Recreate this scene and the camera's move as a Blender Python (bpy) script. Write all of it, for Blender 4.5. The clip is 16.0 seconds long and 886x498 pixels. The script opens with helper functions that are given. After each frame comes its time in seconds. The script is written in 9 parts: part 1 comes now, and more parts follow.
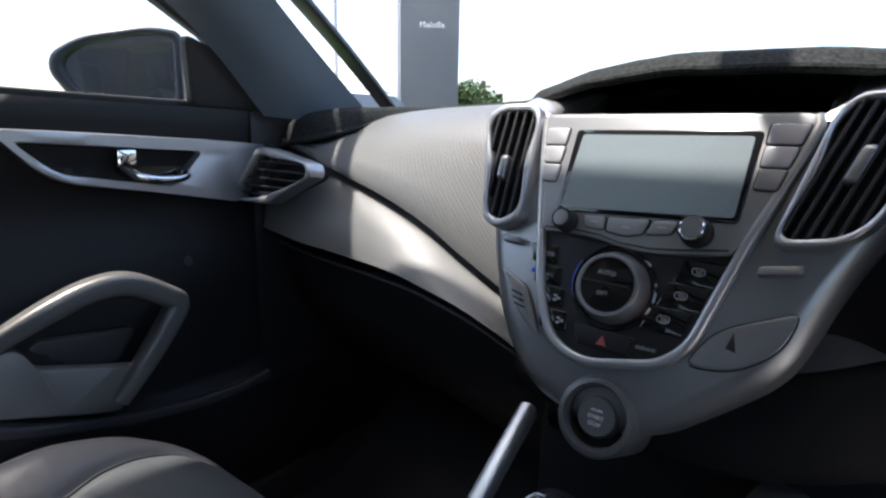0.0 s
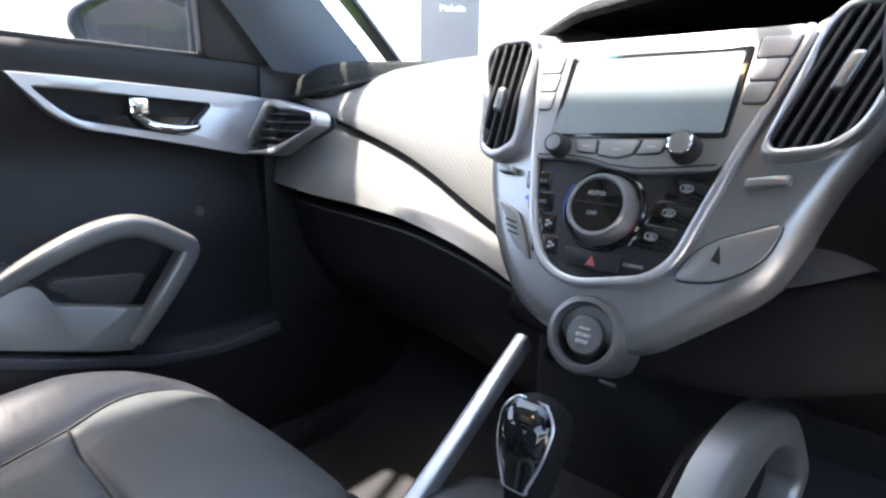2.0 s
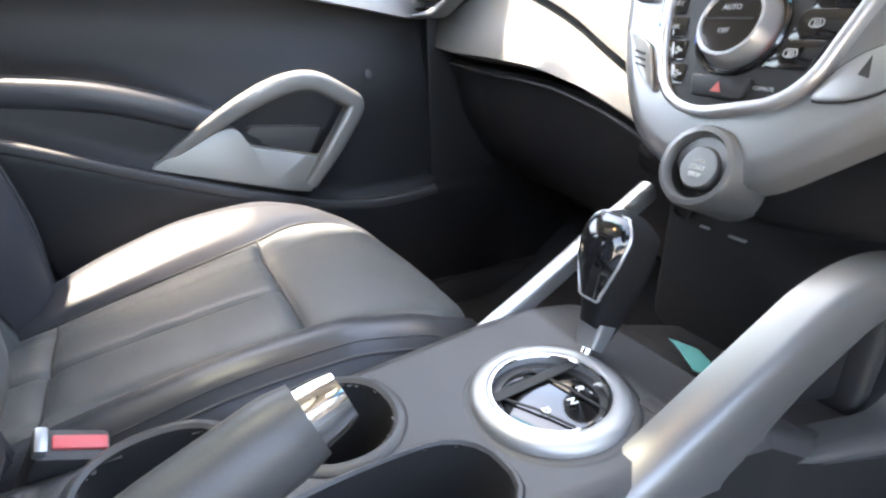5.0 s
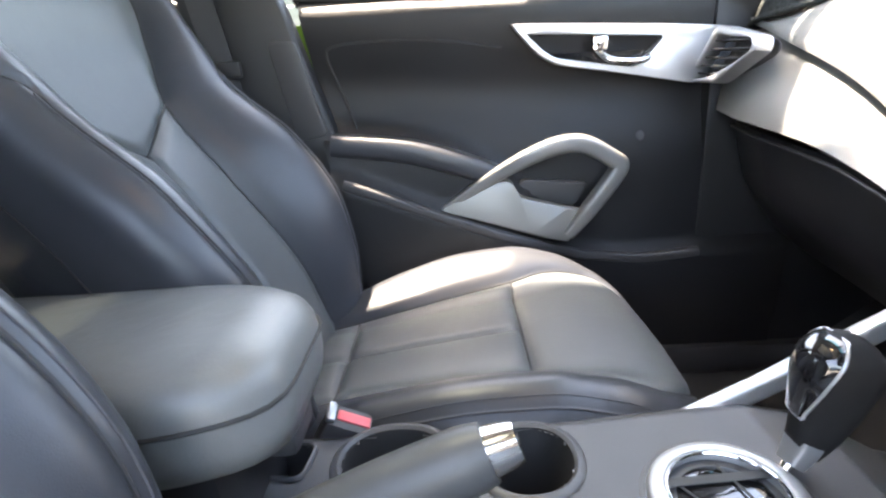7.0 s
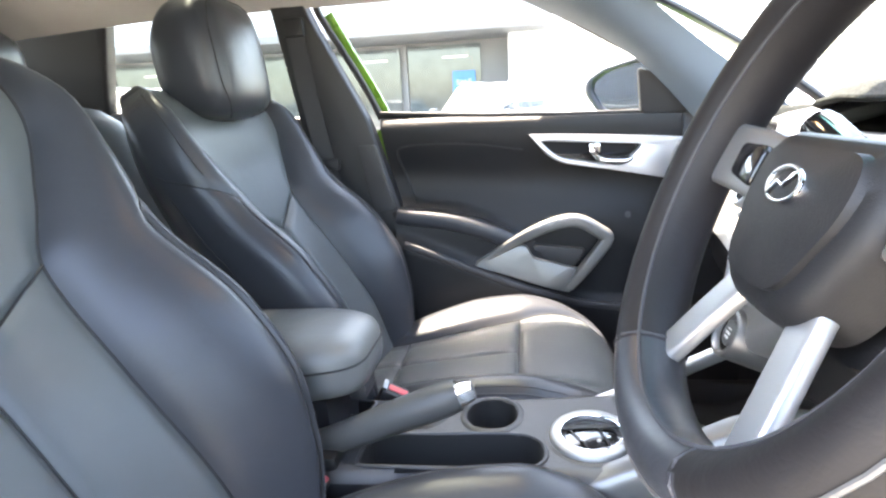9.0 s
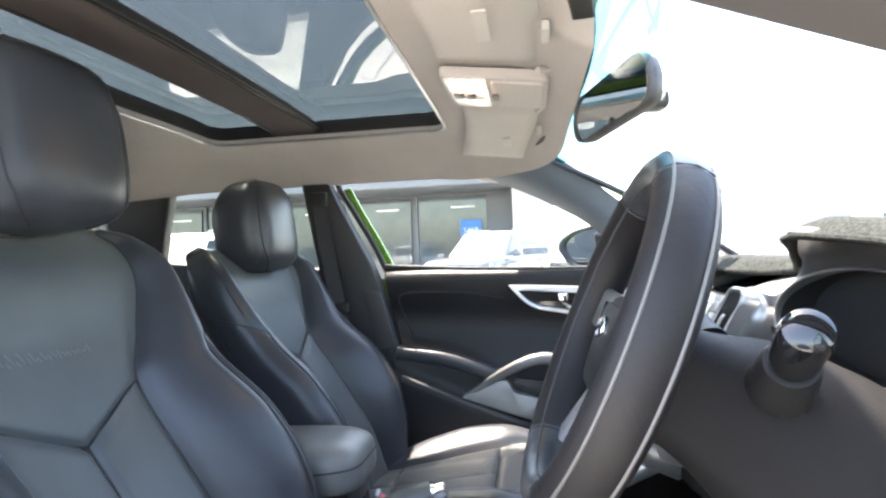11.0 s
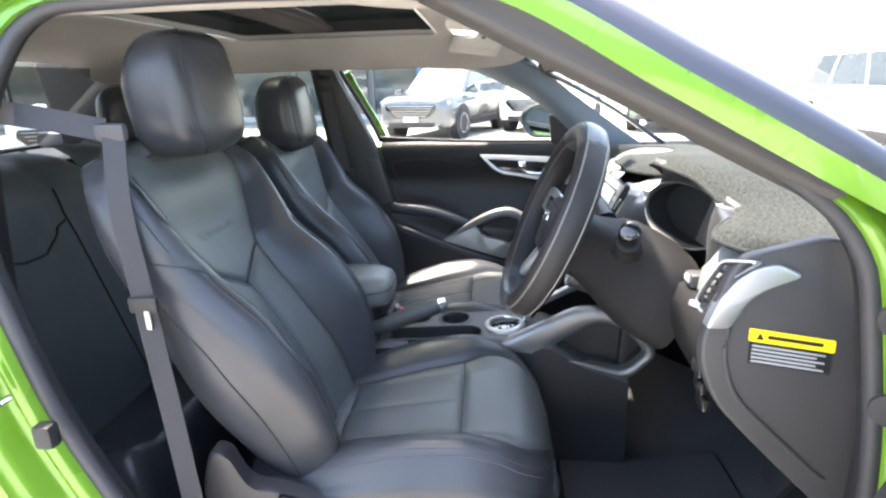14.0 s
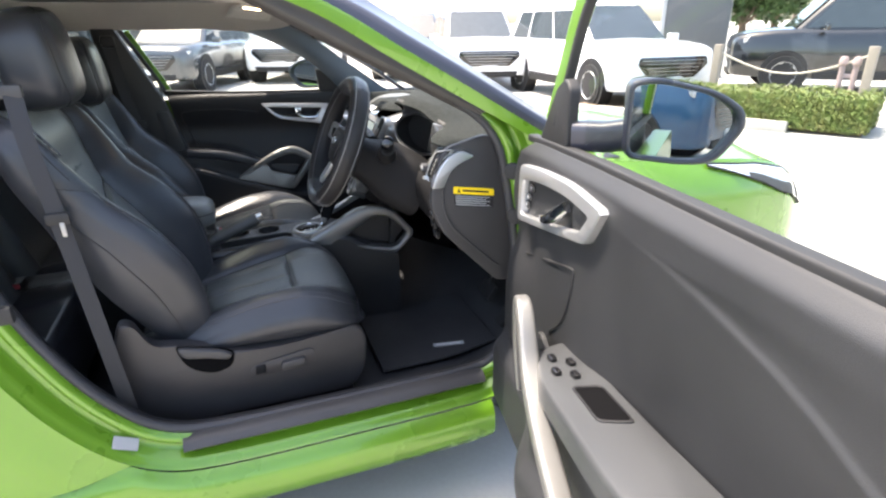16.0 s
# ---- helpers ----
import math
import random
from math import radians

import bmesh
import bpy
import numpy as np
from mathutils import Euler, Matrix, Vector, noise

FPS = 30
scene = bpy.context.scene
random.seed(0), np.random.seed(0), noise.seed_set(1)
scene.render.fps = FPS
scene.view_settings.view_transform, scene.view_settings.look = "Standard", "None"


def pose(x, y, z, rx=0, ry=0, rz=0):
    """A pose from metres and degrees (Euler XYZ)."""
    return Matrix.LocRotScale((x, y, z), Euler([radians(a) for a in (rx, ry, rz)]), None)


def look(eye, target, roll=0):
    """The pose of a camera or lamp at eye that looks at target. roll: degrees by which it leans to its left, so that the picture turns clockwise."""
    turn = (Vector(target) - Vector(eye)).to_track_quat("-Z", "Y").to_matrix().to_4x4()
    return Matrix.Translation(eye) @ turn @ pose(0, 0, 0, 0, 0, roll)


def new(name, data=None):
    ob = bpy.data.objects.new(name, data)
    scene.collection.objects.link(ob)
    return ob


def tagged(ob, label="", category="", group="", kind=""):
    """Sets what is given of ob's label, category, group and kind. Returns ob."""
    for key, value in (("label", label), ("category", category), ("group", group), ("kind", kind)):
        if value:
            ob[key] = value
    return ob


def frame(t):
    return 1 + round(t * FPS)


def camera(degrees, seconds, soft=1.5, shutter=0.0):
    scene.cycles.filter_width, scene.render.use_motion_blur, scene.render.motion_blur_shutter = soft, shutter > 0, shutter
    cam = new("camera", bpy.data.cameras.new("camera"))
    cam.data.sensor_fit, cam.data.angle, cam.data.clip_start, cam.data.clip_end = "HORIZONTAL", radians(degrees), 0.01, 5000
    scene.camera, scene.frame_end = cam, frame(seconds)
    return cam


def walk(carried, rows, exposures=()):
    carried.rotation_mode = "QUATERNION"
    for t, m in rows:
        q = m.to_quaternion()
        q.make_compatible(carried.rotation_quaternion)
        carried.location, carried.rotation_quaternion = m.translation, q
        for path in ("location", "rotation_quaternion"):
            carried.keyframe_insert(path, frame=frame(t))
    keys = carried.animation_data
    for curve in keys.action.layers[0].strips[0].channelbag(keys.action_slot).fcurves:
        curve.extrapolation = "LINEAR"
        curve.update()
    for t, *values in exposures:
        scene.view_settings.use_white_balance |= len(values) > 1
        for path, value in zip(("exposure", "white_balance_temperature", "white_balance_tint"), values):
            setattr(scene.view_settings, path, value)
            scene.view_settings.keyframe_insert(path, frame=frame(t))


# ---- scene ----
cam = camera(76.8, 16.0, 2.4)
PATH = [
    (0, (0.196, 0.037, 1.049), (-1.065, 1.533, 0.636), 1.0),
    (0.5, (0.202, 0.039, 1.036), (-1.072, 1.523, 0.616), 1.0),
    (1, (0.208, 0.042, 1.025), (-1.076, 1.515, 0.595), 0.9),
    (1.5, (0.219, 0.042, 1.007), (-1.076, 1.501, 0.57), 1.0),
    (2, (0.232, 0.037, 0.99), (-1.075, 1.48, 0.534), 1.0),
    (2.5, (0.244, 0.032, 0.978), (-1.085, 1.445, 0.489), 0.9),
    (3, (0.26, 0.032, 0.959), (-1.099, 1.399, 0.424), 0.7),
    (3.2, (0.269, 0.029, 0.949), (-1.098, 1.377, 0.389), 0.8),
    (5.3, (0.324, 0.072, 0.924), (-1.367, 0.792, 0.136), -1.7),
    (5.5, (0.329, 0.074, 0.924), (-1.405, 0.688, 0.138), -1.8),
    (6, (0.341, 0.085, 0.935), (-1.467, 0.433, 0.154), -2.6),
    (6.5, (0.357, 0.092, 0.96), (-1.494, 0.212, 0.211), -3.3),
    (7, (0.396, 0.098, 0.99), (-1.496, 0.042, 0.344), -3.3),
    (7.5, (0.46, 0.124, 1.015), (-1.45, -0.057, 0.451), -3.4),
    (8, (0.549, 0.162, 1.037), (-1.363, -0.102, 0.513), -3.5),
    (8.2, (0.601, 0.171, 1.056), (-1.309, -0.102, 0.533), -3.2),
    (10.3, (0.961, 0.267, 1.153), (-1.001, -0.07, 0.958), -2.5),
    (10.5, (0.987, 0.275, 1.151), (-0.982, -0.057, 1.044), -2.3),
    (11, (1.032, 0.294, 1.148), (-0.943, -0.018, 1.166), -2.2),
    (11.5, (1.056, 0.296, 1.148), (-0.922, 0.007, 1.205), -2.1),
    (12, (1.093, 0.291, 1.156), (-0.887, 0.018, 1.213), -2.1),
    (12.5, (1.164, 0.279, 1.179), (-0.818, 0.014, 1.175), -2.0),
    (13, (1.247, 0.274, 1.21), (-0.724, 0.012, 1.001), -2.1),
    (13.5, (1.375, 0.264, 1.278), (-0.566, 0.025, 0.858), -1.9),
    (14, (1.519, 0.247, 1.33), (-0.39, 0.087, 0.754), -1.7),
    (14.5, (1.659, 0.207, 1.35), (-0.223, 0.159, 0.677), -1.7),
    (15, (1.8, 0.142, 1.367), (-0.06, 0.293, 0.65), -1.4),
    (15.5, (1.966, 0.081, 1.388), (0.155, 0.481, 0.639), -1.0),
    (16, (2.139, 0.084, 1.393), (0.398, 0.72, 0.642), -0.7),
]
EXPOSURES = [(0, 1.95, 6600, 14), (1.0, 2.6, 6600, 14), (1.5, 3.1, 6700, 14), (3.2, 4.1, 7400, 14), (5.3, 4.7, 7900, 14), (8.0, 4.78, 8000, 14), (10.5, 4.18, 7300, 12), (11.5, 3.6, 7300, 12), (12.5, 3.3, 7300, 12), (14.0, 3.75, 7300, 12), (15.0, 3.7, 7300, 12), (16, 2.65, 7300, 12)]
walk(cam, [(t, look(eye, target, roll)) for t, eye, target, roll in PATH], EXPOSURES)

# ---------------------------------------------------------------- world, sun
TO_SUN = Vector((-0.25, -0.28, 1.0)).normalized()
world = bpy.data.worlds.new("sky")
scene.world = world
world.use_nodes = True
wn = world.node_tree.nodes
sky = wn.new("ShaderNodeTexSky")
sky.sky_type, sky.sun_disc = "NISHITA", False
sky.sun_elevation = math.asin(TO_SUN.z)
sky.sun_rotation = math.atan2(TO_SUN.x, TO_SUN.y)
sky.air_density, sky.dust_density, sky.ozone_density = 1.0, 2.5, 1.0
world.node_tree.links.new(sky.outputs[0], wn["Background"].inputs[0])
wn["Background"].inputs[1].default_value = 0.15
sun_data = bpy.data.lights.new("sun", "SUN")
sun_data.energy, sun_data.angle, sun_data.color = 2.6, radians(1.5), (1.0, 0.96, 0.9)
sun = new("sun", sun_data)
sun.matrix_world = look(TO_SUN * 30, (0, 0, 0))


# ---------------------------------------------------------------- materials
def mat(name, base, rough=0.5, metal=0.0, var=0.12, scale=6.0, bump=0.0, grain=300.0, coat=0.0, spec=0.5,
        second=None, trans=0.0, emit=0.0, vary=0.0, ior=1.45, wear=0.15):
    """A procedural material: colour that drifts at two scales, uneven gloss, fine relief."""
    m = bpy.data.materials.new(name)
    m.use_nodes = True
    nt, n = m.node_tree, m.node_tree.nodes
    b = n["Principled BSDF"]
    b.inputs["Metallic"].default_value = metal
    b.inputs["Specular IOR Level"].default_value = spec
    b.inputs["Coat Weight"].default_value = coat
    b.inputs["Coat Roughness"].default_value = 0.04
    b.inputs["Transmission Weight"].default_value = trans
    b.inputs["IOR"].default_value = ior
    tc = n.new("ShaderNodeTexCoord")
    big = n.new("ShaderNodeTexNoise")
    big.inputs["Scale"].default_value = scale
    big.inputs["Detail"].default_value = 5
    small = n.new("ShaderNodeTexNoise")
    small.inputs["Scale"].default_value = grain
    small.inputs["Detail"].default_value = 2
    nt.links.new(tc.outputs["Object"], big.inputs["Vector"])
    nt.links.new(tc.outputs["Object"], small.inputs["Vector"])
    mix = n.new("ShaderNodeMix")
    mix.data_type = "RGBA"
    c2 = second or tuple(min(1, c * (1 - var * 1.6)) for c in base)
    c1 = tuple(min(1, c * (1 + var)) for c in base)
    mix.inputs[6].default_value = (*c2, 1)
    mix.inputs[7].default_value = (*c1, 1)
    add = n.new("ShaderNodeMath")
    add.operation = "MULTIPLY_ADD"
    add.inputs[1].default_value = 0.35
    nt.links.new(small.outputs[0], add.inputs[0])
    sc = n.new("ShaderNodeMath")
    sc.operation = "MULTIPLY_ADD"
    sc.inputs[1].default_value, sc.inputs[2].default_value = 1.6, -0.47
    nt.links.new(big.outputs[0], sc.inputs[0])
    nt.links.new(sc.outputs[0], add.inputs[2])
    nt.links.new(add.outputs[0], mix.inputs[0])
    out = mix.outputs[2]
    if vary:
        info = n.new("ShaderNodeObjectInfo")
        hsv = n.new("ShaderNodeHueSaturation")
        mr = n.new("ShaderNodeMapRange")
        mr.inputs[3].default_value, mr.inputs[4].default_value = 1 - vary, 1 + vary
        nt.links.new(info.outputs["Random"], mr.inputs[0])
        nt.links.new(mr.outputs[0], hsv.inputs["Value"])
        nt.links.new(out, hsv.inputs["Color"])
        out = hsv.outputs[0]
    nt.links.new(out, b.inputs["Base Color"])
    rr = n.new("ShaderNodeMapRange")
    rr.inputs[3].default_value, rr.inputs[4].default_value = max(0.0, rough * (1 - wear)), min(1, rough * (1 + wear))
    nt.links.new(big.outputs[0], rr.inputs[0])
    nt.links.new(rr.outputs[0], b.inputs["Roughness"])
    if bump:
        bp = n.new("ShaderNodeBump")
        bp.inputs["Strength"].default_value = bump
        bp.inputs["Distance"].default_value = 0.001
        nt.links.new(small.outputs[0], bp.inputs["Height"])
        nt.links.new(bp.outputs[0], b.inputs["Normal"])
    if emit:
        b.inputs["Emission Color"].default_value = (*base, 1)
        b.inputs["Emission Strength"].default_value = emit
    return m


def leather_mat(name, base, rough=0.42, pebble=700.0, creases=0.35):
    """Leather: pebbled grain from cells, with broad soft creases."""
    m = mat(name, base, rough, var=0.10, scale=9, grain=pebble, spec=0.4, wear=0.05)
    nt, n = m.node_tree, m.node_tree.nodes
    b = n["Principled BSDF"]
    tc = n.new("ShaderNodeTexCoord")
    vor = n.new("ShaderNodeTexVoronoi")
    vor.feature = "DISTANCE_TO_EDGE"
    vor.inputs["Scale"].default_value = pebble
    crease = n.new("ShaderNodeTexNoise")
    crease.inputs["Scale"].default_value = 22
    crease.inputs["Detail"].default_value = 4
    crease.inputs["Distortion"].default_value = 1.2
    nt.links.new(tc.outputs["Object"], vor.inputs["Vector"])
    nt.links.new(tc.outputs["Object"], crease.inputs["Vector"])
    b1, b2 = n.new("ShaderNodeBump"), n.new("ShaderNodeBump")
    b1.inputs["Strength"].default_value, b1.inputs["Distance"].default_value = 0.22, 0.0006
    b2.inputs["Strength"].default_value, b2.inputs["Distance"].default_value = creases, 0.006
    nt.links.new(vor.outputs["Distance"], b1.inputs["Height"])
    nt.links.new(crease.outputs[0], b2.inputs["Height"])
    nt.links.new(b2.outputs[0], b1.inputs["Normal"])
    nt.links.new(b1.outputs[0], b.inputs["Normal"])
    return m


def weave_mat(name, base, rough, cell, depth=0.4):
    """Moulded plastic with a small diamond texture."""
    m = mat(name, base, rough, var=0.08, scale=5, grain=400)
    nt, n = m.node_tree, m.node_tree.nodes
    tc = n.new("ShaderNodeTexCoord")
    mp = n.new("ShaderNodeMapping")
    mp.inputs["Rotation"].default_value = (0.3, 0.785, 0.785)
    ch = n.new("ShaderNodeTexVoronoi")
    ch.inputs["Scale"].default_value = 1 / cell
    ch.inputs["Randomness"].default_value = 0.0
    bp = n.new("ShaderNodeBump")
    bp.inputs["Strength"].default_value, bp.inputs["Distance"].default_value = depth, 0.001
    nt.links.new(tc.outputs["Object"], mp.inputs[0])
    nt.links.new(mp.outputs[0], ch.inputs["Vector"])
    nt.links.new(ch.outputs["Distance"], bp.inputs["Height"])
    nt.links.new(bp.outputs[0], n["Principled BSDF"].inputs["Normal"])
    return m


def glass_mat(name, tint, rough=0.0, gloss=0.06):
    """Thin pane: tinted clear with a faint mirror on it."""
    m = bpy.data.materials.new(name)
    m.use_nodes = True
    nt, n = m.node_tree, m.node_tree.nodes
    n.remove(n["Principled BSDF"])
    tr = n.new("ShaderNodeBsdfTransparent")
    tr.inputs[0].default_value = (*tint, 1)
    gl = n.new("ShaderNodeBsdfGlossy")
    gl.inputs["Roughness"].default_value = rough
    lw = n.new("ShaderNodeLayerWeight")
    lw.inputs[0].default_value = 0.5
    pw = n.new("ShaderNodeMath")
    pw.operation = "POWER"
    pw.inputs[1].default_value = 4.0
    nt.links.new(lw.outputs["Facing"], pw.inputs[0])
    fr = n.new("ShaderNodeMath")
    fr.operation = "MULTIPLY_ADD"
    fr.inputs[1].default_value, fr.inputs[2].default_value = 0.55, gloss * 0.6
    nt.links.new(pw.outputs[0], fr.inputs[0])
    mx = n.new("ShaderNodeMixShader")
    nt.links.new(fr.outputs[0], mx.inputs[0])
    nt.links.new(tr.outputs[0], mx.inputs[1])
    nt.links.new(gl.outputs[0], mx.inputs[2])
    nt.links.new(mx.outputs[0], n["Material Output"].inputs[0])
    return m


LEATHER = leather_mat("black_leather", (0.0325, 0.0342, 0.0395), 0.33, creases=0.12)
LEATHER_SMOOTH = leather_mat("grey_black_leather_insert", (0.072, 0.078, 0.080), 0.42, 900, 0.10)
# Armrest leather: base raised above black to carry the sunlight on the lid.
LEATHER_COARSE = leather_mat("sunlit_grained_leather", (0.115, 0.118, 0.115), 0.38, 450, 0.15)
GRIP_SOFT = leather_mat("worn_grip_leather", (0.055, 0.056, 0.056), 0.42, 600, 0.10)
STITCH = mat("grey_thread", (0.05, 0.05, 0.055), 0.8)
GRIP = leather_mat("perforated_grip_leather", (0.010, 0.009, 0.010), 0.6, 260, 0.2)
SHROUD = mat("warm_grey_black_plastic", (0.0100, 0.0097, 0.0103), 0.68, bump=0.4, grain=800, spec=0.15)
ARMREST = mat("grey_armrest_plastic", (0.040, 0.042, 0.045), 0.45, bump=0.4, grain=700)
HANDLE_GREY = mat("warm_grey_handle_paint", (0.185, 0.182, 0.174), 0.38, 0.5, var=0.05, bump=0.1, grain=1200)
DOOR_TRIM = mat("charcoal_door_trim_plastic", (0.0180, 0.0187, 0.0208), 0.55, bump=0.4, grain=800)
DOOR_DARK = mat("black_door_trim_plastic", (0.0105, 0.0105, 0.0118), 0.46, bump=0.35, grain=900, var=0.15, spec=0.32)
DARK_GLASS = glass_mat("privacy_pane", (0.32, 0.34, 0.34))
LOOP_GREY = mat("dark_satin_grey_paint", (0.165, 0.166, 0.167), 0.36, 0.6, var=0.05, bump=0.05, grain=1500)
PIPING = mat("dull_grey_piping", (0.12, 0.115, 0.11), 0.5)
BUTTON = mat("pale_grey_button", (0.36, 0.36, 0.37), 0.35, 0.3, var=0.05)
ROOF_BAR = mat("dark_brown_bar_cloth", (0.085, 0.072, 0.070), 0.9, bump=0.5, grain=1200, spec=0.1)
PLASTIC = mat("black_plastic", (0.0135, 0.0135, 0.015), 0.46, bump=0.35, grain=900, var=0.15, spec=0.4)
PLASTIC_SOFT = mat("soft_grey_black_plastic", (0.036, 0.0348, 0.0362), 0.52, bump=0.4, grain=700)
DASH = weave_mat("charcoal_dash_skin", (0.118, 0.122, 0.118), 0.44, 0.0035)
DASH_LOW = mat("grey_dash_skin", (0.125, 0.128, 0.124), 0.42, bump=0.35, grain=800)
AUDIO = mat("grey_metallic_panel_paint", (0.24, 0.243, 0.246), 0.38, 0.4, var=0.05, bump=0.08, grain=1500)
CONSOLE = mat("satin_grey_black_console_plastic", (0.042, 0.042, 0.0445), 0.42, bump=0.35, grain=900, var=0.10)
GLOSS = mat("gloss_black", (0.008, 0.008, 0.009), 0.08, coat=0.5, var=0.05)
SILVER = mat("satin_silver_paint", (0.47, 0.477, 0.483), 0.35, 0.75, var=0.05, bump=0.05, grain=1500)
SILVER_DARK = mat("titanium_grey_paint", (0.30, 0.303, 0.306), 0.33, 0.70, var=0.05, bump=0.05, grain=1500)
CHROME = mat("chrome", (0.80, 0.80, 0.80), 0.06, 1.0, var=0.03)
# Near-black for flush plates: the shade of hollows is painted, not cut.
HOLLOW_SHADE = mat("hollow_shade_black", (0.004, 0.004, 0.0045), 0.95, bump=0.5, grain=900, spec=0.04)
RUBBER = mat("black_rubber", (0.014, 0.014, 0.015), 0.65, bump=0.3, grain=500)
SEAL = mat("grey_black_seal_rubber", (0.033, 0.033, 0.037), 0.55, bump=0.3, grain=500)
VALANCE = mat("brown_black_seat_plastic", (0.028, 0.0265, 0.0285), 0.45, bump=0.4, grain=900)
PAINT_BLUE = mat("blue_car_paint", (0.018, 0.065, 0.14), 0.22, coat=0.8, var=0.03)
GREEN = mat("lime_green_metallic_paint", (0.096, 0.218, 0.015), 0.28, 0.2, var=0.05, scale=3, grain=2500, coat=0.55)
NAVY = mat("black_painted_pillar", (0.020, 0.022, 0.034), 0.38, coat=0.15)
CLOTH = mat("beige_grey_headliner_cloth", (0.40, 0.375, 0.35), 0.92, bump=0.5, grain=1200, var=0.06, spec=0.1)
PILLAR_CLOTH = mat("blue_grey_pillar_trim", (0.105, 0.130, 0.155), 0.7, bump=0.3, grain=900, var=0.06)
# Same trim, paler: light on the driver's pillar put into the colour.
PILLAR_LIT = mat("lit_pillar_trim", (0.26, 0.248, 0.235), 0.7, bump=0.3, grain=900, var=0.06)
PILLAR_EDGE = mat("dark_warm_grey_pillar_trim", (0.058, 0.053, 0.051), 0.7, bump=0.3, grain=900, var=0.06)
VISOR = mat("beige_visor_vinyl", (0.42, 0.395, 0.37), 0.7, bump=0.4, grain=900, var=0.05)
CARPET = mat("black_carpet", (0.042, 0.042, 0.044), 0.98, bump=1.0, grain=600, spec=0.05)
MATCLOTH = mat("charcoal_felt_dash_mat", (0.034, 0.037, 0.036), 0.98, bump=1.0, grain=700, var=0.5, scale=260, spec=0.05)
BELT = mat("grey_belt_webbing", (0.021, 0.021, 0.024), 0.75, bump=0.5, grain=800)
RED = mat("red_release_button", (0.48, 0.07, 0.08), 0.4)
YELLOW = mat("yellow_warning_paper", (0.85, 0.60, 0.02), 0.5)
WHITE_PAPER = mat("white_print", (0.75, 0.75, 0.73), 0.6)
GREY_PRINT = mat("grey_print", (0.32, 0.33, 0.34), 0.6)
BLUE_LED = mat("blue_lamp_lens", (0.05, 0.12, 0.7), 0.3)
TEAL_CARD = mat("teal_card", (0.10, 0.36, 0.34), 0.6)
# Pale blue-grey base stands in for sky mirrored on the dark screen.
SCREEN = mat("screen_sky_reflection", (0.20, 0.24, 0.255), 0.16, spec=1.0, var=0.1)
RING = mat("satin_ring_paint", (0.32, 0.323, 0.325), 0.48, 0.7, var=0.05, bump=0.05, grain=1500)
WING_GLASS = mat("wing_mirror_glass", (0.40, 0.43, 0.45), 0.01, 1.0, var=0.0, wear=0.0)
MIRROR = mat("mirror_glass", (0.82, 0.84, 0.85), 0.01, 1.0, var=0.0, wear=0.0)
CLEAR = glass_mat("clear_pane", (0.90, 0.94, 0.93))
SIDE_GLASS = glass_mat("side_pane", (0.86, 0.90, 0.88))
ROOF_TINT = glass_mat("tinted_roof_pane", (0.18, 0.192, 0.185), gloss=0.05)
BAND_TINT = glass_mat("teal_shade_band", (0.14, 0.44, 0.50))
LAMP = mat("lit_lamp_lens", (1.0, 0.72, 0.42), 0.4, emit=3.5)
LENS = mat("clear_lamp_lens", (0.62, 0.60, 0.56), 0.25)
CONCRETE = mat("pale_concrete", (0.38, 0.365, 0.335), 0.85, var=0.14, scale=0.6, bump=0.5, grain=60)
JOINT = mat("dark_joint_sand", (0.16, 0.15, 0.14), 0.95)
WALL_GREY = mat("dark_grey_cladding", (0.105, 0.112, 0.120), 0.45, var=0.06, scale=1)
WALL_LIGHT = mat("light_grey_cladding", (0.42, 0.43, 0.44), 0.5, var=0.05, scale=1)
SHOP_GLASS = mat("shop_window_glass", (0.05, 0.065, 0.07), 0.05, spec=0.8, var=0.3, scale=1.3)
PAINT_WHITE = mat("white_car_paint", (0.78, 0.79, 0.80), 0.25, coat=0.8, var=0.02)
PAINT_SILVER = mat("silver_car_paint", (0.085, 0.089, 0.094), 0.26, 0.4, coat=0.8, var=0.03)
PAINT_BLACK = mat("black_car_paint", (0.012, 0.014, 0.017), 0.18, coat=0.8)
CAR_GLASS = mat("dark_car_glass", (0.035, 0.045, 0.05), 0.04, spec=0.8, var=0.1)
TYRE = mat("tyre_rubber", (0.018, 0.018, 0.019), 0.8, bump=0.4, grain=80)
ALLOY = mat("alloy_wheel", (0.50, 0.51, 0.52), 0.3, 0.9)
HEADLAMP = mat("headlamp_lens", (0.60, 0.63, 0.66), 0.08, 0.3, coat=1.0, var=0.3, scale=20)
LEAF = mat("hedge_leaf", (0.065, 0.115, 0.022), 0.55, var=0.45, scale=7, second=(0.14, 0.13, 0.035))
LEAF_DARK = mat("tree_leaf", (0.040, 0.085, 0.018), 0.55, var=0.4, scale=3)
BARK = mat("bark", (0.14, 0.10, 0.075), 0.9, bump=1, grain=40)
WOOD = mat("weathered_post_wood", (0.33, 0.28, 0.23), 0.85, bump=1, grain=60)
ROPE = mat("pale_rope", (0.42, 0.38, 0.32), 0.9)
PINKISH = mat("faded_bollard_paint", (0.36, 0.27, 0.255), 0.7)
BLUE_SIGN = mat("blue_poster", (0.04, 0.16, 0.38), 0.5)

# ---------------------------------------------------------------- mesh tools
def thing(name, label, category, group="", at=(0, 0, 0)):
    ob = new(name)
    ob.location = at
    return tagged(ob, label, category, group)


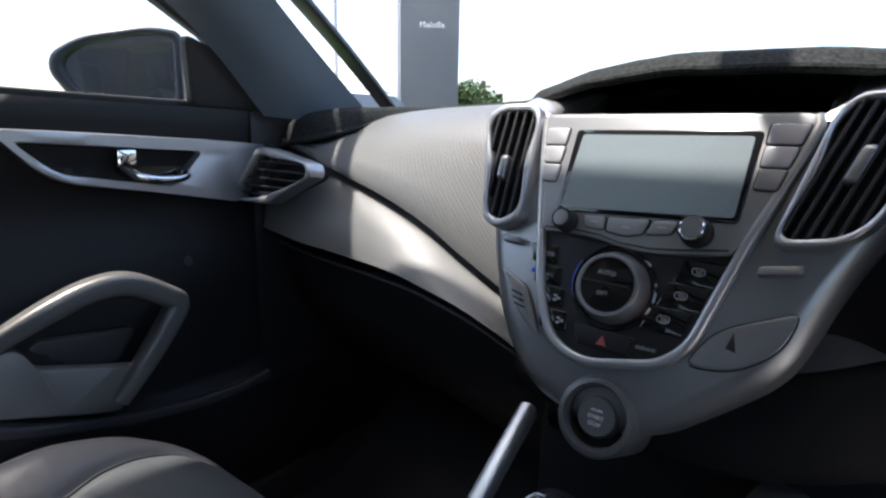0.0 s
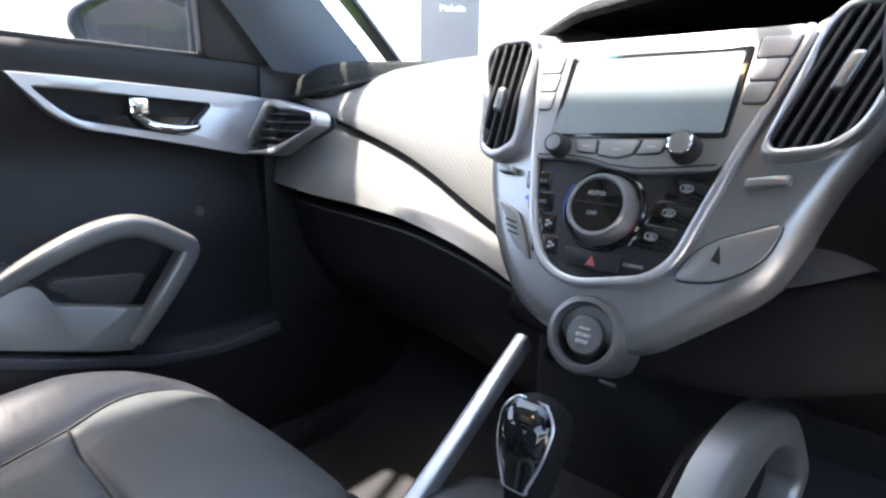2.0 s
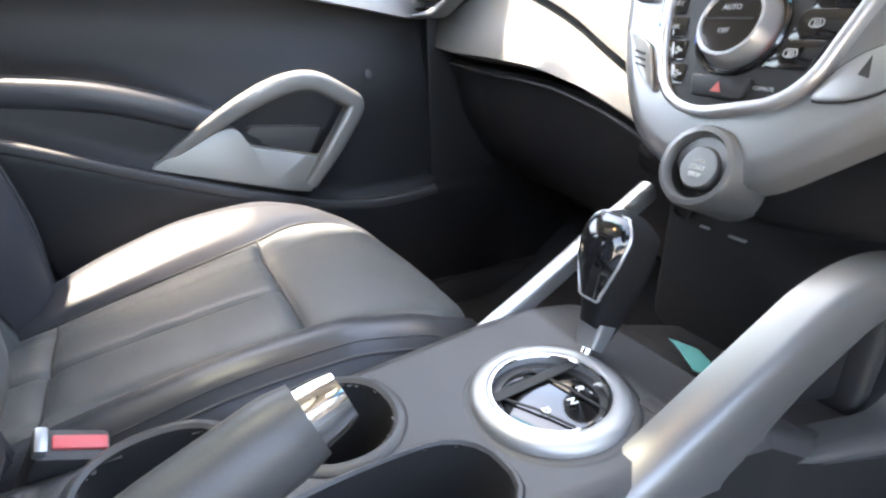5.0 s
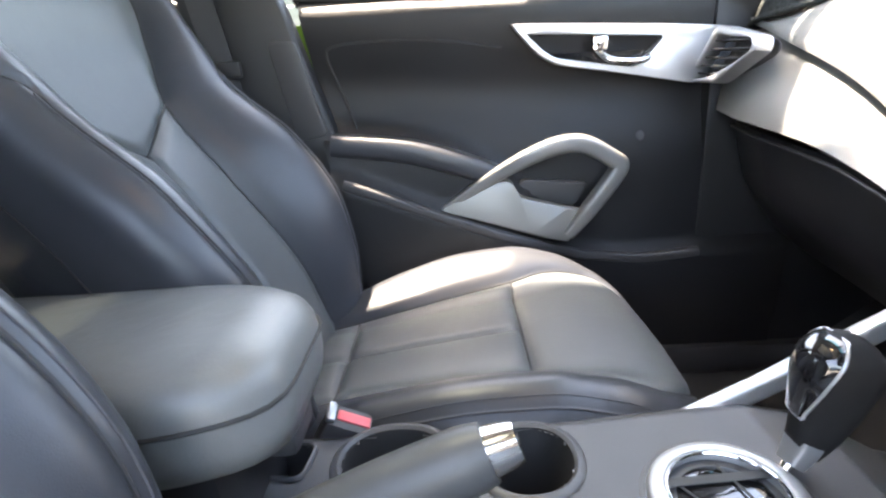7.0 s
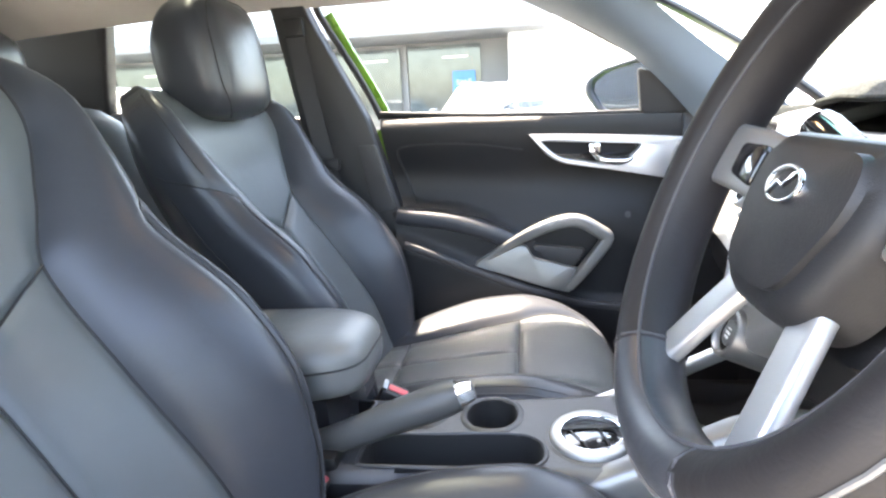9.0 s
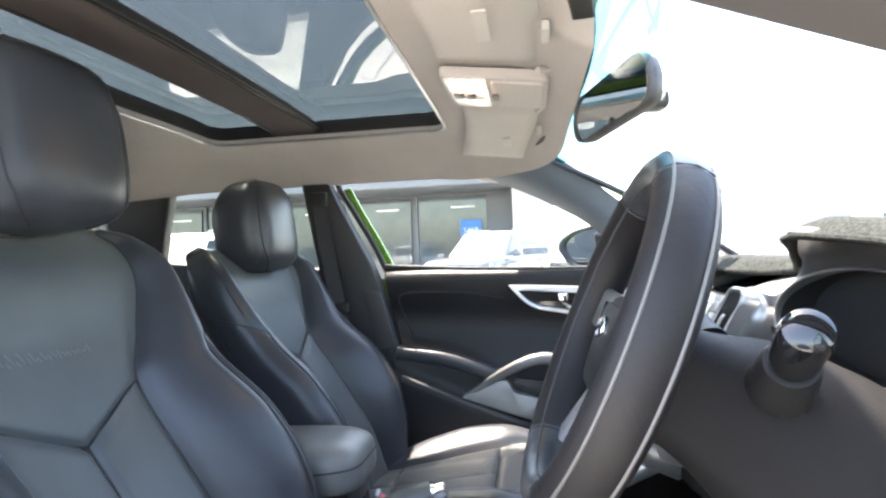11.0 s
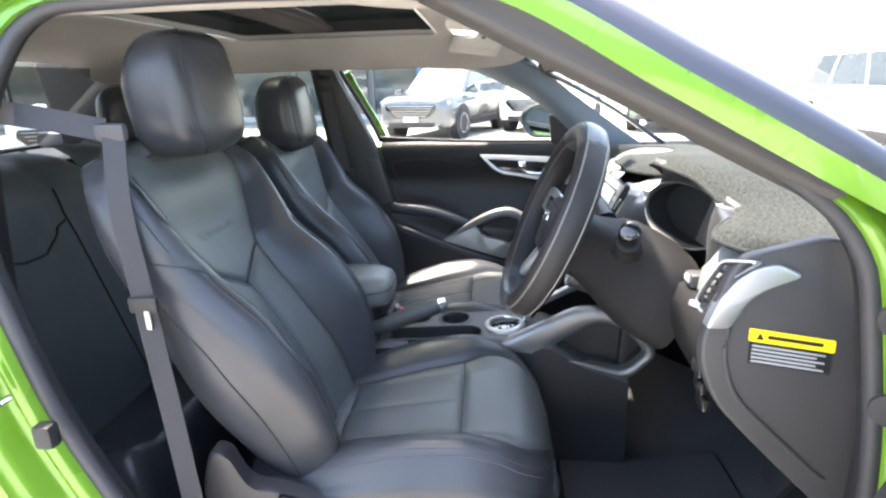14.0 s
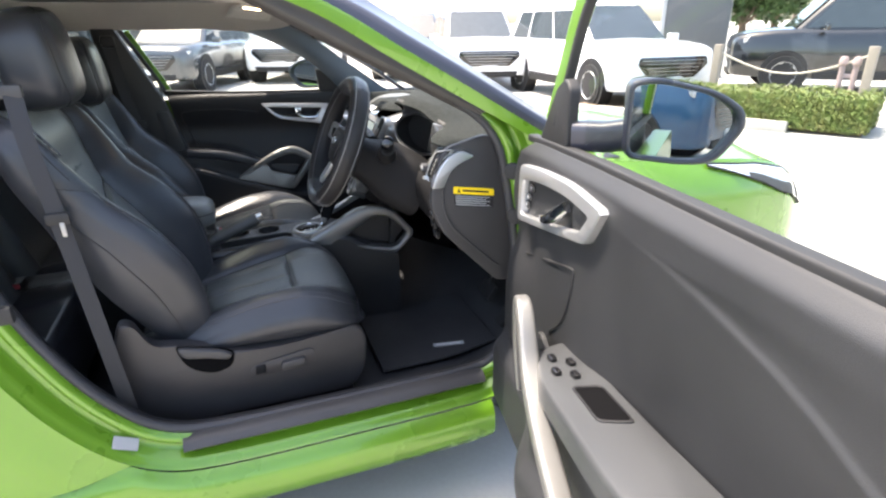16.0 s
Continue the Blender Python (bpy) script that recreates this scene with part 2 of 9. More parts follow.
def part(name, bm, material, parent=None, label="", smooth=40, m=None):
    """Links a bmesh as one mesh object under a thing or part."""
    if m is not None:
        bm.transform(m)
    bmesh.ops.recalc_face_normals(bm, faces=bm.faces)
    me = bpy.data.meshes.new(name)
    bm.to_mesh(me)
    bm.free()
    me.materials.append(material)
    if smooth:
        me.polygons.foreach_set("use_smooth", [True] * len(me.polygons))
        me.set_sharp_from_angle(angle=radians(smooth))
    ob = new(name, me)
    if parent is not None:
        ob.parent = parent
        ob.matrix_parent_inverse = world_of(parent).inverted()
    if label:
        ob["label"] = label
    return ob


def world_of(ob):
    m = ob.matrix_basis.copy()
    return world_of(ob.parent) @ ob.matrix_parent_inverse @ m if ob.parent else m


def spline(pts, n=8, closed=False):
    """Points of a smooth curve through pts, n to each stretch."""
    p = [Vector(q) for q in pts]
    k = len(p)
    out = []
    for i in range(k if closed else k - 1):
        a, b = p[i], p[(i + 1) % k]
        z = p[(i - 1) % k] if closed or i > 0 else a * 2 - b
        c = p[(i + 2) % k] if closed or i + 2 < k else b * 2 - a
        for j in range(n):
            t = j / n
            out.append(0.5 * ((2 * a) + (b - z) * t + (2 * z - 5 * a + 4 * b - c) * t * t + (3 * a - z - 3 * b + c) * t ** 3))
    if not closed:
        out.append(p[-1])
    return out


def rounded(pts, r, n=5):
    """A closed outline whose corners are rounded by r (one number, or one to each corner)."""
    p = [Vector(q) for q in pts]
    out = []
    for i, b in enumerate(p):
        rr = r[i] if hasattr(r, "__len__") else r
        u, v = p[i - 1] - b, p[(i + 1) % len(p)] - b
        d = min(rr, u.length * 0.48, v.length * 0.48)
        s, e = b + u.normalized() * d, b + v.normalized() * d
        for j in range(n + 1):
            t = j / n
            out.append(s * (1 - t) ** 2 + b * 2 * t * (1 - t) + e * t * t)
    return out


def grid(rows, closed_u=False, closed_v=False, caps=False):
    """A mesh over rows of points."""
    bm = bmesh.new()
    vs = [[bm.verts.new(q) for q in r] for r in rows]
    nr, nc = len(vs), len(vs[0])
    for i in range(nr if closed_v else nr - 1):
        for j in range(nc if closed_u else nc - 1):
            a, b = vs[i], vs[(i + 1) % nr]
            try:
                bm.faces.new((a[j], a[(j + 1) % nc], b[(j + 1) % nc], b[j]))
            except ValueError:
                pass
    if caps:
        for r in (vs[0], vs[-1]):
            try:
                bm.faces.new(r)
            except ValueError:
                pass
    bmesh.ops.remove_doubles(bm, verts=bm.verts, dist=1e-6)
    return bm


def solid(rows, offset):
    """A sheet over rows of points with a thickness, pushed along the vector offset."""
    o = Vector(offset)
    loops = [[Vector(q) for q in r] for r in rows]
    bm = bmesh.new()
    f = [[bm.verts.new(q) for q in r] for r in loops]
    b = [[bm.verts.new(q + o) for q in r] for r in loops]
    nr, nc = len(f), len(f[0])
    for i in range(nr - 1):
        for j in range(nc - 1):
            bm.faces.new((f[i][j], f[i][j + 1], f[i + 1][j + 1], f[i + 1][j]))
            bm.faces.new((b[i][j], b[i + 1][j], b[i + 1][j + 1], b[i][j + 1]))
    for i in range(nr - 1):
        bm.faces.new((f[i][0], f[i + 1][0], b[i + 1][0], b[i][0]))
        bm.faces.new((f[i][-1], b[i][-1], b[i + 1][-1], f[i + 1][-1]))
    for j in range(nc - 1):
        bm.faces.new((f[0][j], b[0][j], b[0][j + 1], f[0][j + 1]))
        bm.faces.new((f[-1][j], f[-1][j + 1], b[-1][j + 1], b[-1][j]))
    return bm


def plate(outline, to, depth, bevel=0.0, dome=0.0):
    """A plate: 2D outline put into space by to(u, v, w), from w = 0 to w = depth, its front edge bevelled inwards by rings."""
    pts = [Vector((q[0], q[1])) for q in outline]
    c = sum(pts, Vector((0, 0))) / len(pts)
    rad = max((q - c).length for q in pts)
    bm = bmesh.new()
    steps = [(0.0, 0.0)]
    if bevel:
        for a in (0, 22, 45, 67, 90):
            steps.append((1 - math.cos(radians(a)), None))
        steps = [(0.0, 0.0)] + [(bevel * (1 - math.cos(radians(a))), depth - bevel * (1 - math.sin(radians(a)))) for a in (0, 30, 60, 90)]
    else:
        steps = [(0.0, 0.0), (0.0, depth)]
    rings = []
    for inset, w in steps:
        k = 1 - inset / max(rad, 1e-6)
        ring = []
        for q in pts:
            d = (q - c)
            l = d.length
            qq = c + d * max(0.02, (l - inset * 1.0) / l) if l > 1e-9 else q
            ring.append(bm.verts.new(to(qq.x, qq.y, w)))
        rings.append(ring)
    n = len(pts)
    for a, b in zip(rings, rings[1:]):
        for j in range(n):
            bm.faces.new((a[j], a[(j + 1) % n], b[(j + 1) % n], b[j]))
    bm.faces.new(rings[0])
    if dome:
        for k in (0.75, 0.5, 0.25):
            ring = []
            for q in pts:
                qq = c + (q - c) * k
                ring.append(bm.verts.new(to(qq.x, qq.y, depth + dome * (1 - k * k))))
            a = rings[-1]
            for j in range(n):
                bm.faces.new((a[j], a[(j + 1) % n], ring[(j + 1) % n], ring[j]))
            rings.append(ring)
    bm.faces.new(rings[-1])
    return bm


def ring_plate(outer, inner, to, depth, round_=0.004, back=0.0):
    """A frame between two outlines with equally many points, rounded on its front."""
    o = [Vector((q[0], q[1])) for q in outer]
    i = [Vector((q[0], q[1])) for q in inner]
    n = len(o)
    rows = []
    for k, w in ((0, back), (0, depth - round_), (0.08, depth - round_ * 0.3), (0.22, depth), (0.5, depth + round_ * 0.15), (0.78, depth), (0.92, depth - round_ * 0.3), (1, depth - round_), (1, back)):
        rows.append([to(*(o[j].lerp(i[j], k)), w) for j in range(n)])
    return grid(rows, closed_u=True, closed_v=True)


def frame_plate(outer, inner, to, depth, bevel=0.003, back=0.0):
    """A flat frame between two outlines with equally many points, its edges bevelled by the same width all round."""
    o = [Vector((q[0], q[1])) for q in outer]
    i = [Vector((q[0], q[1])) for q in inner]
    gap = [max(1e-6, (a - b).length) for a, b in zip(o, i)]
    rows = [[to(*a, back) for a in o], [to(*a, depth - bevel) for a in o]]
    for f, w in ((0.3, depth - bevel * 0.3), (1.0, depth)):
        rows.append([to(*a.lerp(b, min(0.45, bevel * f / g)), w) for a, b, g in zip(o, i, gap)])
    for f, w in ((1.0, depth), (0.3, depth - bevel * 0.3)):
        rows.append([to(*b.lerp(a, min(0.45, bevel * f / g)), w) for a, b, g in zip(o, i, gap)])
    rows += [[to(*b, depth - bevel) for b in i], [to(*b, back) for b in i]]
    return grid(rows, closed_u=True, closed_v=True)


def resample(loop, n, start=None):
    """n points evenly along a closed 2D outline, starting at the point nearest to start's direction."""
    p = [Vector((q[0], q[1])) for q in loop]
    if start is not None:
        s = Vector(start)
        k = min(range(len(p)), key=lambda i: (p[i] - s).length)
        p = p[k:] + p[:k]
    p = p + [p[0]]
    cum = [0]
    for a, b in zip(p, p[1:]):
        cum.append(cum[-1] + (b - a).length)
    out, i = [], 0
    for k in range(n):
        d = cum[-1] * k / n
        while cum[i + 1] < d:
            i += 1
        t = (d - cum[i]) / max(1e-9, cum[i + 1] - cum[i])
        out.append(p[i].lerp(p[i + 1], t))
    return out


def ellipse(cx, cy, rx, ry, n=40, power=2.0):
    out = []
    for k in range(n):
        a = 2 * math.pi * k / n
        c, s = math.cos(a), math.sin(a)
        out.append((cx + rx * math.copysign(abs(c) ** (2 / power), c), cy + ry * math.copysign(abs(s) ** (2 / power), s)))
    return out


def sweep(path, profile, up=(0, 0, 1), closed=False, caps=True, scales=None, twist=None):
    """Carries a closed 2D profile (side, up) along a path."""
    p = [Vector(q) for q in path]
    n = len(p)
    rows = []
    upv = Vector(up)
    for i in range(n):
        if closed:
            d = p[(i + 1) % n] - p[i - 1]
        else:
            d = p[min(i + 1, n - 1)] - p[max(i - 1, 0)]
        d.normalize()
        side = d.cross(upv).normalized()
        u = side.cross(d).normalized()
        s = scales[i] if scales else 1.0
        rows.append([p[i] + side * (q[0] * s) + u * (q[1] * s) for q in profile])
    return grid(rows, closed_u=True, closed_v=closed, caps=caps and not closed)


def circle(r, n=12):
    return [(r * math.cos(2 * math.pi * k / n), r * math.sin(2 * math.pi * k / n)) for k in range(n)]


def slab(w, h, r, n=4):
    """A rounded rectangle as a sweep profile."""
    return [tuple(q) for q in rounded([(-w / 2, -h / 2), (w / 2, -h / 2), (w / 2, h / 2), (-w / 2, h / 2)], r, n)]


def box(cx, cy, cz, sx, sy, sz, bevel=0.004, seg=2):
    bm = bmesh.new()
    bmesh.ops.create_cube(bm, size=1)
    bm.transform(Matrix.Translation((cx, cy, cz)) @ Matrix.Diagonal((sx, sy, sz, 1)))
    if bevel:
        bmesh.ops.bevel(bm, geom=bm.edges[:], offset=bevel, segments=seg, affect="EDGES", profile=0.6)
    return bm


def lathe(profile, seg=32):
    """Turns a list of (radius, height) round z."""
    rows = [[(r * math.cos(2 * math.pi * k / seg), r * math.sin(2 * math.pi * k / seg), h) for k in range(seg)] for r, h in profile]
    return grid(rows, closed_u=True, caps=True)


def smooth01(a, b, x):
    t = max(0.0, min(1.0, (x - a) / (b - a)))
    return t * t * (3 - 2 * t)


def lerp_table(table, x):
    """A smooth curve through rows of (x, value)."""
    if x <= table[0][0]:
        return table[0][1]
    for (a, va), (b, vb) in zip(table, table[1:]):
        if x <= b:
            t = (x - a) / (b - a)
            return va + (vb - va) * t
    return table[-1][1]


def curve(table, x):
    """A rounded curve through rows of (x, value)."""
    n = len(table)
    if x <= table[0][0]:
        return table[0][1]
    if x >= table[-1][0]:
        return table[-1][1]
    i = max(k for k in range(n - 1) if table[k][0] <= x)
    (a, va), (b, vb) = table[i], table[i + 1]
    h = b - a
    s = (vb - va) / h

    def slope(k):
        if k == 0 or k == n - 1:
            return s * 0.8
        l = (table[k][1] - table[k - 1][1]) / (table[k][0] - table[k - 1][0])
        r = (table[k + 1][1] - table[k][1]) / (table[k + 1][0] - table[k][0])
        return 0.0 if l * r <= 0 else 2 * l * r / (l + r)

    t = (x - a) / h
    return va * (1 + 2 * t) * (1 - t) ** 2 + slope(i) * h * t * (1 - t) ** 2 + vb * t * t * (3 - 2 * t) + slope(i + 1) * h * t * t * (t - 1)


def write_text(name, body, size, m, material, parent, align="CENTER", depth=0.0004):
    cu = bpy.data.curves.new(name, "FONT")
    cu.body, cu.size, cu.extrude, cu.align_x, cu.align_y = body, size, depth, align, "CENTER"
    cu.resolution_u = 2
    tmp = bpy.data.objects.new(name, cu)
    scene.collection.objects.link(tmp)
    bpy.context.view_layer.update()
    me = bpy.data.meshes.new_from_object(tmp)
    bpy.data.objects.remove(tmp)
    me.transform(m)
    me.materials.clear()
    me.materials.append(material)
    ob = new(name, me)
    ob.parent = parent
    ob.matrix_parent_inverse = world_of(parent).inverted()
    return ob


def plane_to(origin, right, up):
    """A map from (u, v, w) to space, w along right x up."""
    o, r, u = Vector(origin), Vector(right).normalized(), Vector(up).normalized()
    nrm = r.cross(u)
    return lambda a, b, c=0.0: o + r * a + u * b + nrm * c


def plane_matrix(origin, right, up):
    r, u = Vector(right).normalized(), Vector(up).normalized()
    n = r.cross(u)
    return Matrix(((r.x, u.x, n.x, origin[0]), (r.y, u.y, n.y, origin[1]), (r.z, u.z, n.z, origin[2]), (0, 0, 0, 1)))

# ---------------------------------------------------------------- the car's shell
car = thing("hatchback_car", "bright lime green hatchback with its driver's door standing open", "car")


def tumble(z):
    return lerp_table([(1.08, 0.0), (1.14, 0.012), (1.225, 0.055), (1.31, 0.10), (1.42, 0.158), (1.52, 0.215)], z) + 0.05 * max(0.0, 0.45 - z)


def roof_z(x, y):
    d = abs(x) - 0.44
    return 1.491 - 0.175 * (d + math.sqrt(d * d + 0.0016)) - 0.055 * max(0.0, y - 0.02) ** 1.0 * 2.2 - 0.06 * max(0.0, -0.7 - y) ** 1.3


# headliner round the glass roof's opening
ROOF_IN = rounded([(-0.452, -0.60), (0.475, -0.60), (0.475, 0.098), (-0.452, 0.085)], [0.05, 0.05, 0.07, 0.07], 12)
ROOF_OUT = rounded([(-0.66, -1.25), (0.575, -1.25), (0.575, 0.16), (0.535, 0.385), (-0.53, 0.385), (-0.66, 0.13)], [0.05, 0.05, 0.1, 0.12, 0.12, 0.1], 10)
rin = resample(ROOF_IN, 220)


def outward(loop, p, c=Vector((0.0, -0.25))):
    """Where the ray from c through p leaves the outline."""
    d = p - c
    for a, b in zip(loop, loop[1:] + loop[:1]):
        e = b - a
        den = d.x * e.y - d.y * e.x
        if abs(den) > 1e-12:
            w = a - c
            s, u = (w.x * e.y - w.y * e.x) / den, (w.x * d.y - w.y * d.x) / den
            if s > 0 and -1e-6 <= u <= 1 + 1e-6:
                return c + d * s
    return p * 1.2


rout = [outward(ROOF_OUT, p) for p in rin]
rows = []
rows.append([(p.x, p.y, roof_z(p.x, p.y) + 0.014) for p in rin])
for k in (0.0, 0.03, 0.1, 0.25, 0.45, 0.65, 0.85, 1.0):
    row = []
    for a, b in zip(rin, rout):
        p = a.lerp(b, k)
        edge = (-0.035 if p.x < 0.3 else 0.022) * smooth01(0.6, 1.0, k) ** 2 - (0.004 if k == 0.03 else 0)
        row.append((p.x, p.y, roof_z(p.x, p.y) + edge))
    rows.append(row)
part("headliner", grid(rows, closed_u=True), CLOTH, car, "beige-grey cloth headliner", smooth=60)
rows = [[(p.x * k, p.y * 1 + (p.y + 0.27) * (k - 1), roof_z(p.x, p.y) + z) for p in rin] for k, z in ((1.0, 0.012), (1.004, 0.045), (0.965, 0.047), (0.962, 0.030))]
part("roof_opening_frame", grid(rows, closed_u=True), RUBBER, car, "black frame round the glass roof")
path = [(p.x * 0.998, p.y, roof_z(p.x, p.y) - 0.001) for p in rin]
part("opening_trim", sweep(path, circle(0.004, 8), closed=True), SILVER_DARK, car)


def roof_patch(x0, x1, y0, y1, dz, nx=16, ny=8):
    return [[(x0 + (x1 - x0) * i / nx, y0 + (y1 - y0) * j / ny, roof_z(x0 + (x1 - x0) * i / nx, y0 + (y1 - y0) * j / ny) + dz) for i in range(nx + 1)] for j in range(ny + 1)]


for y0, y1 in ((-0.298, 0.125), (-0.64, -0.38)):
    pane = part("roof_pane", solid(roof_patch(-0.47, 0.49, y0, y1, 0.047), (0, 0, 0.005)), ROOF_TINT, car, "dark tinted glass roof pane")
part("roof_crossbar", solid(roof_patch(-0.455, 0.478, -0.395, -0.285, 0.016), (0, 0, 0.028)), ROOF_BAR, car, "cloth-covered bar between the roof panes")
for y in (-0.280, -0.268, -0.402):
    part("crossbar_rail", sweep([(x, y, roof_z(x, y) + 0.026) for x in (-0.452, -0.2, 0, 0.2, 0.452)], slab(0.006, 0.014, 0.002)), RUBBER, car)
# outer roof sheet
rows = []
for k, dz in ((0.0, 0.050), (0.1, 0.055), (0.5, 0.060), (0.8, 0.080), (1.0, 0.090), (1.10, 0.090)):
    rows.append([((a.lerp(b, k)).x, (a.lerp(b, k)).y, roof_z(a.lerp(b, k).x, a.lerp(b, k).y) + dz) for a, b in zip([Vector((p.x * 1.02, p.y + (p.y + 0.27) * 0.06)) for p in rin], rout)])
part("roof_panel", grid(rows, closed_u=True), GREEN, car, "lime green roof sheet")

# windscreen with its teal shade band
W_TOP, W_BOT = 0.40, 1.17


def screen_at(a, v):
    """a across -1..1, v from the top (0) to the base (1)."""
    half = 0.555 + 0.155 * v + (0.055 * a if a > 0 else 0.0)
    y = W_TOP + (W_BOT - W_TOP) * v - 0.10 * abs(a) ** 2.4 * (0.9 + 0.5 * v)
    z = 1.452 - 0.455 * v - 0.035 * a * a * (1 - v) + 0.03 * math.sin(math.pi * v)
    return (half * a, y, z)


A_STEPS = [-1 + k / 16 for k in range(33)]
ws = part("windscreen", grid([[screen_at(a, v / 20) for a in A_STEPS] for v in [2 + 18 * k / 20 for k in range(21)]]), CLEAR, car, "clear windscreen")
ws.visible_shadow = False
wb = part("shade_band", grid([[screen_at(a, v / 20 * 0.10) for a in A_STEPS] for v in range(0, 21, 4)]), BAND_TINT, car, "teal tinted band along the windscreen's top")
wb.visible_shadow = False
for sg in (-1, 1):
    edge = [Vector(screen_at(sg * 1.0, v / 16)) for v in range(17)]
    part("screen_trim", sweep(edge, slab(0.034, 0.012, 0.004)), NAVY, car)
part("screen_trim", sweep([Vector(screen_at(a, 0.0)) + Vector((0, -0.01, 0.004)) for a in A_STEPS], slab(0.03, 0.010, 0.004)), RUBBER, car)

# inner A-pillar covers
for sg, hi_pts, lo_pts in ((-1, None, None), (1, [(0.595, 0.30, 1.430), (0.645, 0.48, 1.338), (0.675, 0.62, 1.262), (0.71, 0.77, 1.17), (0.73, 0.85, 1.12)], [(0.563, 0.205, 1.462), (0.612, 0.36, 1.372), (0.642, 0.455, 1.318), (0.686, 0.595, 1.232), (0.736, 0.742, 1.127)])):
    lo = spline(lo_pts or [(0.665, 0.10, 1.405), (0.688, 0.30, 1.315), (0.702, 0.43, 1.245), (0.712, 0.52, 1.175), (0.725, 0.62, 1.07)], 6)
    hi = spline(hi_pts or [(0.52, 0.33, 1.432), (0.575, 0.43, 1.372), (0.615, 0.53, 1.295), (0.645, 0.66, 1.200), (0.680, 0.84, 1.075)], 6)
    rows = []
    for k in range(9):
        t = k / 8
        rows.append([Vector((sg * q.x, q.y, q.z)) for q in [a.lerp(b, t) + Vector((-0.020, -0.014, -0.008)) * math.sin(math.pi * t) * (1 if sg < 0 else 0.3) for a, b in zip(lo, hi)]])
    part("pillar_cover", grid(rows), PILLAR_CLOTH if sg < 0 else PILLAR_LIT, car, "blue-grey windscreen pillar cover" if sg < 0 else "windscreen pillar cover in a paler, lit grey", smooth=60)

# roof rail over the passenger side windows, and the pillars behind
rows = []
for y in [0.20, 0.14, 0.06, -0.1, -0.3, -0.5, -0.8, -1.1, -1.3]:
    row = []
    drop = 0.0 if y < 0.05 else (y - 0.05) * 0.25
    for x, dz in ((-0.615, 0.004), (-0.645, -0.012), (-0.668, -0.032), (-0.690, -0.042), (-0.715, -0.030), (-0.72, 0.0)):
        row.append((x, y, 1.438 + dz - drop - 0.03 * max(0, -0.5 - y)))
    rows.append(row)
part("side_rail_cover", grid(rows), CLOTH, car, smooth=60)

SIDE_L = lambda a, b, c: Vector((-0.755 + tumble(b) * 0.40 + c, a, b))
b_pillar = rounded([(-0.425, 1.425), (-0.345, 1.425), (-0.315, 1.34), (-0.205, 1.10), (-0.13, 0.85), (-0.09, 0.60), (-0.10, 0.30), (-0.40, 0.30), (-0.42, 0.8), (-0.395, 1.10)], 0.03, 4)
part("centre_pillar", plate(b_pillar, SIDE_L, 0.045, 0.012), PLASTIC, car, "black plastic pillar behind the passenger door")
part("pillar_panel", plate(rounded([(-0.240, 1.035), (-0.188, 1.035), (-0.145, 0.86), (-0.205, 0.85)], 0.012, 4), lambda a, b, c: SIDE_L(a, b, c + 0.044), 0.008, 0.003), PLASTIC_SOFT, car, "raised grey trim panel on the pillar")
quarter = rounded([(-0.38, 1.115), (-0.38, 0.30), (-1.64, 0.30), (-1.64, 1.17), (-1.05, 1.16)], 0.03, 3)
part("rear_side_trim", plate(quarter, lambda a, b, c: SIDE_L(a, b, c - 0.02), 0.05, 0.012), PLASTIC_SOFT, car)
c_pillar = rounded([(-0.86, 1.46), (-1.52, 1.46), (-1.52, 1.10), (-0.98, 1.10)], 0.05, 4)
part("rear_pillar", plate(c_pillar, SIDE_L, 0.04, 0.012), PLASTIC, car, "black rear pillar cover")
glass = part("rear_side_window", plate([(-0.40, 1.10), (-1.12, 1.13), (-1.05, 1.42), (-0.42, 1.42)], lambda a, b, c: SIDE_L(a, b, c - 0.02), 0.004), SIDE_GLASS, car)
glass.visible_shadow = False
# the same behind the driver
SIDE_R = lambda a, b, c: Vector((0.735 - tumble(b) * 0.75 - c, a, b))
quarter_r = rounded([(-0.70, 1.10), (-0.64, 0.30), (-1.64, 0.30), (-1.64, 1.17), (-1.05, 1.14)], 0.03, 3)
part("rear_side_trim", plate(quarter_r, SIDE_R, 0.05, 0.012), PLASTIC, car)
part("rear_pillar", plate(rounded([(-0.90, 1.44), (-1.48, 1.44), (-1.48, 1.10), (-1.10, 1.10)], 0.05, 4), SIDE_R, 0.04, 0.012), PLASTIC, car)
part("centre_pillar", plate(rounded([(-0.60, 1.40), (-0.65, 1.40), (-0.66, 1.1), (-0.66, 0.40), (-0.50, 0.40), (-0.57, 0.8)], 0.015, 4), SIDE_R, 0.05, 0.012), PLASTIC, car)
glass = part("rear_side_window", plate([(-0.55, 1.10), (-1.12, 1.13), (-1.0, 1.42), (-0.55, 1.42)], lambda a, b, c: SIDE_R(a, b, c - 0.02), 0.004), SIDE_GLASS, car)
glass.visible_shadow = False
# hatch at the back
part("hatch_lower", solid([[(x / 8 * 0.74, -1.62 - 0.05 * (1 - (x / 8) ** 2), z) for x in range(-8, 9)] for z in (0.30, 0.7, 1.0, 1.12)], (0, -0.05, 0)), PLASTIC, car)
part("hatch_window", grid([[(x / 8 * (0.70 - 0.08 * k), -1.62 + 0.42 * k, 1.12 + 0.29 * k) for x in range(-8, 9)] for k in (0, 0.5, 1)]), DARK_GLASS, car)
part("parcel_shelf", box(0, -1.40, 1.10, 1.40, 0.40, 0.02, 0.006), PLASTIC, car)

